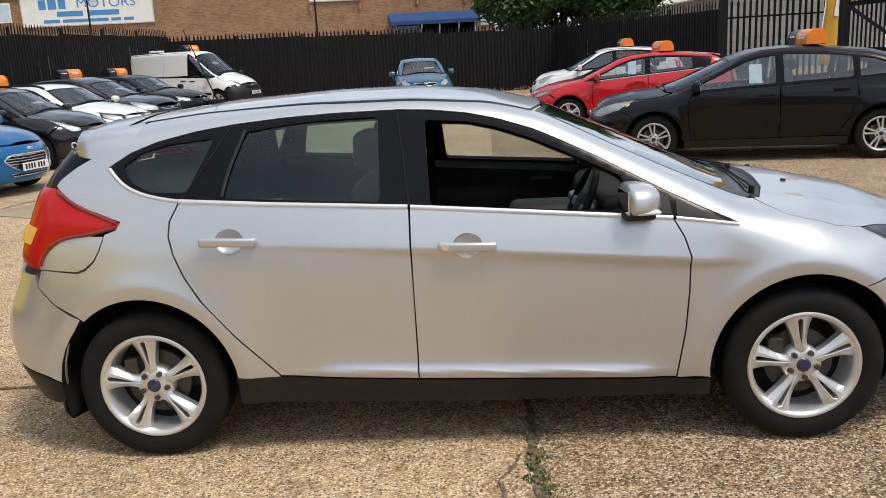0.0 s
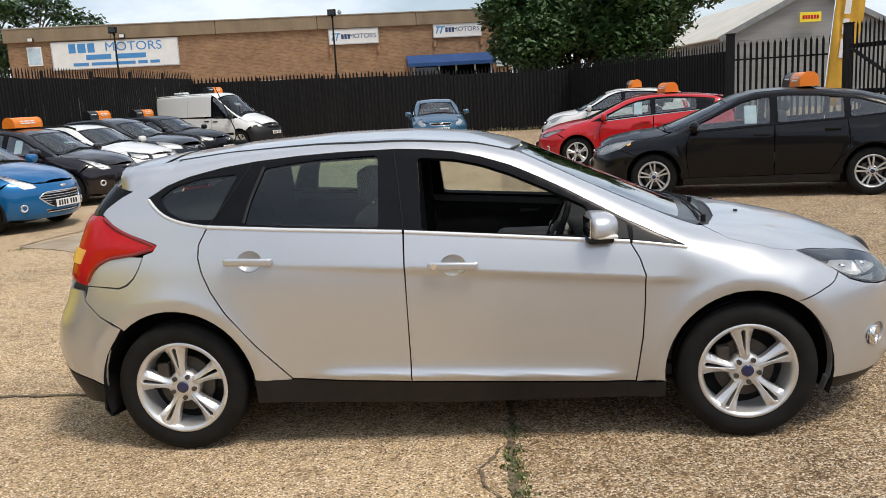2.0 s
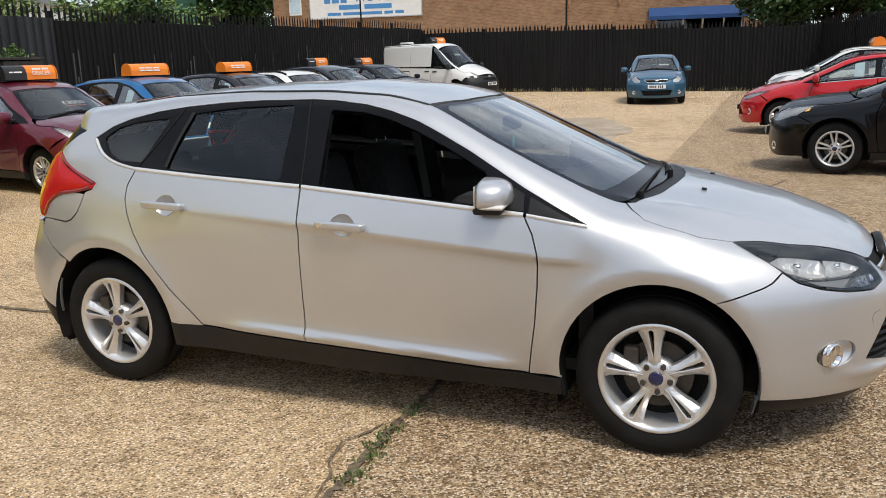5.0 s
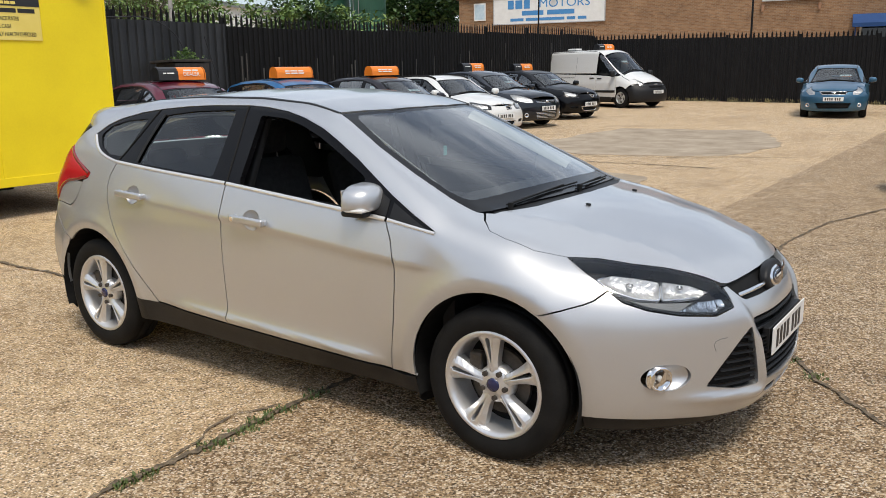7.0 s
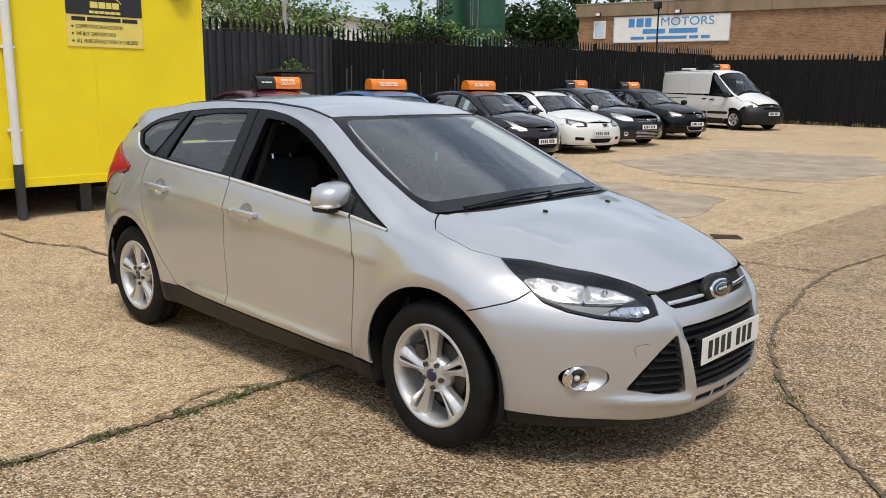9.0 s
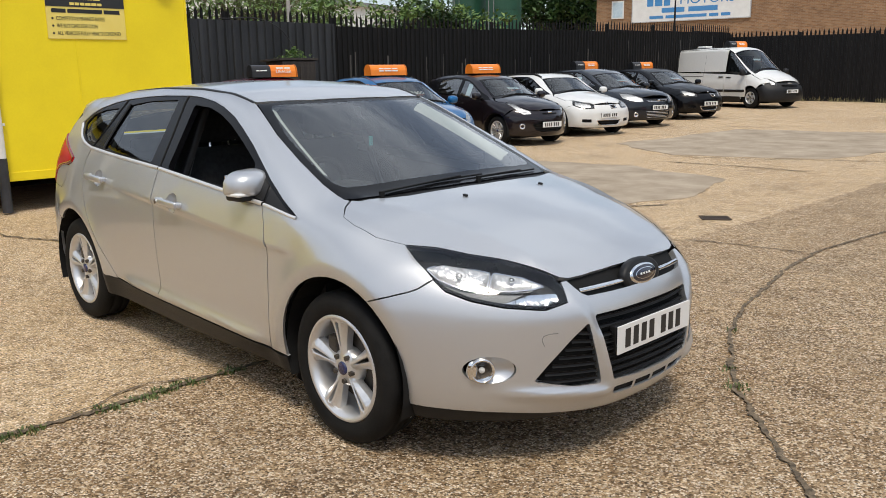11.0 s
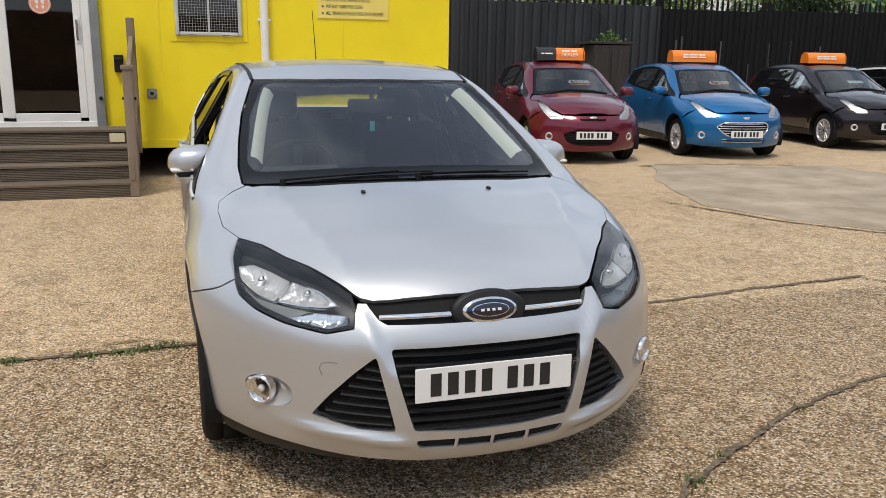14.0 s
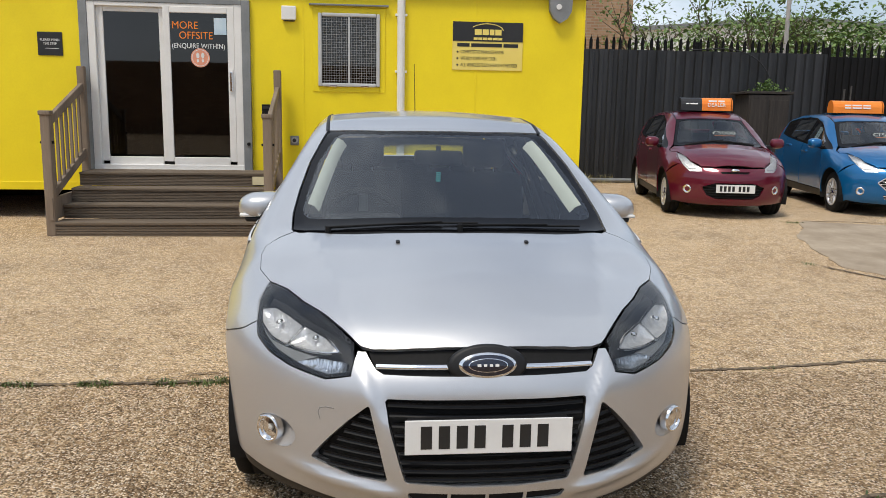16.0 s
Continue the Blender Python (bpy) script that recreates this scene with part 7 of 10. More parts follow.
    both("screen_pillar", Bd, [("r", -0.70, 0.98), ("r", -0.61, 1.12), ("r", -0.55, 1.29)] + [(-1.505, -0.694, 1.247), (-1.566, -0.705, 1.216), (-1.645, -0.716, 1.163)] + S([(-1.66, 1.14)]), TAIL, GLOSSBLACK, car, h=0.04, edge=0.01, lift=-0.003, gap=0)
    # roof with its two black ditch strips, and the spoiler
    roof = sym([("t", 0.362, 0.0), ("t", 0.35, -0.25), ("t", 0.285, -0.541), ("t", 0.0, -0.547), ("t", -0.5, -0.550), ("t", -1.0, -0.529), ("t", -1.38, -0.490), ("t", -1.40, 0.0)])
    panel("roof", Bd, roof, TOP, SILVER, car, h=0.035)
    for f in (False, True):
        strip("roof_ditch", Bd, [("t", 0.29, -0.549), ("t", 0.0, -0.555), ("t", -0.5, -0.558), ("t", -1.0, -0.537), ("t", -1.36, -0.501)], TOP, TRIM, car, 0.022, 0.003, f)
    # spoiler: a wedge running on from the roof, its ends cut off and let into the rear pillars
    rows = []
    for k in range(15):
        u = k / 7 - 1
        y = 0.545 * u
        start = on(Bd, [("t", -1.405, y)])[0]
        tip = (-1.650 + 0.052 * u * u, 1.362 - 0.014 * u * u)
        st = []
        for k in (0, 0.33, 0.67, 1):
            st.append((start[0] + (tip[0] - start[0]) * k, y, start[2] + 0.003 + (tip[1] - start[2]) * k + 0.010 * k * (1 - k)))
        st += [(tip[0] - 0.002, y, tip[1] - 0.024), (-1.585 + 0.038 * u * u, y, 1.266 - 0.016 * u * u), (-1.52, y, 1.270), (-1.43, y, 1.300 + 0.03 * (1 - u * u))]
        rows.append(st)
    vs = [p for r in rows for p in r]
    m8 = len(rows[0])
    fs = [(a * m8 + b, a * m8 + b + 1, (a + 1) * m8 + b + 1, (a + 1) * m8 + b) for a in range(14) for b in range(m8 - 1)]
    raw("spoiler", vs, fs, SILVER, car, smooth=True)
    for f in (False, True):
        sg = 1 if f else -1
        side = rows[0] if not f else rows[-1]
        upper = [(-1.332, sg * 0.500, 1.376)] + side[:4]
        lower = [(-1.328, sg * 0.662, 1.313), (-1.365, sg * 0.671, 1.299), (-1.413, sg * 0.680, 1.281), (-1.504, sg * 0.693, 1.247), (-1.568, sg * 0.672, 1.240)]
        vs = []
        for k in range(5):
            for u in (0, 0.25, 0.5, 0.75, 1):
                swell = math.sin(math.pi * u) * (0.25 + 0.75 * min(1, k / 2))
                p = [a + (b - a) * u for a, b in zip(upper[k], lower[k])]
                vs.append((p[0] - 0.006 * swell * (k == 4), p[1] + sg * 0.020 * swell, p[2] + 0.018 * swell))
        fs = [(5 * k + m, 5 * k + m + 1, 5 * k + m + 6, 5 * k + m + 5) for k in range(4) for m in range(4)]
        vs += [side[4], side[5]]
        fs += [(20, 21, 22, 23, 24, 26, 25)]
        raw("spoiler_end", vs, fs if f else [q[::-1] for q in fs], SILVER, car, smooth=True)
    # windscreen: black border, glass, scuttle
    ws_out = sym([("t", 0.368, 0.0), ("t", 0.36, -0.25), ("t", 0.30, -0.543), ("t", 0.42, -0.578), ("t", 0.59, -0.622), ("t", 0.81, -0.655), ("t", 1.0, -0.673), ("t", 1.13, -0.669), ("t", 1.168, -0.62), ("t", 1.215, -0.40), ("t", 1.25, -0.2), ("t", 1.262, 0.0)])
    ws_in = sym([("t", 0.40, 0.0), ("t", 0.395, -0.2), ("t", 0.345, -0.497), ("t", 0.59, -0.580), ("t", 0.81, -0.615), ("t", 0.99, -0.632), ("t", 1.06, -0.61), ("t", 1.095, -0.45), ("t", 1.125, -0.22), ("t", 1.135, 0.0)])
    panel("screen_border", Bd, ws_out, TOP, GLOSSBLACK, car, holes=[ws_in], h=0.035, lift=-0.004, edge=0.01, hole_corner=0.05)
    g = panel("windscreen", Bd, ws_in, TOP, SCREEN, car, h=0.045, lift=-0.004, edge=0, gap=-0.006, corner=0.05)
    g.visible_shadow = False
    panel("scuttle", Bd, [("t", 1.165, -0.60), ("t", 1.212, -0.39), ("t", 1.25, -0.18), ("t", 1.265, 0.0), ("t", 1.25, 0.18), ("t", 1.212, 0.39), ("t", 1.165, 0.60), ("t", 1.195, 0.63), ("t", 1.27, 0.42), ("t", 1.305, 0.2), ("t", 1.32, 0.0), ("t", 1.305, -0.2), ("t", 1.27, -0.42), ("t", 1.195, -0.63)], TOP, TRIM, car, h=0.03, lift=-0.012, edge=0.02, gap=0)
    for pts in ([(1.18, -0.52), (1.195, -0.30), (1.205, -0.05), (1.20, 0.10)], [(1.235, 0.02), (1.215, 0.22), (1.185, 0.40), (1.15, 0.55)]):
        wp = new("wiper")
        wp.parent = car
        p = on(Bd, [("t", x, y) for x, y in pts])
        bm = B()
        for a, b in zip(p, p[1:]):
            rod(bm, (a[0], a[1], a[2] + 0.004), (b[0], b[1], b[2] + 0.004), 0.004, n=6)
        part("blade", bm, BLACK, wp)
        part("arm", rod(B(), (p[0][0] + 0.02, p[0][1], p[0][2] + 0.010), (p[2][0], p[2][1], p[2][2] + 0.010), 0.0045, n=6), BLACK, wp)
        part("spindle", rod(B(), (p[0][0] + 0.02, p[0][1], p[0][2] - 0.02), (p[0][0] + 0.02, p[0][1], p[0][2] + 0.014), 0.012, n=10), BLACK, wp)
    # bonnet
    half = [("t", 1.32, 0.0), ("t", 1.305, -0.2), ("t", 1.27, -0.42), ("t", 1.195, -0.635), ("t", 1.165, -0.657), ("t", 1.196, -0.712), ("t", 1.25, -0.768), ("t", 1.33, -0.778), ("t", 1.45, -0.768), ("t", 1.565, -0.721), ("t", 1.66, -0.649), ("t", 1.768, -0.587), ("t", 1.86, -0.522), ("t", 1.935, -0.475), ("t", 2.028, -0.411), ("t", 2.048, -0.392), ("t", 2.064, -0.355), ("t", 2.080, -0.29), ("t", 2.096, -0.19), ("t", 2.104, -0.09), ("t", 2.106, 0.0)]
    panel("bonnet", Bd, half + mirror_y(half)[::-1][1:-1], TOP, SILVER, car, h=0.032, edge=0.02, gap=0.0012)
    for y in (-0.245, 0.262):
        p = on(Bd, [("t", 1.425, y)])[0]
        j = part("washer_jet", box(B(), (0, 0, 0.004), (0.022, 0.016, 0.010), 0.004, segs=3), TRIM, car)
        j.matrix_basis = pose(p[0], p[1], p[2], 0, 8, 0)
    # headlamps
    LAMPBLACK = surf("lamp_housing", (0.016, 0.016, 0.017), (0.024, 0.024, 0.025), 6, 0.35)
    hl = [("t", 1.566, -0.725), (1.63, -0.748, 0.795), (1.715, -0.760, 0.752), (1.80, -0.742, 0.700), (1.88, -0.695, 0.670), (1.965, -0.612, 0.647), (2.05, -0.49, 0.632), (2.083, -0.41, 0.652), (2.078, -0.402, 0.685), ("t", 2.030, -0.414), ("t", 1.985, -0.447), ("t", 1.937, -0.478), ("t", 1.862, -0.525), ("t", 1.815, -0.557), ("t", 1.770, -0.590), ("t", 1.715, -0.620), ("t", 1.662, -0.652), ("t", 1.612, -0.689)]
    for f in (False, True):
        lampm = on(Bd, hl)
        bowl = panel("headlamp", Bd, lampm, NOSE, LAMPBLACK, car, "clear headlamp with a dark housing and chrome reflectors", flip=f, h=0.025, lift=-0.052, edge=0, gap=-0.001)
        wall = panel("lamp_rim", Bd, lampm, NOSE, GLOSSBLACK, bowl, flip=f, h=0.02, lift=-0.002, edge=0.056, gap=0.001, rim=0.010)
        # two chrome bowls, a grey ledge and the fluted indicator below them
        outer = np.array([(1.700, -0.745, 0.774), (1.755, -0.733, 0.738), (1.84, -0.695, 0.710), (1.905, -0.640, 0.702), (1.866, -0.572, 0.758), (1.79, -0.618, 0.775), (1.725, -0.68, 0.787)])
        inner = np.array([(1.910, -0.632, 0.702), (1.97, -0.568, 0.700), (2.018, -0.505, 0.702), (2.026, -0.458, 0.710), (1.955, -0.497, 0.739), (1.870, -0.566, 0.759)])
        for cell in (outer, inner):
            panel("reflector", Bd, cell, NOSE, LAMPSILVER, bowl, flip=f, h=0.012, lift=-0.012, edge=0.012, corner=0.012, bulge=-0.034)
            panel("bowl_rim", Bd, cell, NOSE, CHROME, bowl, flip=f, h=0.02, lift=-0.010, edge=0.006, gap=-0.002, rim=0.004, corner=0.012)
        ledge = np.array([(1.735, -0.745, 0.744), (1.80, -0.735, 0.712), (1.88, -0.688, 0.682), (1.965, -0.602, 0.660), (2.0, -0.535, 0.690), (1.90, -0.648, 0.698), (1.835, -0.702, 0.706), (1.76, -0.737, 0.732)])
        panel("ledge", Bd, ledge, NOSE, GREYFRAME, bowl, flip=f, h=0.02, lift=-0.020, edge=0.01)
        ind = np.array([(1.955, -0.605, 0.661), (2.0, -0.552, 0.650), (2.05, -0.485, 0.643), (2.070, -0.430, 0.660), (2.058, -0.430, 0.688), (2.005, -0.525, 0.688)])
        panel("indicator_reflector", Bd, ind, NOSE, REFLECTOR, bowl, flip=f, h=0.012, lift=-0.014, edge=0.01, corner=0.01, bulge=-0.014)
        s = -1 if not f else 1
        for cx, cy, cz in ((1.795, 0.665, 0.742), (1.935, 0.535, 0.724)):
            d = Vector((0.86, s * 0.48, 0.12)).normalized()
            a = Vector((cx, s * cy, cz))
            part("bulb", rod(B(), a - d * 0.03, a + d * 0.012, 0.012, 0.009, n=14), CHROME, bowl, smooth=True)
        ln = panel("lens", Bd, lampm, NOSE, CLEARLENS, bowl, flip=f, h=0.022, lift=0.001, edge=0, gap=0.001)
        ln.visible_shadow = False
    front_bumper(car, Bd, arc(ax, az, ar, 57, -22, 14))
    interior(car)
    # aerial and the plate
    p = on(Bd, [("t", -1.18, 0.0)])[0]
    ae = new("aerial")
    ae.parent = car
    part("base", box(B(), (p[0], 0, p[2] + 0.008), (0.07, 0.035, 0.025), 0.009), BLACK, ae)
    part("rod", rod(B(), (p[0], 0, p[2] + 0.01), (p[0] - 0.13, 0, p[2] + 0.35), 0.0035, 0.002, n=6), BLACK, ae)
    # underside
    part("underbody", box(B(), (0, 0, 0.26), (3.5, 1.2, 0.14), 0.03), BLACK, car)
    part("underbody", box(B(), (-0.0, 0, 0.24), (1.86, 1.62, 0.06), 0.02), BLACK, car)
    part("engine_bay", box(B(), (1.40, 0, 0.50), (0.84, 0.84, 0.40)), BLACK, car)
    return car




def shifted(bm, x):
    bmesh.ops.translate(bm, vec=(x, 0, 0), verts=bm.verts)
    return bm


def front_bumper(car, Bd, arch):
    right = [("f", -0.12, 0.662), ("f", -0.322, 0.660), ("f", -0.345, 0.672), ("f", -0.375, 0.716), ("f", -0.402, 0.716), ("f", -0.412, 0.694)]
    hl_low = [(2.086, -0.412, 0.650), (2.053, -0.492, 0.629), (1.968, -0.615, 0.644), (1.883, -0.698, 0.667), (1.803, -0.745, 0.697), *[("s", x + 0.003, z - 0.003) for x, z in WING_SEAM[::-1]]]
    bottom = [("s", 1.676, 0.262), ("s", 1.73, 0.262), ("f", -0.70, 0.252), ("f", -0.60, 0.243), ("f", -0.42, 0.222), ("f", -0.22, 0.206), ("f", -0.1, 0.203)]
    rside = [*right, *hl_low, *arch, *bottom]
    p = on(Bd, rside)
    outline = np.vstack([p, (p * np.array([1, -1, 1]))[::-1]])
    grille = [("f", -0.318, 0.588), ("f", -0.1, 0.592), ("f", 0.1, 0.592), ("f", 0.318, 0.588), ("f", 0.295, 0.47), ("f", 0.255, 0.335), ("f", 0.1, 0.322), ("f", -0.1, 0.322), ("f", -0.255, 0.335), ("f", -0.295, 0.47)]
    vent = [("f", -0.368, 0.572), ("f", -0.335, 0.43), ("f", -0.312, 0.332), ("f", -0.42, 0.338), ("f", -0.552, 0.368), ("f", -0.50, 0.438), ("f", -0.43, 0.515)]
    slot = [("f", -0.25, 0.298), ("f", 0.0, 0.292), ("f", 0.25, 0.298), ("f", 0.235, 0.268), ("f", 0.0, 0.260), ("f", -0.235, 0.268)]
    fog = [("f", -0.672 + 0.068 * math.cos(a), 0.418 + 0.050 * math.sin(a)) for a in (2 * math.pi * k / 20 for k in range(20))]
    vent_l, fog_l = mirror_y(vent), mirror_y(fog)
    panel("front_bumper", Bd, outline, NOSE, SILVER, car, holes=[grille, vent, vent_l, slot, fog, fog_l], h=0.016, edge=0.035, gap=0.0015, hole_corner=0.012)
    # raised silver frame round the big grille and along the vents
    for f in (False, True):
        panel("side_vent", Bd, vent, NOSE, BLACK, car, flip=f, h=0.04, lift=-0.036, edge=0, gap=-0.004)
        sv = new("vent_slats")
        sv.parent = car
        for k in range(7):
            z = 0.362 + k * 0.029
            u = (z - 0.335) / (0.572 - 0.335)
            yo, yi = -0.560 + 0.185 * u, -0.318 - 0.045 * u
            if yo < yi - 0.03:
                strip("slat", Bd, [("f", yo, z), ("f", (yo + yi) / 2, z - 0.003), ("f", yi, z - 0.006)], NOSE, TRIM, sv, 0.014, -0.012, f)
        s = -1 if not f else 1
        fg = new("fog_lamp")
        fg.parent = car
        c = on(Bd, [("f", -0.672, 0.418)])[0]
        d = Vector((0.80, s * 0.60, 0.0)).normalized()
        fg.matrix_basis = Matrix.Translation((c[0], s * abs(c[1]), c[2])) @ d.to_track_quat("-Y", "Z").to_matrix().to_4x4()
        bm = lathe([(0.0, 0.030), (0.4, 0.028), (0.72, 0.018), (0.9, 0.008), (1.03, 0.002)], 40)
        bmesh.ops.transform(bm, matrix=Matrix.Diagonal((0.087, 1, 0.051, 1)), verts=bm.verts)
        part("recess", bm, SILVER, fg, "smooth silver recess", smooth=True)
        part("bezel", shifted(lathe([(0.034, 0.010), (0.037, -0.006), (0.042, -0.012), (0.046, -0.008), (0.047, 0.020)], 36), s * 0.030), CHROME, fg, smooth=True)
        part("bowl", shifted(lathe([(0.0, 0.018), (0.02, 0.016), (0.032, 0.010), (0.036, 0.004)], 30), s * 0.030), DARKMETAL, fg, smooth=True)
        part("fog_lens", shifted(lathe([(0.0, -0.006), (0.02, -0.004), (0.036, 0.002)], 30), s * 0.030), CLEARLENS, fg, smooth=True)
        bm = B()
        bmesh.ops.create_uvsphere(bm, u_segments=12, v_segments=8, radius=0.012, matrix=Matrix.Translation((s * 0.030, 0.008, 0)))
        part("fog_bulb", bm, UPVC, fg, smooth=True)
        bm = B()
        bmesh.ops.create_uvsphere(bm, u_segments=20, v_segments=10, radius=1, matrix=Matrix.Translation((s * 0.066, 0.006, 0)) @ Matrix.Diagonal((0.020, 0.010, 0.036, 1)))
        part("bezel_wing", bm, CHROME, fg, smooth=True)
        strip("tow_cover_seam", Bd, [("f", -0.475, 0.545), ("f", -0.535, 0.550), ("f", -0.545, 0.528), ("f", -0.52, 0.500)], NOSE, GREYFRAME, car, 0.004, 0.0006, f) if not f else None
        # black lip under the corner
        panel("bumper_lip", Bd, [("s", 1.690, 0.258), ("s", 1.74, 0.258), ("f", -0.70, 0.248), ("f", -0.60, 0.239), ("f", -0.42, 0.218), ("f", -0.42, 0.190), ("f", -0.60, 0.192), ("f", -0.70, 0.195), ("s", 1.73, 0.200), ("s", 1.69, 0.205)], NOSE, TRIM, car, flip=f, h=0.03, lift=-0.006, edge=0.03)
    panel("grille_back", Bd, grille, NOSE, BLACK, car, h=0.05, lift=-0.038, edge=0, gap=-0.004)
    panel("slot_back", Bd, slot, NOSE, BLACK, car, h=0.05, lift=-0.010, edge=0, gap=-0.004)
    gs = new("grille_slats")
    gs.parent = car
    for k in range(9):
        z = 0.345 + k * 0.0285
        u = (z - 0.335) / (0.588 - 0.335)
        y = 0.258 + 0.055 * u
        strip("slat", Bd, [("f", -y, z), ("f", 0, z), ("f", y, z)], NOSE, TRIM, gs, 0.015, -0.014)
    for y in (-0.12, 0.0, 0.12):
        strip("slot_divider", Bd, [("f", y, 0.262), ("f", y + 0.001, 0.298)], NOSE, SILVER, car, 0.012, 0.0, step=0.01)
    # slim upper grille
    top = [("f", -0.325, 0.655), ("f", 0.325, 0.655), ("f", 0.372, 0.730), ("f", 0.2, 0.740), ("f", 0.0, 0.742), ("f", -0.2, 0.740), ("f", -0.372, 0.730)]
    panel("upper_grille", Bd, top, NOSE, BLACK, car, h=0.03, lift=-0.022, edge=0.0, gap=-0.003)
    strip("chrome_bar", Bd, [("f", -0.345, 0.680), ("f", -0.2, 0.685), ("f", -0.10, 0.687)], NOSE, CHROME, car, 0.017, 0.001)
    strip("chrome_bar", Bd, [("f", 0.10, 0.687), ("f", 0.2, 0.685), ("f", 0.345, 0.680)], NOSE, CHROME, car, 0.017, 0.001)
    # badge: a plain blue oval in a chrome rim on a dark boss
    c = on(Bd, [("f", 0.0, 0.690)])[0]
    bd = new("badge")
    bd.parent = car
    bd.matrix_basis = Matrix.Translation((c[0] - 0.004, 0, c[2])) @ pose(0, 0, 0, 0, -14, 0)
    def oval(name, a, b, x0, x1, mat):
        bm = lathe([(0.0, -x1), (0.86, -x1), (0.96, -x1 + 0.3 * (x1 - x0)), (1.0, -x0), (0.97, 0.02)], 48)
        bmesh.ops.transform(bm, matrix=Matrix.Rotation(radians(90), 4, "Z") @ Matrix.Diagonal((a, 1, b, 1)), verts=bm.verts)
        part(name, bm, mat, bd, smooth=True)
    oval("boss", 0.126, 0.066, 0.0, 0.014, TRIM)
    oval("chrome_oval", 0.094, 0.042, 0.008, 0.020, CHROME)
    oval("blue_oval", 0.086, 0.035, 0.012, 0.0225, NAVYBADGE)
    oval("inner_line", 0.070, 0.0245, 0.013, 0.0232, CHROME)
    oval("inner_field", 0.067, 0.0225, 0.013, 0.0238, NAVYBADGE)
    bars("badge_bar", [0.012, 0.010, 0.010, 0.012], 0.008, 0.008, UPVC, bd, pose(0.0238, 0, 0) @ FACE_X, 0.0008)
    # number plate on its black carrier
    part("plate_carrier", box(B(), (2.190, 0, 0.487), (0.03, 0.50, 0.10), 0.004), TRIM, car)
    plate_thing(car, pose(2.218, 0.0, 0.487) @ FACE_X)


PILLARTRIM = surf("pale_pillar_trim", (0.68, 0.70, 0.67), (0.76, 0.78, 0.75), 12, 0.8)


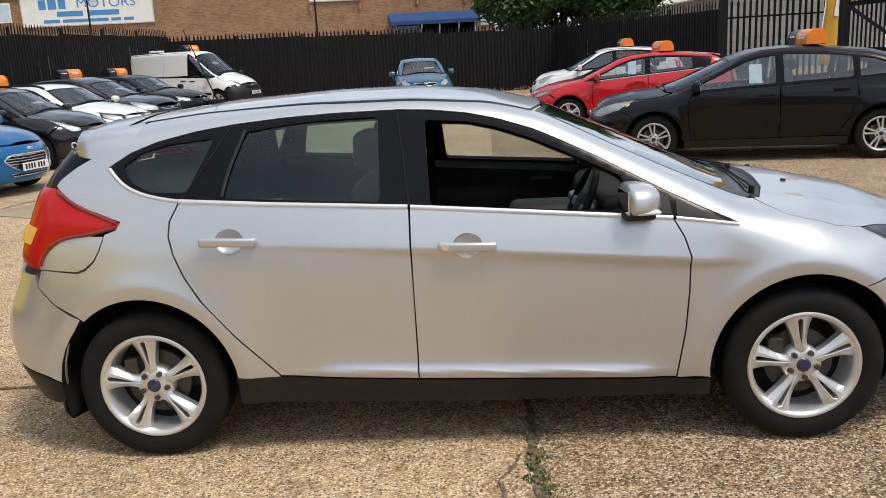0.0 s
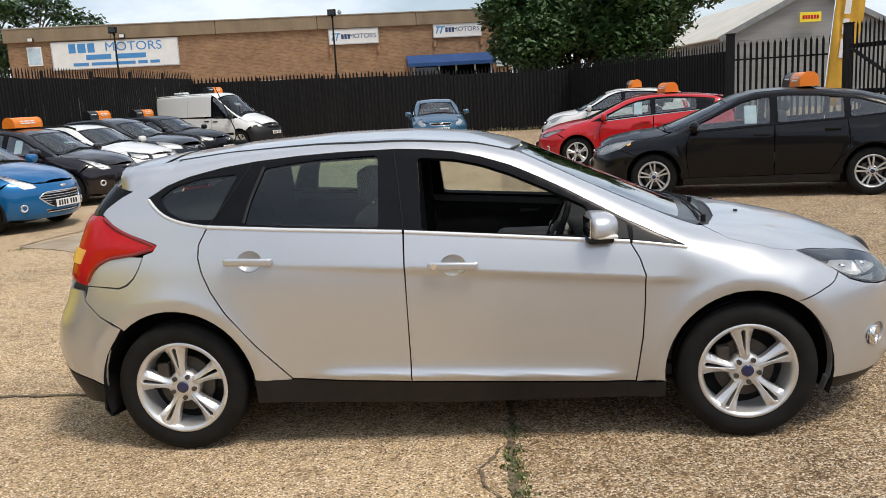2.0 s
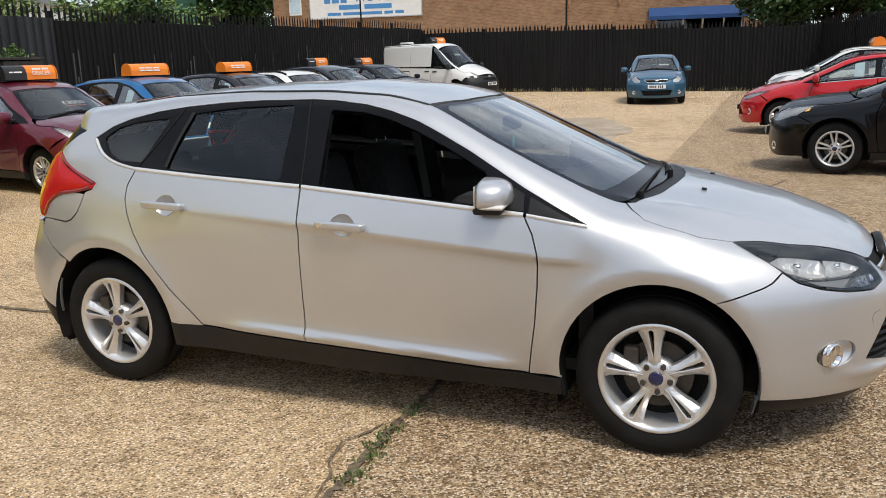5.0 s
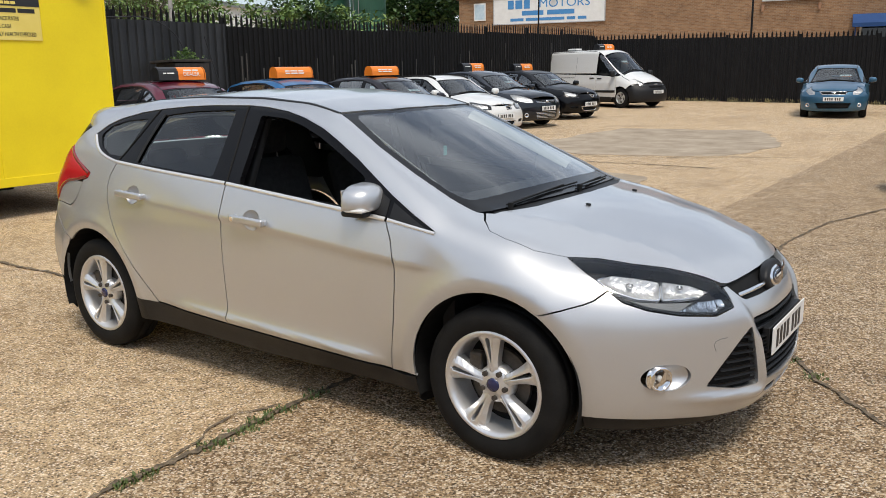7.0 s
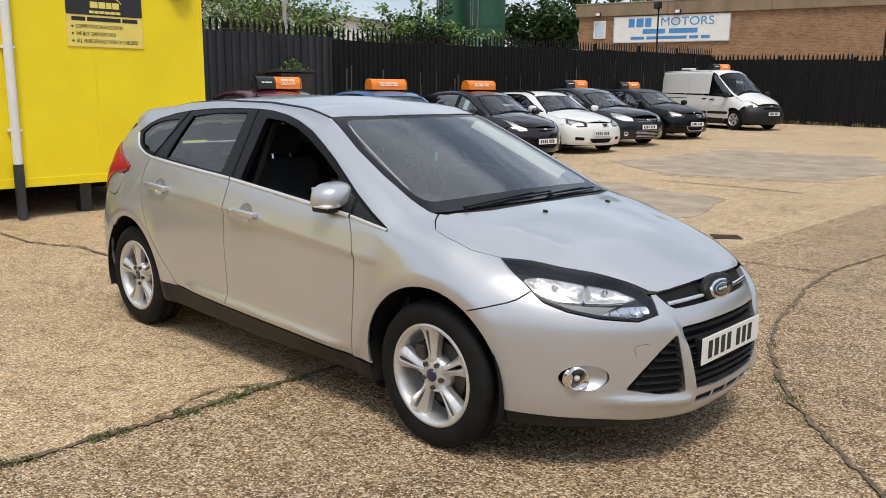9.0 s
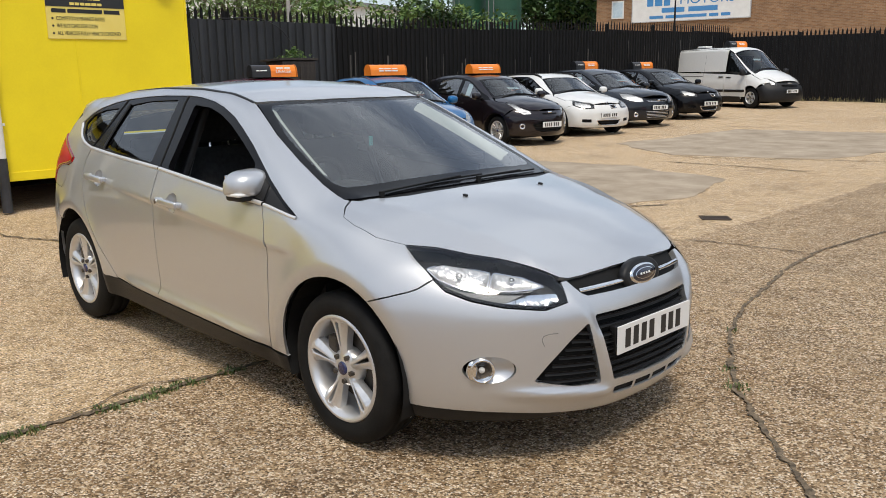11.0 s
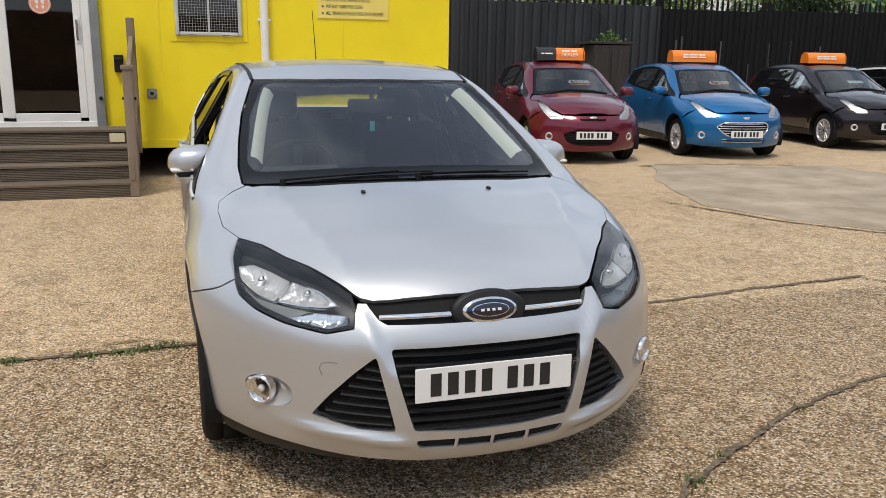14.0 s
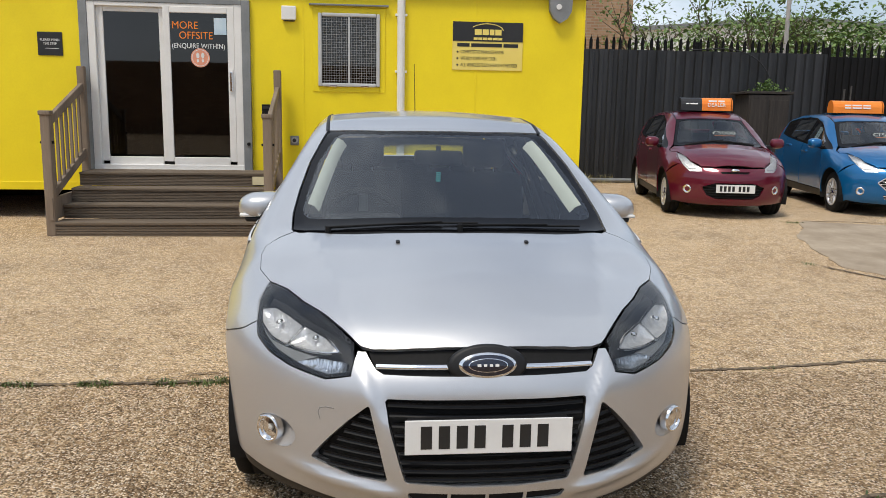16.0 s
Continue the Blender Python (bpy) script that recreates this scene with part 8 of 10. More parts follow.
def interior(car):
    e = new("interior")
    e.parent = car
    part("floor_pan", box(B(), (-0.2, 0, 0.30), (2.9, 1.5, 0.05)), CABIN_DARK, e)
    part("bulkhead", box(B(), (1.02, 0, 0.62), (0.06, 1.45, 0.56)), CABIN_DARK, e)
    bm = box(B(), (0.80, 0, 0.80), (0.44, 1.50, 0.26), 0.09, segs=4)
    part("dashboard", bm, CABIN_DARK, e, smooth=True)
    part("dash_top", box(B(), (0.92, 0, 0.90), (0.34, 1.36, 0.07), 0.03, pose(0.92, 0, 0.90, 0, 6, 0) @ pose(-0.92, 0, -0.90), segs=3), CABIN_DARK, e, smooth=True)
    part("instrument_hood", box(B(), (0.68, -0.37, 0.93), (0.2, 0.36, 0.07), 0.03, segs=3), CABIN_DARK, e, smooth=True)
    part("console", box(B(), (0.45, 0, 0.62), (0.5, 0.26, 0.5), 0.05, segs=3), CABIN_DARK, e, smooth=True)
    part("console_trim", box(B(), (0.55, 0, 0.84), (0.1, 0.22, 0.12), 0.02), GREYFRAME, e)
    part("arm_rest", box(B(), (-0.1, 0, 0.50), (0.7, 0.2, 0.26), 0.04), CABIN_DARK, e)
    # steering wheel on the right-hand side
    sw = new("steering_wheel")
    sw.parent = e
    sw.matrix_basis = pose(0.50, -0.37, 0.905, 0, -66, 0)
    bm = B()
    n, k, R, r = 36, 8, 0.182, 0.016
    vs = [[bm.verts.new(((R + r * math.cos(b)) * math.cos(a), (R + r * math.cos(b)) * math.sin(a), r * math.sin(b))) for b in (2 * math.pi * j / k for j in range(k))] for a in (2 * math.pi * i / n for i in range(n))]
    for i in range(n):
        for j in range(k):
            bm.faces.new((vs[i][j], vs[(i + 1) % n][j], vs[(i + 1) % n][(j + 1) % k], vs[i][(j + 1) % k]))
    sw2 = part("wheel_rim", bm, BLACK, sw, smooth=True)
    part("boss", box(B(), (0, 0, -0.01), (0.14, 0.16, 0.05), 0.03, segs=3), CABIN_DARK, sw, smooth=True)
    for a in (0, 90, 270):
        part("spoke", box(B(), (0.12 * math.cos(radians(a)), 0.12 * math.sin(radians(a)), 0), (0.12 if a == 0 else 0.04, 0.04 if a == 0 else 0.12, 0.02), 0.006), GREYFRAME, sw)
    part("column", rod(B(), (0, 0, -0.02), (0, 0, -0.3), 0.035, n=12), CABIN_DARK, sw)
    for y in (-0.37, 0.37):
        seat(e, "front_seat", 0.02, y, 0.40)
    part("rear_bench", box(B(), (-0.82, 0, 0.50), (0.5, 1.25, 0.18), 0.06, segs=3), SEATCLOTH, e, smooth=True)
    part("rear_backrest", box(B(), (-1.12, 0, 0.78), (0.15, 1.25, 0.58), 0.06, pose(-1.12, 0, 0.55, 0, -20, 0) @ pose(1.12, 0, -0.55), segs=3), SEATCLOTH, e, smooth=True)
    for y in (-0.38, 0.0, 0.38):
        part("rear_headrest", box(B(), (-1.26, y, 1.045), (0.10, 0.25, 0.12), 0.04, segs=3), SEATCLOTH, e, smooth=True)
    part("parcel_shelf", box(B(), (-1.5, 0, 0.98), (0.42, 1.2, 0.03), 0.008), CABIN_DARK, e)
    panel("headlining", HATCH, [("t", 0.25, -0.48), ("t", 0.30, 0.0), ("t", 0.25, 0.48), ("t", -0.5, 0.5), ("t", -1.4, 0.46), ("t", -1.45, 0.0), ("t", -1.4, -0.46), ("t", -0.5, -0.5)], TOP, HEADLINER, e, h=0.09, lift=-0.035, edge=0, gap=0)
    for f in (False, True):
        s = -1 if not f else 1
        # pillar trim: faces into the cabin, from the glass edge inwards
        pl = on(HATCH, [("t", 0.365 + 0.56 * k / 9, -0.500 - 0.120 * (k / 9) ** 0.8) for k in range(10)])
        nl = HATCH.normal(pl)
        vs = [tuple((p - n * d + np.array([0, -o, 0])) * np.array([1, -s, 1])) for p, n in zip(pl, nl) for d, o in ((0.012, 0.0), (0.024, -0.026), (0.055, -0.042))]
        fs = [(3 * k + m, 3 * k + m + 1, 3 * k + m + 4, 3 * k + m + 3) for k in range(9) for m in (0, 1)]
        raw("pillar_trim", vs, fs, PILLARTRIM, e, "pale grey windscreen pillar trim", smooth=True)
        part("centre_pillar_trim", box(B(), (-0.25, s * 0.68, 1.0), (0.12, 0.04, 0.8), 0.012, pose(-0.25, s * 0.68, 1.0, s * 24, 0, 0) @ pose(0.25, -s * 0.68, -1.0)), CABIN_DARK, e)
        bt = part("seat_belt", box(B(), (-0.27, s * 0.63, 1.0), (0.05, 0.006, 0.6), 0.001, pose(-0.27, s * 0.63, 1.0, s * 20, 0, 0) @ pose(0.27, -s * 0.63, -1.0)), GREYFRAME, e)
        part("pull_handle", box(B(), (0.42, s * 0.775, 0.87), (0.13, 0.02, 0.03), 0.008), CHROME, e)
    part("rear_view_mirror", box(B(), (0.50, 0.0, 1.228), (0.035, 0.24, 0.075), 0.017, segs=3), BLACK, e, smooth=True)
    part("mirror_stalk", rod(B(), (0.505, 0, 1.25), (0.49, 0, 1.285), 0.012, n=8), BLACK, e)
    fr = new("air_freshener")
    fr.parent = e
    part("string", rod(B(), (0.50, 0.0, 1.20), (0.50, 0.0, 1.16), 0.001, n=4), BLACK, fr)
    m = surf("teal_card", (0.05, 0.42, 0.45), (0.12, 0.55, 0.56), 40, 0.5)
    for k in range(5):
        part("tag", box(B(), (0.505, 0.0, 1.155 - k * 0.010), (0.006, 0.024, 0.007), 0.001), m, fr)


hero()

# ---- the other cars of the yard ----
def make_body(wb, xf, xr, hw, top, belt, tum=0.55, wheel=0.31, sect_top=1.05, crease=None, cf=(0.60, 1.95), cr=(0.35, 2.2), tail=None, ks=(0.07, 0.10, 0.12), bow=(0.35, 0.25, 0.12)):
    k = hw / 0.905
    base = [(0.1, 0.80), (0.2, 0.838), (0.3, 0.862), (0.38, 0.874), (0.5, 0.884), (0.65, 0.890), (0.78, 0.889), (0.88, 0.876), (0.96, 0.855), (sect_top, 0.825), (sect_top + 0.3, 0.78)]
    nose = [(0.1, -0.15), (0.18, -0.07), (0.26, -0.015), (0.36, 0.0), (0.48, 0.0), (0.6, -0.01), (0.70, -0.04), (0.80, -0.10), (0.9, -0.16), (1.1, -0.3)]
    tl = tail or [(0.1, 0.2), (0.2, 0.12), (0.35, 0.03), (0.5, 0.0), (0.7, 0.03), (0.95, 0.10), (1.15, 0.20), (1.3, 0.32), (1.5, 0.45)]
    return Body(top=top, sect=[(z, w * k) for z, w in base], plan=[(xr, 0.90), (xr + 0.45, 0.955), (xr + 0.9, 0.995), (0.0, 1.0), (xf - 1.0, 0.998), (xf - 0.5, 0.97), (xf, 0.92)],
                belt=belt, nose=[(z, xf + d) for z, d in nose], tail=[(z, xr + d) for z, d in tl], tum=tum, axles=(wb / 2, -wb / 2), wheel=wheel, crease=crease, cf=cf, cr=cr, arch=wheel + 0.055, hood_ridge=0.008, ks=ks, bow=bow)


def roof_sign(m, words, dark, label):
    """An illuminated-style roof board: a curved orange wedge with pale ends."""
    t = thing("roof_sign", m, label, "roof sign", "orange roof signs")
    n, w, d, h = 10, 0.78, 0.26, 0.20
    prof = [(-d / 2 + d * 0.5 * (1 - math.cos(math.pi * i / n)), h * math.sin(math.pi * i / n) ** 0.6) for i in range(n + 1)]
    for k, (ya, yb, mt, nm) in enumerate(((-w / 2 if not dark else -0.06, w / 2, ORANGE, "orange_shell"),) + (((-w / 2, -0.06, SIGNBLACK, "black_shell"),) if dark else ())):
        bm = B()
        a = [bm.verts.new((x, ya, z)) for x, z in prof]
        b = [bm.verts.new((x, yb, z)) for x, z in prof]
        for i in range(n):
            bm.faces.new((a[i], a[i + 1], b[i + 1], b[i]))
        bm.faces.new((a[0], b[0], b[-1], a[-1]))
        bmesh.ops.recalc_face_normals(bm, faces=bm.faces)
        part(nm, bm, mt, t, smooth=False)
    for s in (-1, 1):
        bm = B()
        plate(bm, [(x * 1.04, z * 1.03) for x, z in prof][::-1], 0.012)
        e = part("end_cap", bm, SIGNBLACK if dark and s < 0 else ORANGE, t)
        e.matrix_basis = pose(0, s * w / 2 + (0.0 if s < 0 else 0.012), 0, 90, 0, 0)
    part("magnet_strip", box(B(), (0, 0, -0.004), (0.24, 0.74, 0.012), 0.003), BLACK, t)
    up = Matrix.Translation((0.115, 0, 0.105)) @ pose(0, 0, 0, 0, -18, 0) @ FACE_X
    yo = 0.165 if dark else 0.0
    if words:
        text("lettering", words, 0.085, WHITE, t, up @ pose(yo, -0.02, 0.006), squeeze=0.95)
        bars("lettering_bar", [0.13, 0.1], 0.028, 0.02, WHITE, t, up @ pose(yo, 0.045, 0.004), 0.001)
    else:
        wds = [0.10, 0.15, 0.12] if not dark else [0.1, 0.12]
        bars("lettering_bar", wds, 0.022, 0.02, WHITE, t, up @ pose(yo, 0.02, 0.006), 0.001)
        bars("lettering_bar", wds, 0.022, 0.02, WHITE, t, up @ pose(yo, -0.025, 0.008), 0.001)
    if dark:
        bars("mark_bar", [0.05, 0.12], 0.02, 0.015, WHITE, t, up @ pose(-0.22, 0.0, 0.006), 0.001)
    return t


def build_car(name, label, body, m, color, sp):
    """A parked car from its body and a few fitted places (sp)."""
    car = thing(name, m, label, sp.get("cat", "car"), sp.get("group", ""))
    wb2, wr = body.axles[0], body.wheel
    ax, rx, ar, az = wb2, -wb2, body.arch, wr + 0.01
    S = lambda pts: [("s", x, z) for x, z in pts]
    bz = lambda x: float(body.belt(x))
    tz = lambda x: float(body.top(x)) - 0.074 - 0.13 * abs(float(body.top(x + 0.05) - body.top(x - 0.05)) / 0.1)
    xb, xa, xc, xd, xw, zs = sp["xb"], sp["xa"], sp["xc"], sp["xd"], sp["xw"], sp.get("zs", 0.31)
    h = 0.07
    van = sp.get("van", False)
    # doors
    door_f = [(xb, bz(xb)), ((xb + xa) / 2, bz((xb + xa) / 2)), (xa - 0.06, bz(xa - 0.06)), (xa, 0.78), (xa - 0.01, 0.5), (xa - 0.05, zs), (xb, zs + 0.01)]
    door_r = [(xc, bz(xc)), ((xb + xc) / 2, bz((xb + xc) / 2)), (xb - 0.008, bz(xb)), (xb - 0.008, zs + 0.01), (rx + ar + 0.17, zs + 0.02), (rx + ar + 0.05, 0.50), (rx + ar * 0.78, az + ar * 0.86), (xc - 0.02, 0.88)]
    # window outlines
    def glass_band(x0, x1, dz=0.028):
        n = 5
        up = [(x0 + (x1 - x0) * i / n, tz(x0 + (x1 - x0) * i / n) - dz) for i in range(n + 1)]
        dn = [(x1 + (x0 - x1) * i / n, bz(x1 + (x0 - x1) * i / n) + 0.03) for i in range(n + 1)]
        return [p for p in up if p[1] > bz(p[0]) + 0.05] + dn
    xe = xw
    while tz(xe) > bz(xe) + 0.02:
        xe += 0.01
    n = 14
    dlo = [(xe + (xd - xe) * i / n, max(tz(xe + (xd - xe) * i / n), bz(xe + (xd - xe) * i / n) + 0.012)) for i in range(n + 1)]
    low = [(xd + 0.06 + (xe - xd - 0.06) * i / n, bz(xd + 0.06 + (xe - xd - 0.06) * i / n) + 0.003) for i in range(n)]
    wins = []
    if not van:
        wins = [("rear_door_glass", glass_band(xc + 0.03, xb - 0.05)), ("front_door_glass", glass_band(xb + 0.05, xa - 0.16))]
        if sp.get("quarter"):
            wins.append(("quarter_glass", glass_band(xd + 0.13, xc - 0.05, 0.035)))
    else:
        wins = [("front_door_glass", glass_band(xb + 0.05, xa - 0.10))]
        dlo = [p for p in dlo if p[0] > xb - 0.02] + [(xb - 0.02, tz(xb))]
        low = [(xb - 0.02, bz(xb)), (xb + 0.3, bz(xb + 0.3))] + [p for p in low if p[0] > xb + 0.35]
    hl = sp["lamp"]
    tip = hl[0]
    ry = sp.get("roof_y", 0.52)
    # wing, pillars and quarter
    wsx = sp["ws"]          # screen: top x, base x at the side, base x in the middle
    tl = sp["tail"]
    side = S([(xa + 0.006, 0.78), (xa - 0.004, 0.5), (xa - 0.044, zs), (ax - ar - 0.02, zs)]) + arc(ax, az, ar, 187, 50, 10) + S([hl[1], tip]) + [("t", tip[0] - 0.12, -sp["hood_y"]), ("t", wsx[1] + 0.16, -sp["hood_y"]), ("t", wsx[1] + 0.02, -sp["ws_y"] - 0.03)] + [("t", wsx[1] - 0.02, -sp["ws_y"]), ("t", (wsx[0] + wsx[1]) / 2, -(ry + sp["ws_y"]) / 2), ("t", wsx[0], -ry)]
    k = 6
    side += [("t", wsx[0] + (tl[0][0] + 0.12 - wsx[0]) * i / k, -ry - 0.005) for i in range(1, k)]
    side += S(tl) + S([(rx - ar * 0.62, az + ar * 0.86)]) + arc(rx, az, ar, 128, -6, 10) + S([(rx + ar + 0.02, zs + 0.02), (rx + ar + 0.16, zs + 0.02), (rx + ar + 0.042, 0.50), (rx + ar * 0.78 - 0.008, az + ar * 0.87), (xc - 0.028, 0.88)]) + S([(xc - 0.006, bz(xc))])
    if van:
        side += S([(xb - 0.03, bz(xc)), (xb - 0.03, tz(xb))])
        side += S([p for p in dlo[::-1] if p[0] > xb]) + S([(xa - 0.054, bz(xa - 0.06))])
    else:
        side += S([(xd + 0.06, bz(xd + 0.06))]) + S(dlo[::-1]) + S([(xa - 0.054, bz(xa - 0.06))])
    for f in (False, True):
        panel("body_side", body, fill(side, 0.05), SLANT, color, car, flip=f, h=h, gap=0)
        df = panel("front_door", body, S(door_f), SIDE, color, car, flip=f, h=h, gap=0.004)
        if not van:
            dr = panel("rear_door", body, S(door_r), SIDE, color, car, flip=f, h=h, gap=0.004)
        else:
            dr = panel("cargo_side", body, S([(xb - 0.008, bz(xb)), (xb - 0.008, zs + 0.01), (rx + ar + 0.17, zs + 0.02), (rx + ar + 0.05, 0.50), (rx + ar * 0.78, az + ar * 0.86), (xc - 0.02, 0.88), (xc, bz(xc))]), SIDE, color, car, flip=f, h=h, gap=0.004)
            for xs in (xb - 1.02,):
                strip("door_seam", body, S([(xs, 0.36), (xs, 1.0), (xs, 1.75)]), SIDE, GREYFRAME, car, 0.012, 0.001, f)
            strip("slide_rail", body, S([(xb - 1.05, 1.02), (rx - 0.3, 1.02)]), SIDE, BLACK, car, 0.03, 0.001, f)
            strip("rubbing_strip", body, S([(xb - 0.02, 0.55), (rx + ar + 0.1, 0.55)]), SIDE, TRIM, car, 0.09, 0.012, f)
            strip("rubbing_strip", body, S([(xa - 0.04, 0.55), (xb + 0.02, 0.55)]), SIDE, TRIM, df, 0.09, 0.012, f)
        for o, x in ((df, xb + 0.16), (dr, xc + 0.18 if not van else xb - 0.2)):
            p = on(body, [("s", x, bz(x) - 0.11)])[0]
            hd = part("handle", box(B(), (0, 0, 0), (0.2, 0.04, 0.035), 0.012), color if not van else TRIM, o)
            hd.matrix_basis = pose(p[0], (abs(p[1]) + 0.006) * (1 if f else -1), p[2])
        panel("window_surround", body, S(dlo + low), SIDE, GLOSSBLACK, car, flip=f, holes=[S(o) for _, o in wins], h=h, lift=-0.003, edge=0.025, gap=0, hole_corner=0.03)
        for nm, o in wins:
            g = panel(nm, body, S(o), SIDE, sp.get("glass", CARGLASS), car, flip=f, h=0.1, lift=-0.010, edge=0, gap=-0.006, corner=0.03)
            g.visible_shadow = False
        if sp.get("chrome"):
            strip("chrome_strip", body, S([(xd + 0.08, bz(xd + 0.08)), (xc, bz(xc)), (xb, bz(xb)), (xa - 0.1, bz(xa - 0.1))]), SIDE, CHROME, car, 0.016, 0.004, f)
        panel("sill_trim", body, S([(rx + ar + 0.02, zs + 0.012), (xa, zs - 0.006), (ax - ar - 0.02, zs - 0.006), (ax - ar - 0.02, 0.2), (0, 0.19), (rx + ar + 0.02, 0.21)]), SIDE, sp.get("sill", TRIM), car, flip=f, h=h, gap=0.002)
        if sp.get("rails"):
            strip("roof_rail", body, [("t", wsx[0] - 0.05, -ry + 0.01), ("t", -0.5, -ry + 0.0), ("t", tl[0][0] + 0.3, -ry + 0.02)], TOP, BLACK, car, 0.04, 0.035, f)
        sgn = 1 if f else -1
        for x in (ax, rx):
            wheel(car, x, sgn * (float(body.half(np.array([x]), np.array([0.5]))[0]) - 0.118), wr, sp.get("rim", 0.205), sp.get("wheel", "ten"), sp.get("cap"))
            bm = B()
            rows = []
            for i in range(15):
                a = radians(-20 + 220 * i / 14)
                rows.append([bm.verts.new((x + (ar + 0.008) * math.cos(a), sgn * y, az + (ar + 0.008) * math.sin(a))) for y in (0.84, 0.5)])
            for p, q in zip(rows, rows[1:]):
                bm.faces.new((p[0], p[1], q[1], q[0]))
            part("arch_liner", bm, BLACK, car)
            part("arch_wall", box(B(), (x, sgn * 0.52, 0.45), (0.85, 0.02, 0.6)), BLACK, car)
        # headlamp
        hm = S(hl[:sp["lamp_n"]]) + [("f", -y, z) for y, z in hl[sp["lamp_n"]:]]
        lm = on(body, hm)
        # its upper edge follows the bonnet's
        a, b = lm[-1], lm[0]
        lm = np.vstack([lm, on(body, [("t", a[0] + (b[0] - a[0]) * k / 5, a[1] + (b[1] - a[1]) * k / 5) for k in range(1, 5)])])
        bowl = panel("headlamp", body, lm, NOSE, sp.get("lamp_mat", TRIM), car, "clear headlamp with a bright reflector", flip=f, h=0.05, lift=-0.02, edge=0, gap=-0.002)
        c = lm.mean(0)
        inn = c + (lm - c) * np.array([0.72, 0.72, 0.70])
        panel("reflector", body, inn, NOSE, LAMPSILVER, bowl, flip=f, h=0.04, lift=-0.012, edge=0.008, corner=0.02)
        ln = panel("lens", body, lm, NOSE, CLEARLENS, bowl, flip=f, h=0.05, lift=0.002, edge=0.012, gap=0)
        ln.visible_shadow = False
        if "amber" in sp:
            panel("indicator", body, S(sp["amber"]), SIDE, AMBER, bowl, flip=f, h=0.04, lift=0.004, edge=0.004)
        # mirrors
        e = new("door_mirror")
        e.parent = car
        bm = B()
        bmesh.ops.create_uvsphere(bm, u_segments=16, v_segments=10, radius=1)
        for v in bm.verts:
            x, y, z = v.co
            v.co = Vector((math.copysign(abs(x) ** 0.8, x) * (0.09 if x > 0 else 0.03), math.copysign(abs(y) ** 0.65, y) * 0.105, math.copysign(abs(z) ** 0.7, z) * (0.075 if not van else 0.11)))
        part("housing", bm, sp.get("mirror", color), e, smooth=True)
        part("arm", box(B(), (0, -sgn * 0.11, -0.05), (0.08, 0.1, 0.04), 0.012), TRIM, e)
        part("glass", box(B(), (-0.03, 0, 0), (0.006, 0.16, 0.1)), CHROME, e)
        yb = float(body.half(np.array([xa - 0.15]), np.array([bz(xa - 0.15) + 0.05]))[0])
        e.matrix_basis = pose(xa - 0.12, sgn * (yb + 0.13), bz(xa - 0.15) + 0.085)
        # tail lamp
        panel("tail_lamp", body, S(sp["rear_lamp"]), SIDE, REDLENS, car, flip=f, h=0.06, lift=0.003, edge=0.01)
    # screen, roof, bonnet
    wy = sp["ws_y"]
    border = [("t", wsx[0], -ry + 0.005), ("t", wsx[0] + 0.06, 0), ("t", wsx[0], ry - 0.005), ("t", (wsx[0] + wsx[1]) / 2, (ry + wy) / 2 - 0.005), ("t", wsx[1], wy - 0.005), ("t", wsx[1] + 0.09, wy - 0.08), ("t", wsx[2] - 0.05, 0.35), ("t", wsx[2], 0.0), ("t", wsx[2] - 0.05, -0.35), ("t", wsx[1] + 0.09, -wy + 0.08), ("t", wsx[1], -wy + 0.005), ("t", (wsx[0] + wsx[1]) / 2, -(ry + wy) / 2 + 0.005)]
    pane = [("t", wsx[0] + 0.05, -ry + 0.05), ("t", wsx[0] + 0.10, 0), ("t", wsx[0] + 0.05, ry - 0.05), ("t", (wsx[0] + wsx[1]) / 2, (ry + wy) / 2 - 0.05), ("t", wsx[1] - 0.02, wy - 0.06), ("t", wsx[2] - 0.16, 0.32), ("t", wsx[2] - 0.11, 0.0), ("t", wsx[2] - 0.16, -0.32), ("t", wsx[1] - 0.02, -wy + 0.06), ("t", (wsx[0] + wsx[1]) / 2, -(ry + wy) / 2 + 0.05)]
    panel("screen_border", body, border, TOP, GLOSSBLACK, car, holes=[pane], h=h, lift=-0.003, edge=0.012, gap=0.002, hole_corner=0.05)
    g = panel("windscreen", body, pane, TOP, sp.get("screen", CARSCREEN), car, h=0.09, lift=-0.004, edge=0, gap=-0.006, corner=0.05)
    g.visible_shadow = False
    xe2 = tl[0][0] + 0.08
    panel("roof", body, [("t", wsx[0] - 0.005, -ry + 0.005), ("t", wsx[0] + 0.053, 0), ("t", wsx[0] - 0.005, ry - 0.005), ("t", -0.5, ry), ("t", xe2, ry - 0.02), ("t", xe2 - 0.04, 0), ("t", xe2, -ry + 0.02), ("t", -0.5, -ry)], TOP, sp.get("roof", color), car, h=h)
    for f in (False, True):
        strip("roof_ditch", body, [("t", wsx[0], -ry), ("t", -0.5, -ry - 0.005), ("t", xe2, -ry)], TOP, TRIM, car, 0.02, 0.002, f)
        wp = strip("wiper", body, [("t", wsx[2] - 0.10, (-0.5 if not f else -0.05)), ("t", wsx[2] - 0.11, (-0.25 if not f else 0.2)), ("t", wsx[2] - 0.13, (0.05 if not f else 0.5))], TOP, BLACK, car, 0.016, 0.014)
    hy = sp["hood_y"]
    xn = sp["hood_x"]
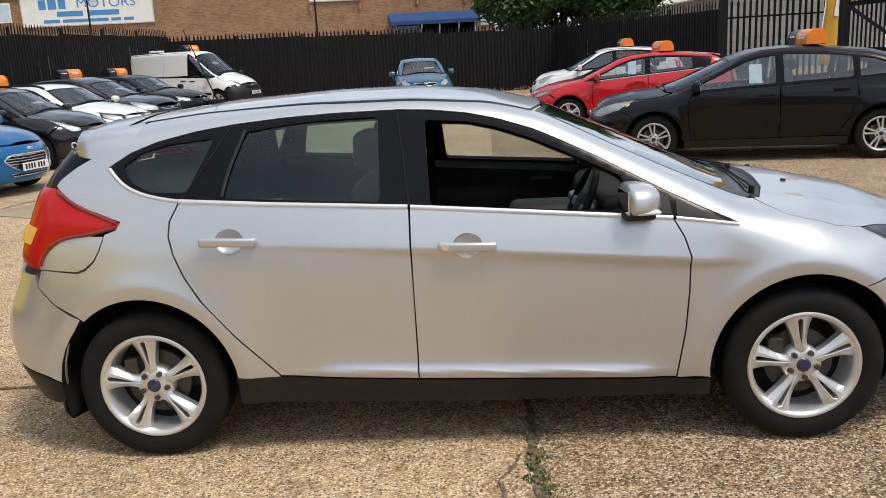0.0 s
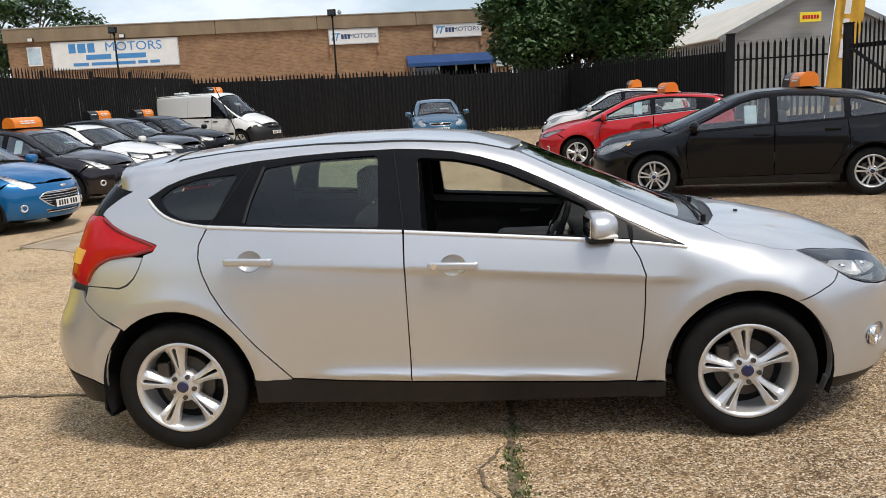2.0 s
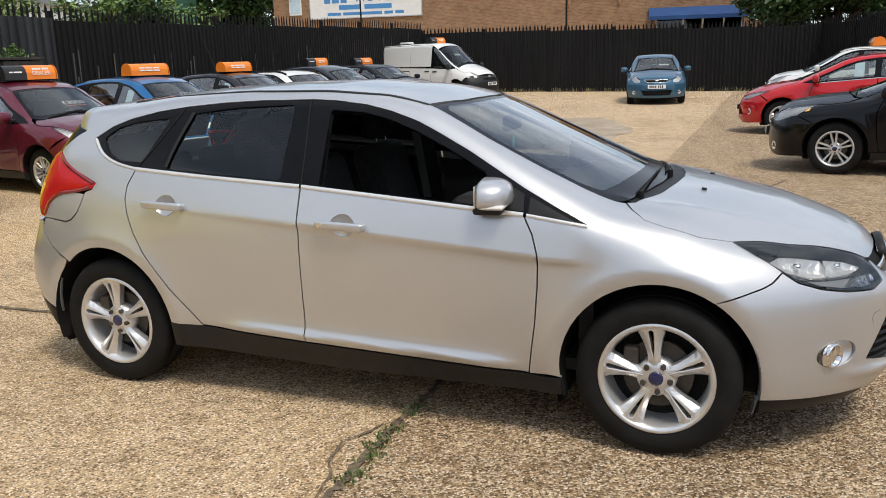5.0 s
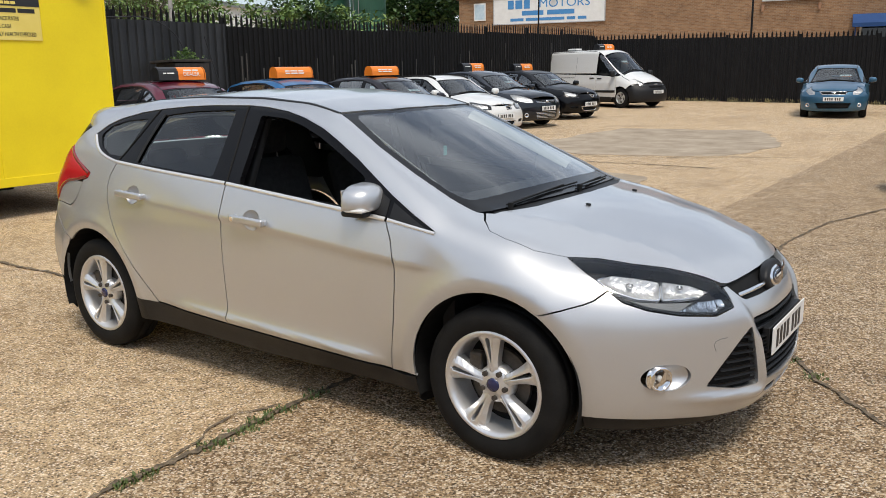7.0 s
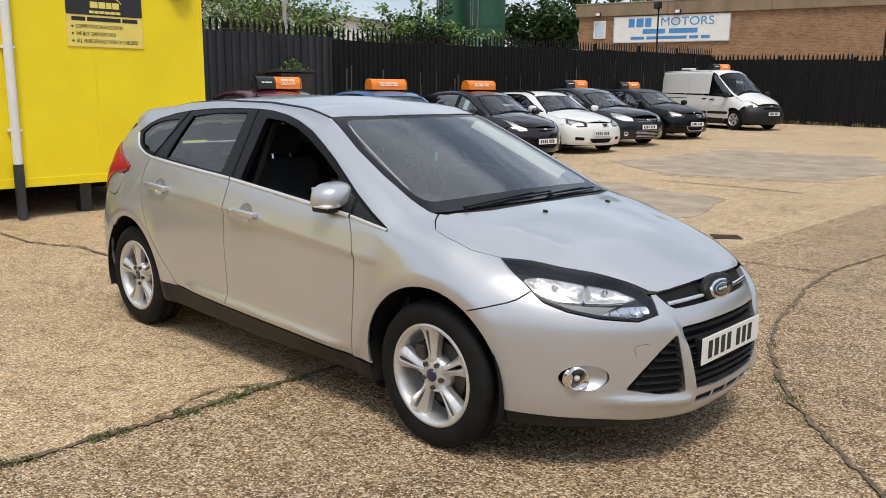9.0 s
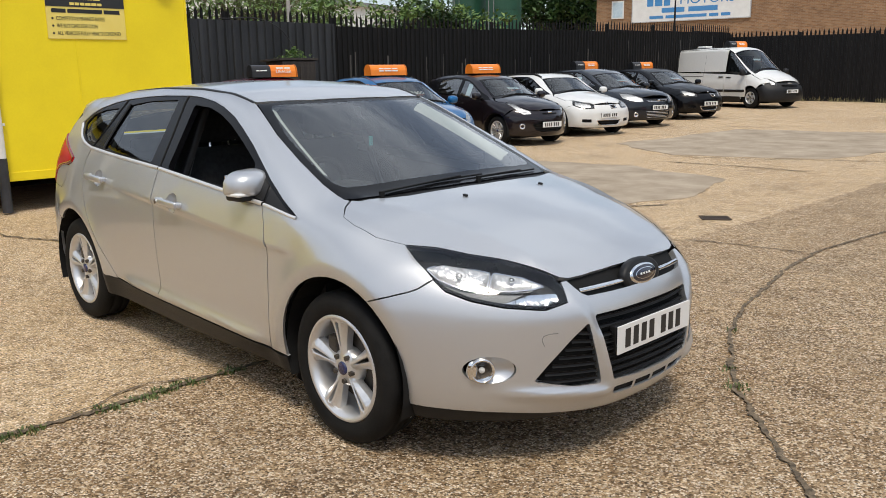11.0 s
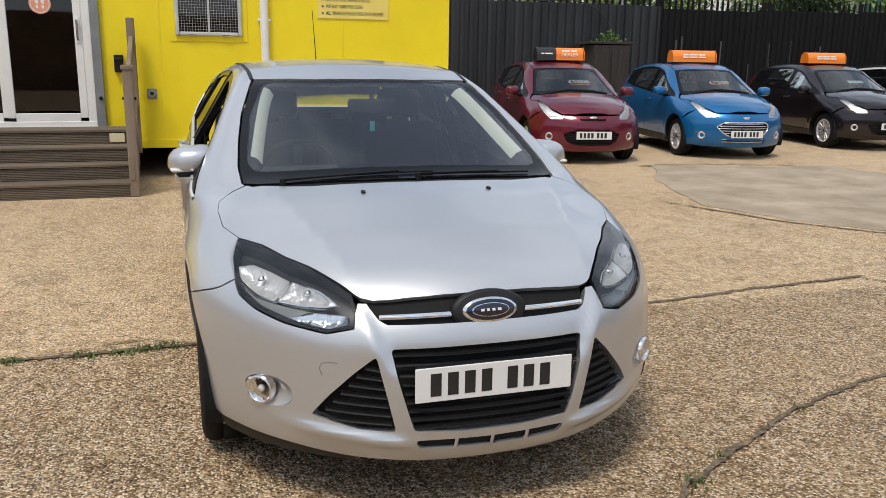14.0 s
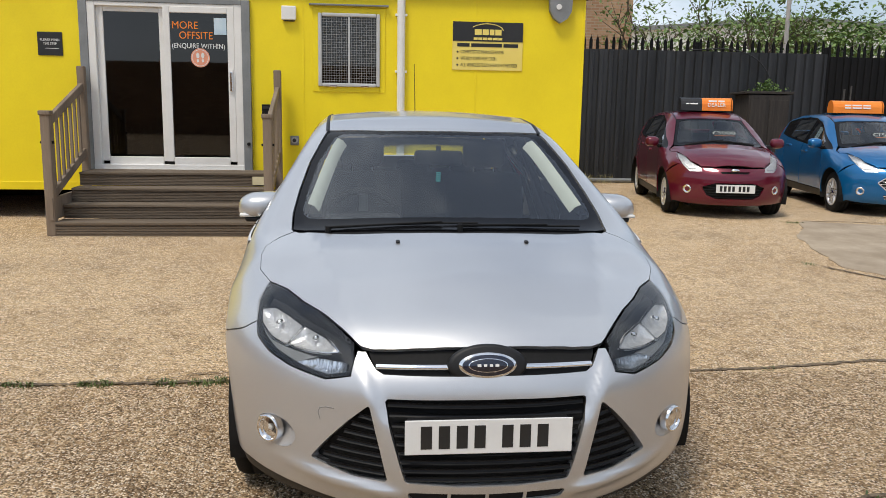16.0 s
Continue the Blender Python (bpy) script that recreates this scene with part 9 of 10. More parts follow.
    half = [("t", wsx[2] + 0.01, 0.0), ("t", wsx[2] - 0.04, -0.35), ("t", wsx[1] + 0.12, -wy + 0.06), ("t", wsx[1] + 0.06, -wy - 0.0), ("t", wsx[1] + 0.17, -hy + 0.008), ("t", tip[0] - 0.11, -hy + 0.008)]
    p = on(body, S([tip]))[0]
    half += [("t", p[0] - 0.01, p[1] + 0.01)]
    hu = [on(body, [("f", -y, z)])[0] for y, z in sp["lamp_top"]]
    half += [("t", q[0] - 0.006, q[1] + 0.004) for q in hu] + [("t", xn, -0.25), ("t", xn + 0.015, 0.0)]
    panel("bonnet", body, half + mirror_y(half)[::-1][1:-1], TOP, color, car, h=h, gap=0.004)
    # wing flanges below the lamp and bonnet edges
    for f in (False, True):
        panel("wing_flange", body, [("t", tip[0] - 0.22, -hy + 0.10), ("t", tip[0] - 0.22, -hy - 0.04), ("t", tip[0] + 0.05, -hy - 0.03), ("t", xn - 0.12, -0.52), ("t", xn - 0.06, -0.36), ("t", tip[0] + 0.10, -0.50)], TOP, color, car, flip=f, h=0.07, lift=-0.034, edge=0, gap=0)
    # bumper round the nose
    lowl = [lm[i] for i in sp["lamp_low"]]
    right = [("f", -0.25, sp["bump_z"]), *[("f", -y, z) for y, z in sp["lamp_top"][::-1][:1]]]
    rs = np.vstack([on(body, [("f", -0.05, sp["bump_z"])] + right), np.array(lowl), on(body, arc(ax, az, ar, 50, -18, 9) + S([(ax + ar + 0.04, 0.22)]) + [("f", -0.6, 0.20), ("f", -0.3, 0.19), ("f", -0.05, 0.19)])])
    outl = np.vstack([rs, (rs * np.array([1, -1, 1]))[::-1]])
    holes = []
    for gset in sp["grilles"]:
        if min(y for y, z in gset) >= -0.001 and max(y for y, z in gset) > 0.05 and gset[0][0] > 0.05:
            holes += [[("f", -y, z) for y, z in gset], [("f", y, z) for y, z in gset]]
        else:
            holes.append([("f", y, z) for y, z in gset])
    bcol = sp.get("bumper", color)
    panel("front_bumper", body, outl, NOSE, bcol, car, holes=holes, h=0.045, edge=0.03, gap=0.002, hole_corner=0.015)
    for i, hh in enumerate(holes):
        panel("grille_back", body, hh, NOSE, BLACK, car, h=0.08, lift=-0.028, edge=0, gap=-0.004)
        ys, zz = [q[1] for q in hh], [q[2] for q in hh]
        gz = new("grille_slats")
        gz.parent = car
        nsl = max(2, int((max(zz) - min(zz)) / 0.035))
        for j in range(nsl):
            z = min(zz) + (j + 0.5) * (max(zz) - min(zz)) / nsl
            xs = []
            for (_, y0, z0), (_, y1, z1) in zip(hh, hh[1:] + hh[:1]):
                if (z0 > z) != (z1 > z):
                    xs.append(y0 + (y1 - y0) * (z - z0) / (z1 - z0))
            if len(xs) >= 2 and max(xs) - min(xs) > 0.05:
                strip("slat", body, [("f", min(xs), z), ("f", (min(xs) + max(xs)) / 2, z), ("f", max(xs), z)], NOSE, sp.get("slat", TRIM), gz, 0.012, -0.010, step=0.08)
        if i < sp.get("chrome_ring", 0):
            strip("grille_surround", body, hh + hh[:1], NOSE, CHROME, car, 0.018, 0.006, step=0.05)
    if "skirt" in sp:
        panel("bumper_skirt", body, [("f", -0.62, sp["skirt"]), ("f", 0.62, sp["skirt"]), ("f", 0.55, 0.2), ("f", -0.55, 0.2)], NOSE, TRIM, car, h=0.06, lift=0.002, edge=0.01)
    for f in (False, True):
        if "fog" in sp:
            y, z = sp["fog"]
            c = on(body, [("f", -y, z)])[0]
            d = Vector((0.85, (1 if f else -1) * 0.53, 0)).normalized()
            fm = Matrix.Translation((c[0], abs(c[1]) * (1 if f else -1), c[2])) @ d.to_track_quat("-Y", "Z").to_matrix().to_4x4()
            fo = part("fog_lamp", lathe([(0.0, 0.004), (0.03, 0.002), (0.042, -0.006), (0.055, -0.010), (0.06, 0.004)], 20), CHROME, car, smooth=True)
            fo.matrix_basis = fm
    bz0 = sp["badge"]
    c = on(body, [("f", 0.0, bz0)])[0]
    bd = part("badge", lathe([(0.0, -0.012), (0.85, -0.012), (1.0, 0.0), (0.95, 0.01)], 28), CHROME, car, "small chrome badge", smooth=True)
    bd.matrix_basis = Matrix.Translation((c[0] + 0.002, 0, bz0)) @ Matrix.Rotation(radians(90), 4, "Z") @ Matrix.Diagonal((sp.get("badge_w", 0.062), 1, 0.026, 1))
    c = on(body, [("f", 0.0, sp["plate"])])[0]
    part("plate_carrier", box(B(), (c[0] - 0.01, 0, sp["plate"]), (0.05, 0.48, 0.09), 0.004), TRIM, car)
    plate_thing(car, pose(c[0] + 0.022, 0.0, sp["plate"]) @ FACE_X)
    # tail
    zt = tl[-1][1]
    panel("tailgate", body, [("r", -0.7, 0.3), ("r", 0.7, 0.3), ("r", 0.68, 0.9), ("r", 0.5, 1.15), ("r", -0.5, 1.15), ("r", -0.68, 0.9)], TAIL, color, car, h=0.1, lift=-0.002)
    # inside and under
    e = new("interior")
    e.parent = car
    part("floor_pan", box(B(), (-0.1, 0, 0.33), (wb2 * 2 - 0.5, 1.35, 0.06)), CABIN_DARK, e)
    part("dashboard", box(B(), (xa - 0.12, 0, bz(xa) - 0.16), (0.45, 1.3, 0.26), 0.08, segs=3), CABIN_DARK, e, smooth=True)
    for y in (-0.36, 0.36):
        part("front_seat_back", box(B(), (xb - 0.12, y, 0.85), (0.16, 0.46, 0.65), 0.06, segs=2), SEATCLOTH, e, smooth=True)
        part("headrest", box(B(), (xb - 0.2, y, 1.24), (0.1, 0.25, 0.15), 0.04, segs=2), SEATCLOTH, e, smooth=True)
        part("front_seat_base", box(B(), (xb + 0.18, y, 0.52), (0.5, 0.46, 0.2), 0.06, segs=2), SEATCLOTH, e, smooth=True)
    if van:
        part("load_bulkhead", box(B(), (xb - 0.35, 0, 1.05), (0.03, 1.5, 1.3)), CABIN_DARK, e)
    else:
        part("rear_seat", box(B(), (rx + 0.22, 0, 0.8), (0.16, 1.2, 0.6), 0.06, segs=2), SEATCLOTH, e, smooth=True)
        part("rear_seat_base", box(B(), (rx + 0.5, 0, 0.52), (0.5, 1.2, 0.18), 0.06, segs=2), SEATCLOTH, e, smooth=True)
    part("underbody", box(B(), (0, 0, 0.26), (wb2 * 2 + 0.9, 1.0, 0.20), 0.03), BLACK, car)
    part("underbody", box(B(), (0, 0, 0.23), (wb2 * 2 - 0.8, 1.5, 0.10), 0.02), BLACK, car)
    part("engine_bay", box(B(), (wb2, 0, 0.48), (0.8, 0.8, 0.4)), BLACK, car)
    # price card in the windscreen and sheet in the side window
    if sp.get("price"):
        c = on(body, [("t", wsx[0] + 0.42, sp.get("price_y", 0.12))])[0]
        pr = new("price_card")
        pr.parent = car
        sl = math.degrees(math.atan2(float(body.top(c[0] - 0.1) - body.top(c[0] + 0.1)), 0.2))
        pr.matrix_basis = Matrix.Translation((c[0] - 0.03, c[1], c[2] - 0.03)) @ pose(0, 0, 0, 0, sl - 90, 0) @ FACE_X
        part("card", box(B(), (0, 0, 0), (0.34, 0.14, 0.004)), BLACK, pr)
        if isinstance(sp["price"], str):
            text("price_text", sp["price"], 0.14, WHITE, pr, pose(0, 0.0, 0.003))
        else:
            bars("price_bar", [0.05] * 5, 0.09, 0.012, PALEBLUE, pr, pose(0, 0, 0.003), 0.001)
        bars("card_bar", [0.3], 0.012, 0.01, ORANGE, pr, pose(0, -0.085, 0.002), 0.001)
    if sp.get("sheet"):
        x = xb + 0.30
        for f in (False, True):
            p = on(body, [("s", x, bz(x) + 0.17)])[0]
            o = part("window_sheet", box(B(), (0, 0, 0), (0.16, 0.004, 0.27)), PALEBLUE, car, "pale blue sales sheet in the side window")
            o.matrix_basis = pose(p[0], (abs(p[1]) - 0.03) * (1 if f else -1), p[2], (26 if f else -26), 0, 0)
    return car



FIESTA = make_body(2.489, 2.03, -1.90, 0.862,
    [(-2.1, 0.95), (-1.85, 1.15), (-1.66, 1.32), (-1.45, 1.385), (-1.0, 1.45), (-0.5, 1.474), (-0.1, 1.462), (0.18, 1.415), (0.36, 1.355), (0.75, 1.165), (1.10, 1.005), (1.22, 0.985), (1.45, 0.945), (1.70, 0.875), (1.85, 0.80), (1.98, 0.70), (2.15, 0.55)],
    [(-1.9, 1.12), (-1.3, 1.10), (-1.0, 1.05), (-0.2, 0.99), (0.7, 0.92), (1.0, 0.90), (1.4, 0.91), (2.0, 0.91)], wheel=0.302)
SALOON = make_body(2.85, 2.36, -2.38, 0.935,
    [(-2.6, 1.02), (-2.35, 1.10), (-2.1, 1.16), (-1.75, 1.30), (-1.35, 1.41), (-0.8, 1.475), (-0.35, 1.495), (0.05, 1.478), (0.32, 1.42), (0.50, 1.35), (0.95, 1.155), (1.35, 1.0), (1.5, 0.985), (1.75, 0.96), (2.05, 0.90), (2.2, 0.845), (2.32, 0.76), (2.5, 0.62)],
    [(-2.4, 1.06), (-1.7, 1.08), (-1.2, 1.04), (-0.2, 0.995), (0.8, 0.935), (1.2, 0.915), (1.6, 0.92), (2.3, 0.92)], wheel=0.325,
    crease=[([(-1.8, 0.93), (0.0, 0.875), (1.2, 0.82)], 0.012, 0.03, -1.6, 1.0)], cf=(0.46, 2.3))
ESTATE = make_body(2.76, 2.20, -2.28, 0.905,
    [(-2.5, 0.98), (-2.28, 1.10), (-2.08, 1.30), (-1.85, 1.36), (-1.3, 1.40), (-0.6, 1.425), (-0.1, 1.418), (0.15, 1.375), (0.32, 1.315), (0.75, 1.12), (1.05, 1.0), (1.18, 0.972), (1.45, 0.935), (1.8, 0.865), (2.0, 0.80), (2.15, 0.70), (2.3, 0.55)],
    [(-2.3, 1.02), (-1.5, 1.0), (-0.2, 0.965), (0.7, 0.925), (1.0, 0.905), (1.4, 0.915), (2.2, 0.915)], wheel=0.32, cf=(0.42, 2.2))
COMPACT = make_body(2.69, 2.12, -2.19, 0.885,
    [(-2.4, 0.98), (-2.15, 1.12), (-1.95, 1.28), (-1.7, 1.34), (-1.2, 1.40), (-0.6, 1.425), (-0.15, 1.415), (0.12, 1.37), (0.3, 1.31), (0.7, 1.13), (1.05, 0.995), (1.18, 0.975), (1.45, 0.94), (1.75, 0.875), (1.95, 0.80), (2.08, 0.70), (2.25, 0.55)],
    [(-2.2, 1.04), (-1.5, 1.03), (-0.2, 0.97), (0.7, 0.925), (1.0, 0.905), (1.4, 0.915), (2.1, 0.915)], wheel=0.32, cf=(0.45, 2.1))
CROSS = make_body(2.53, 2.0, -2.05, 0.88,
    [(-2.2, 1.05), (-1.95, 1.25), (-1.75, 1.42), (-1.5, 1.48), (-0.9, 1.545), (-0.4, 1.57), (0.0, 1.56), (0.2, 1.52), (0.35, 1.46), (0.75, 1.24), (1.05, 1.09), (1.18, 1.06), (1.45, 1.03), (1.7, 0.97), (1.85, 0.90), (1.95, 0.80), (2.1, 0.6)],
    [(-2.0, 1.18), (-1.2, 1.14), (-0.2, 1.07), (0.7, 1.02), (1.0, 1.0), (1.4, 1.0), (2.0, 1.0)], wheel=0.335)
OLDHATCH = make_body(2.64, 2.17, -2.15, 0.905,
    [(-2.35, 0.95), (-2.1, 1.15), (-1.9, 1.32), (-1.7, 1.39), (-1.2, 1.45), (-0.6, 1.487), (-0.15, 1.48), (0.12, 1.435), (0.3, 1.375), (0.75, 1.16), (1.1, 1.01), (1.22, 0.985), (1.5, 0.945), (1.8, 0.875), (2.0, 0.80), (2.12, 0.70), (2.3, 0.55)],
    [(-2.1, 1.08), (-1.4, 1.06), (-0.2, 1.0), (0.75, 0.945), (1.05, 0.925), (1.5, 0.93), (2.1, 0.93)], wheel=0.312)
PANELVAN = make_body(3.12, 2.46, -2.67, 0.945,
    [(-2.9, 1.95), (-2.5, 1.97), (-1.5, 1.995), (-0.5, 2.005), (0.2, 2.0), (0.50, 1.97), (0.70, 1.88), (1.15, 1.50), (1.5, 1.235), (1.62, 1.19), (1.9, 1.10), (2.12, 1.0), (2.28, 0.88), (2.4, 0.74), (2.55, 0.6)],
    [(-2.7, 1.18), (-0.2, 1.14), (0.9, 1.08), (1.3, 1.06), (1.7, 1.06), (2.4, 1.06)], tum=0.16, wheel=0.33, sect_top=1.15, cf=(0.42, 2.2),
    tail=[(0.1, 0.05), (0.3, 0.0), (1.0, 0.0), (1.8, 0.06), (2.0, 0.1)], cr=(0.04, 4.0), ks=(0.10, 0.08, 0.12))


def at(px, py, yaw, nose, body=None, ):
    """The pose of a car whose front plate stands over (px, py)."""
    c, s = math.cos(radians(yaw)), math.sin(radians(yaw))
    x, y = px - nose * c, py - nose * s
    return pose(x, y, ground_z(px - nose * 0.5 * c, py - nose * 0.5 * s), 0, 0, yaw)


LAMP_F = [(1.33, 0.880), (1.64, 0.755), (0.57, 0.645), (0.42, 0.650), (0.43, 0.70), (0.555, 0.772)]
fiesta = dict(xb=-0.10, xa=0.83, xc=-0.93, xd=-1.36, xw=0.75, zs=0.30, lamp=LAMP_F, lamp_n=2, lamp_top=[(0.555, 0.774), (0.43, 0.703)], lamp_low=[3, 2, 1], tail=[(-1.52, 1.27), (-1.62, 1.1), (-1.68, 0.95), (-1.70, 0.7)], hood_y=0.735, ws=(0.30, 0.93, 1.15), ws_y=0.645, roof_y=0.50, hood_x=1.90, bump_z=0.70,
    grilles=[[(-0.42, 0.44), (-0.25, 0.50), (0.25, 0.50), (0.42, 0.44), (0.36, 0.33), (0.25, 0.285), (-0.25, 0.285), (-0.36, 0.33)], [(-0.2, 0.655), (0.2, 0.655), (0.17, 0.63), (-0.17, 0.63)]], fog=(0.60, 0.40), badge=0.675, plate=0.43, rear_lamp=[(-1.45, 1.22), (-1.55, 1.2), (-1.64, 0.92), (-1.54, 0.94)], wheel="multi", rim=0.195, sheet=True, lamp_mat=LAMPSILVER)
MAROON = paint("maroon_paint", (0.125, 0.008, 0.024), 0.25, 0.3, dusty=0.02)
BLUE = paint("bright_blue_paint", (0.004, 0.125, 0.33), 0.35, 0.3, dusty=0.02)
BROWNBLACK = paint("dark_aubergine_paint", (0.010, 0.006, 0.008), 0.2, 0.3, dusty=0.01)
CARWHITE = paint("white_car_paint", (0.72, 0.72, 0.70), 0.0, 0.35)
CHARCOAL = paint("charcoal_blue_paint", (0.010, 0.012, 0.017), 0.2, 0.3, dusty=0.01)
CARBLACK = paint("black_car_paint", (0.002, 0.002, 0.003), 0.0, 0.3, dusty=0.002, coat=0.38)
CARRED = paint("red_car_paint", (0.50, 0.008, 0.012), 0.05, 0.3, dusty=0.02)
STEELBLUE = paint("steel_blue_paint", (0.04, 0.12, 0.20), 0.4, 0.32)

# row along the side fence
build_car("maroon_hatchback", "maroon small hatchback with a price card in its windscreen", FIESTA, at(-6.14, 4.75, -10, 2.05), MAROON, {**fiesta, "price": "£3000", "price_y": 0.14, "sheet": False})
roof_sign(at(-6.14, 4.75, -10, 2.05) @ pose(-0.15, 0.02, 1.475), "DEALER", True, "orange and black roof sign on the maroon hatchback")
facelift = {**fiesta, "grilles": [[(-0.43, 0.50), (-0.36, 0.575), (0.36, 0.575), (0.43, 0.50), (0.30, 0.37), (0.2, 0.355), (-0.2, 0.355), (-0.30, 0.37)], [(-0.36, 0.33), (-0.2, 0.30), (0.2, 0.30), (0.36, 0.33), (0.33, 0.26), (-0.33, 0.26)]], "plate": 0.40, "badge": 0.64, "slat": CHROME, "chrome_ring": 1, "fog": (0.62, 0.37), "price": "£7500"}
build_car("blue_hatchback", "bright blue small hatchback with a chrome slatted grille", FIESTA, at(-6.25, 7.42, -10, 2.05), BLUE, facelift)
roof_sign(at(-6.25, 7.42, -10, 2.05) @ pose(-0.2, 0.0, 1.475), "", False, "plain orange roof sign on the blue hatchback")
build_car("aubergine_hatchback", "dark aubergine small hatchback with clear headlamps", FIESTA, at(-6.75, 10.8, -8, 2.05), BROWNBLACK, {**fiesta, "price": True})
roof_sign(at(-6.75, 10.8, -8, 2.05) @ pose(-0.2, 0.0, 1.475), "", False, "plain orange roof sign on the dark hatchback")
LAMP_B = [(1.66, 0.80), (1.80, 0.70), (0.60, 0.61), (0.38, 0.62), (0.36, 0.70), (0.55, 0.755)]
estate = dict(xb=-0.12, xa=0.86, xc=-0.98, xd=-2.0, xw=0.7, zs=0.30, quarter=True, lamp=LAMP_B, lamp_n=2, lamp_top=[(0.55, 0.757), (0.36, 0.705)], lamp_low=[3, 2, 1], tail=[(-2.0, 1.2), (-2.05, 1.1), (-2.08, 0.95), (-2.05, 0.7)], hood_y=0.77, ws=(0.26, 0.90, 1.10), ws_y=0.66, roof_y=0.53, hood_x=2.06, bump_z=0.70,
    grilles=[[(0.03, 0.70), (0.22, 0.695), (0.235, 0.62), (0.05, 0.605)], [(-0.34, 0.36), (0.34, 0.36), (0.28, 0.24), (-0.28, 0.24)], [(0.46, 0.38), (0.66, 0.39), (0.66, 0.32), (0.46, 0.31)]], chrome_ring=2, badge=0.745, badge_w=0.036, plate=0.47, rear_lamp=[(-1.85, 0.95), (-2.02, 0.95), (-2.02, 0.75), (-1.85, 0.75)], wheel="ten", rim=0.215, cap=CHROME, lamp_mat=TRIM)
build_car("white_estate", "white estate car with dark glass and roof rails", ESTATE, at(-7.05, 13.3, -16, 2.2), CARWHITE, {**estate, "rails": True, "glass": TINTGLASS})
LAMP_M = [(1.66, 0.865), (1.90, 0.735), (0.66, 0.655), (0.46, 0.645), (0.46, 0.73), (0.58, 0.805)]
saloon = dict(xb=-0.18, xa=0.98, xc=-1.10, xd=-1.72, xw=0.85, zs=0.30, quarter=True, lamp=LAMP_M, lamp_n=2, lamp_top=[(0.58, 0.807), (0.46, 0.733)], lamp_low=[3, 2, 1], tail=[(-1.98, 1.2), (-2.08, 1.08), (-2.1, 0.95), (-2.1, 0.7)], hood_y=0.80, ws=(0.44, 1.15, 1.40), ws_y=0.71, roof_y=0.555, hood_x=2.22, bump_z=0.715,
    grilles=[[(-0.38, 0.70), (0.38, 0.70), (0.33, 0.63), (-0.33, 0.63)], [(-0.40, 0.42), (0.40, 0.42), (0.36, 0.24), (-0.36, 0.24)]], fog=(0.64, 0.33), badge=0.672, plate=0.50, rear_lamp=[(-1.95, 1.02), (-2.12, 1.02), (-2.12, 0.85), (-1.95, 0.87)], wheel="ten", rim=0.215, lamp_mat=LAMPSILVER, chrome=False, slat=CHROME)
build_car("charcoal_saloon", "dark charcoal large hatchback in the row", SALOON, at(-7.30, 15.85, -13, 2.37), CHARCOAL, {**saloon, "price": True, "sheet": True})
roof_sign(at(-7.30, 15.85, -13, 2.37) @ pose(-0.6, 0.05, 1.485), "", True, "orange and black roof sign on the charcoal car")
compact = {**estate, "xb": -0.12, "xa": 0.86, "xc": -0.95, "xd": -1.6, "lamp": [(1.58, 0.82), (1.74, 0.71), (0.60, 0.62), (0.40, 0.62), (0.38, 0.70), (0.55, 0.765)], "tail": [(-1.85, 1.2), (-1.93, 1.05), (-1.97, 0.95), (-1.95, 0.7)], "ws": (0.24, 0.88, 1.10), "hood_x": 1.98, "hood_y": 0.75, "ws_y": 0.65, "roof_y": 0.52, "plate": 0.43, "rear_lamp": [(-1.75, 0.95), (-1.9, 0.95), (-1.9, 0.78), (-1.75, 0.78)], "lamp_top": [(0.55, 0.767), (0.38, 0.705)]}
build_car("black_hatchback", "black compact hatchback with twin kidney grilles", COMPACT, at(-7.55, 18.9, -14, 2.12), CARBLACK, {**compact, "price": True})
roof_sign(at(-7.55, 18.9, -14, 2.12) @ pose(-0.75, 0.05, 1.415), "", True, "orange and black roof sign on the black hatchback")
LAMP_V = [(1.98, 0.95), (2.12, 0.82), (0.66, 0.70), (0.48, 0.72), (0.48, 0.80), (0.62, 0.93)]
vanspec = dict(van=True, cat="van", xb=0.42, xa=1.38, xc=-2.1, xd=-2.1, xw=1.2, zs=0.36, lamp=LAMP_V, lamp_n=2, lamp_top=[(0.62, 0.932), (0.48, 0.803)], lamp_low=[3, 2, 1], tail=[(-2.61, 1.80), (-2.64, 1.3), (-2.64, 0.9), (-2.59, 0.5)], hood_y=0.80, ws=(0.62, 1.42, 1.56), ws_y=0.74, roof_y=0.70, hood_x=2.26, bump_z=0.80,
    grilles=[[(-0.36, 0.73), (0.36, 0.73), (0.32, 0.66), (-0.32, 0.66)], [(-0.42, 0.42), (0.42, 0.42), (0.4, 0.30), (-0.4, 0.30)]], badge=0.78, badge_w=0.10, plate=0.53, rear_lamp=[(-2.49, 1.2), (-2.59, 1.2), (-2.59, 0.85), (-2.49, 0.85)], wheel="five", rim=0.19, cap=TRIM, mirror=TRIM, bumper=TRIM, skirt=0.62, price=True, price_y=-0.1)
build_car("white_van", "white panel van with black bumper parked by the fence", PANELVAN, at(-7.57, 24.2, -18, 2.42), CARWHITE, vanspec)
roof_sign(at(-7.57, 24.2, -18, 2.42) @ pose(-0.15, 0.1, 2.0), "", True, "orange and black roof sign on the white van")
rk = thing("roof_tray", at(-7.57, 24.2, -18, 2.42) @ pose(-1.2, -0.3, 2.0), "small pale vent box on the van roof", "roof vent")
part("lid", box(B(), (0, 0, 0.03), (0.42, 0.3, 0.07), 0.02), WHITE, rk)
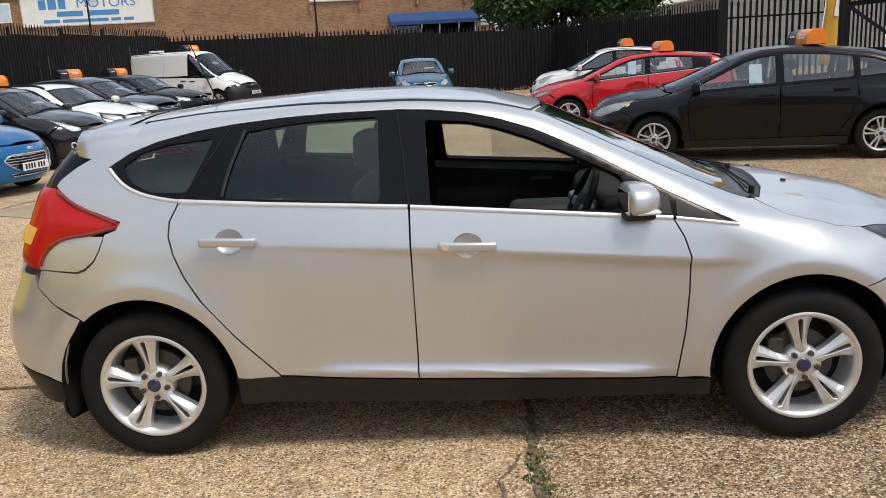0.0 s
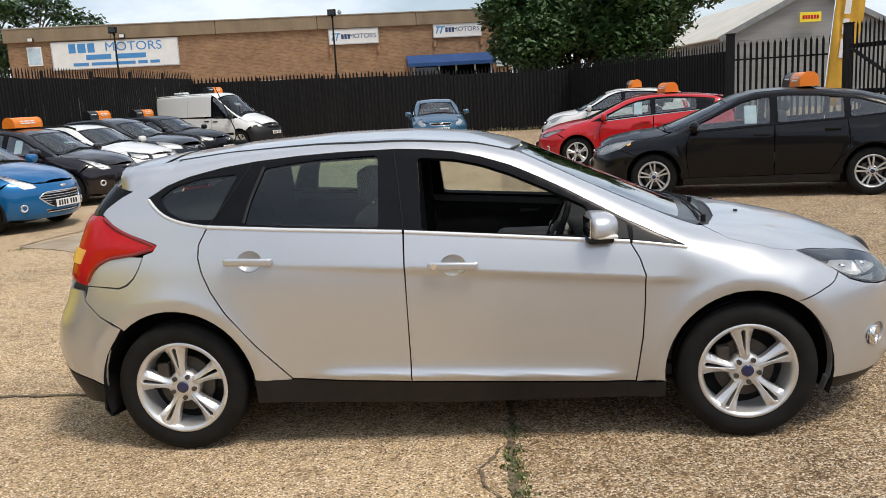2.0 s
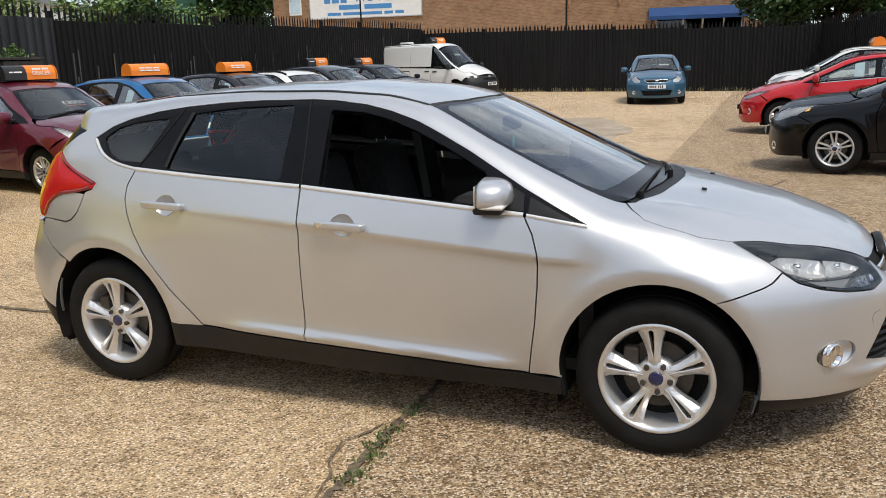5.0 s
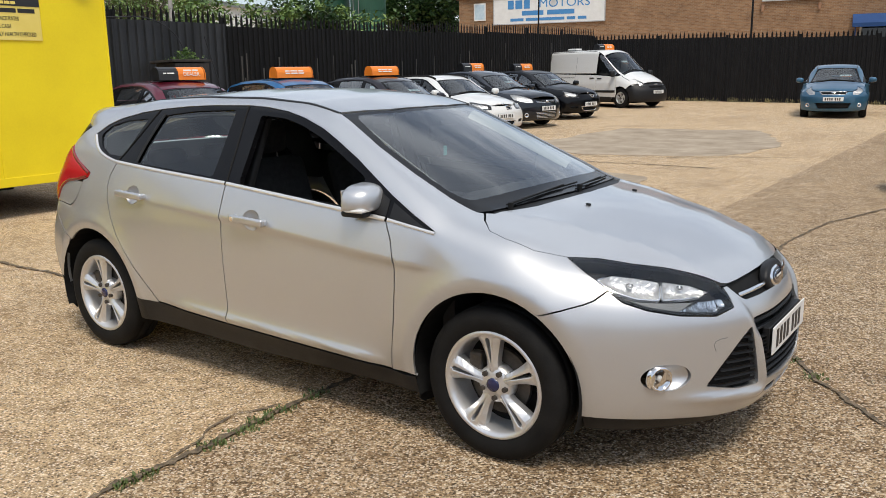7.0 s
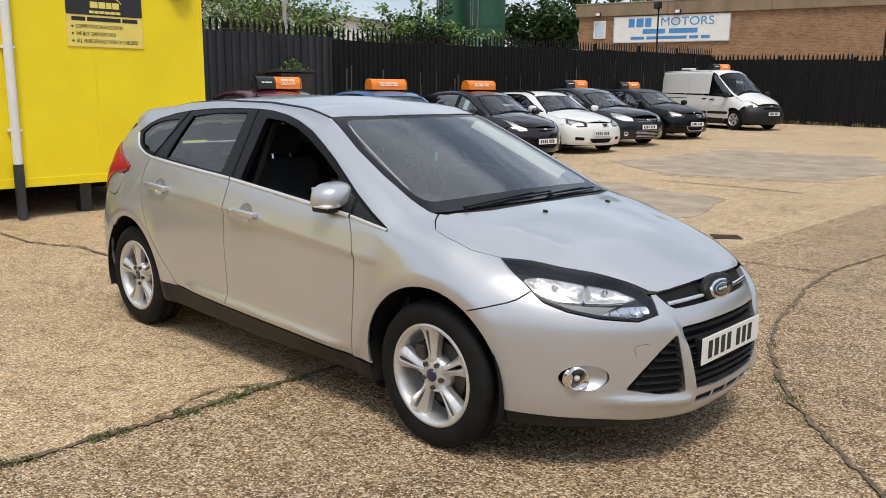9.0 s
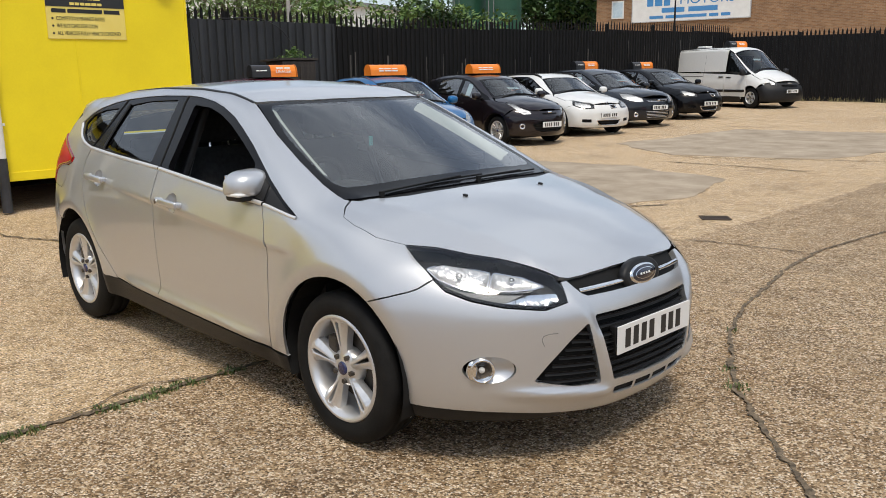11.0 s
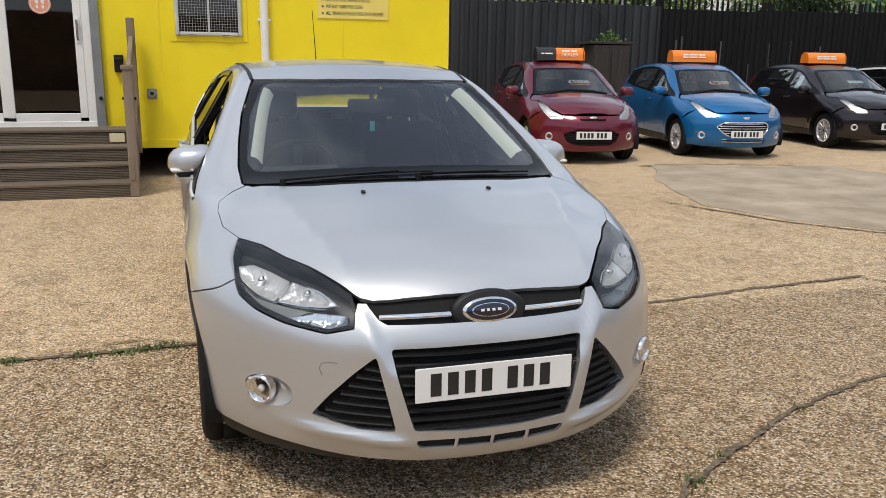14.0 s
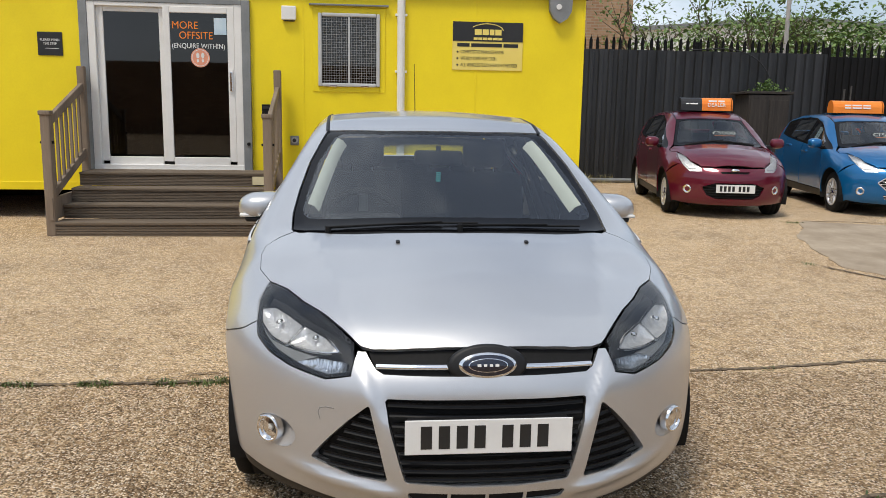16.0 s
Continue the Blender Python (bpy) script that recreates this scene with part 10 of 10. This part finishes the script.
part("base", box(B(), (0, 0, 0.0), (0.46, 0.34, 0.02), 0.006), GREYFRAME, rk)
# back fence
LAMP_O = [(1.55, 0.86), (1.72, 0.745), (0.62, 0.64), (0.48, 0.65), (0.48, 0.72), (0.60, 0.80)]
oldhatch = dict(xb=-0.15, xa=0.88, xc=-1.0, xd=-1.62, xw=0.75, zs=0.30, quarter=True, lamp=LAMP_O, lamp_n=2, lamp_top=[(0.60, 0.802), (0.48, 0.722)], lamp_low=[3, 2, 1], tail=[(-1.82, 1.25), (-1.95, 1.1), (-1.98, 0.95), (-1.95, 0.7)], hood_y=0.78, ws=(0.24, 0.90, 1.14), ws_y=0.67, roof_y=0.53, hood_x=2.02, bump_z=0.74,
    grilles=[[(-0.36, 0.73), (0.36, 0.73), (0.31, 0.65), (-0.31, 0.65)], [(-0.46, 0.42), (0.46, 0.42), (0.38, 0.27), (-0.38, 0.27)]], chrome_ring=1, fog=(0.66, 0.36), badge=0.70, plate=0.53, rear_lamp=[(-1.75, 1.2), (-1.9, 1.15), (-1.95, 0.95), (-1.85, 0.95)], wheel="five", rim=0.2, price=True, price_y=0.25, lamp_mat=LAMPSILVER)
build_car("steel_blue_hatchback", "steel blue hatchback facing out from the back fence", OLDHATCH, at(-1.57, 21.7, -81, 2.18), STEELBLUE, oldhatch)
# the side opposite, facing in
build_car("black_saloon", "glossy black large hatchback with a pale sheet in its window", SALOON, pose(3.99, 8.09, 0, 0, 0, 169), CARBLACK, {**saloon, "sheet": True, "amber": [(1.74, 0.825), (1.80, 0.80), (1.80, 0.775), (1.75, 0.79)]})
roof_sign(pose(3.99, 8.09, 0, 0, 0, 169) @ pose(-0.62, 0.0, 1.49, 0, 0, 9), "", True, "orange and black roof sign on the black car")
redspec = {**oldhatch, "xb": -0.22, "xa": 0.86, "xc": -1.1, "xd": -1.45, "xw": 0.72, "quarter": False, "ws": (0.30, 0.99, 1.26), "ws_y": 0.655, "roof_y": 0.51, "lamp": [(1.57, 0.80), (1.75, 0.735), (0.60, 0.64), (0.42, 0.645), (0.42, 0.70), (0.55, 0.755)], "lamp_top": [(0.55, 0.757), (0.42, 0.703)], "tail": [(-1.70, 1.2), (-1.75, 1.08), (-1.80, 0.95), (-1.80, 0.7)], "rear_lamp": [(-1.45, 1.0), (-1.62, 1.08), (-1.75, 0.9), (-1.65, 0.93)], "hood_x": 2.08, "bump_z": 0.70, "grilles": [[(-0.32, 0.69), (0.32, 0.69), (0.30, 0.65), (-0.30, 0.65)], [(-0.31, 0.58), (0.31, 0.58), (0.25, 0.33), (-0.25, 0.33)], [(0.36, 0.56), (0.54, 0.37), (0.31, 0.34)]], "fog": (0.69, 0.42), "badge": 0.685, "plate": 0.49, "chrome": True, "chrome_ring": 0, "price": False, "sheet": True, "wheel": "twin5", "rim": 0.212, "lamp_mat": TRIM}
build_car("red_hatchback", "bright red hatchback with a chrome window line", HATCH, pose(3.27, 13.6, ground_z(3.2, 13.6), 0, 0, 172), CARRED, redspec)
roof_sign(pose(3.27, 13.6, ground_z(3.2, 13.6), 0, 0, 172) @ pose(-0.55, 0.0, 1.455, 0, 0, 9), "", False, "plain orange roof sign on the red hatchback")
LAMP_C = [(1.35, 0.94), (1.55, 0.83), (0.62, 0.74), (0.46, 0.76), (0.46, 0.82), (0.58, 0.89)]
cross = {**oldhatch, "xb": -0.15, "xa": 0.82, "xc": -0.95, "xd": -1.45, "quarter": False, "ws": (0.28, 0.90, 1.12), "ws_y": 0.66, "roof_y": 0.54, "lamp": LAMP_C, "lamp_top": [(0.58, 0.893), (0.46, 0.823)], "tail": [(-1.70, 1.3), (-1.78, 1.15), (-1.8, 0.95), (-1.8, 0.7)], "rear_lamp": [(-1.6, 1.2), (-1.75, 1.15), (-1.78, 0.95), (-1.68, 0.95)], "hood_x": 1.86, "bump_z": 0.82, "grilles": [[(-0.38, 0.80), (0.38, 0.80), (0.33, 0.70), (-0.33, 0.70)], [(-0.46, 0.42), (0.46, 0.42), (0.38, 0.27), (-0.38, 0.27)]], "badge": 0.75, "plate": 0.55, "fog": (0.62, 0.56), "chrome_ring": 0, "price": False}
build_car("white_crossover", "white crossover behind the red hatchback", CROSS, pose(3.4, 18.2, ground_z(3.3, 18.2), 0, 0, 174), CARWHITE, cross)
roof_sign(pose(3.4, 18.2, ground_z(3.3, 18.2), 0, 0, 174) @ pose(-0.45, 0.0, 1.565, 0, 0, 8), "", True, "orange and black roof sign on the white crossover")
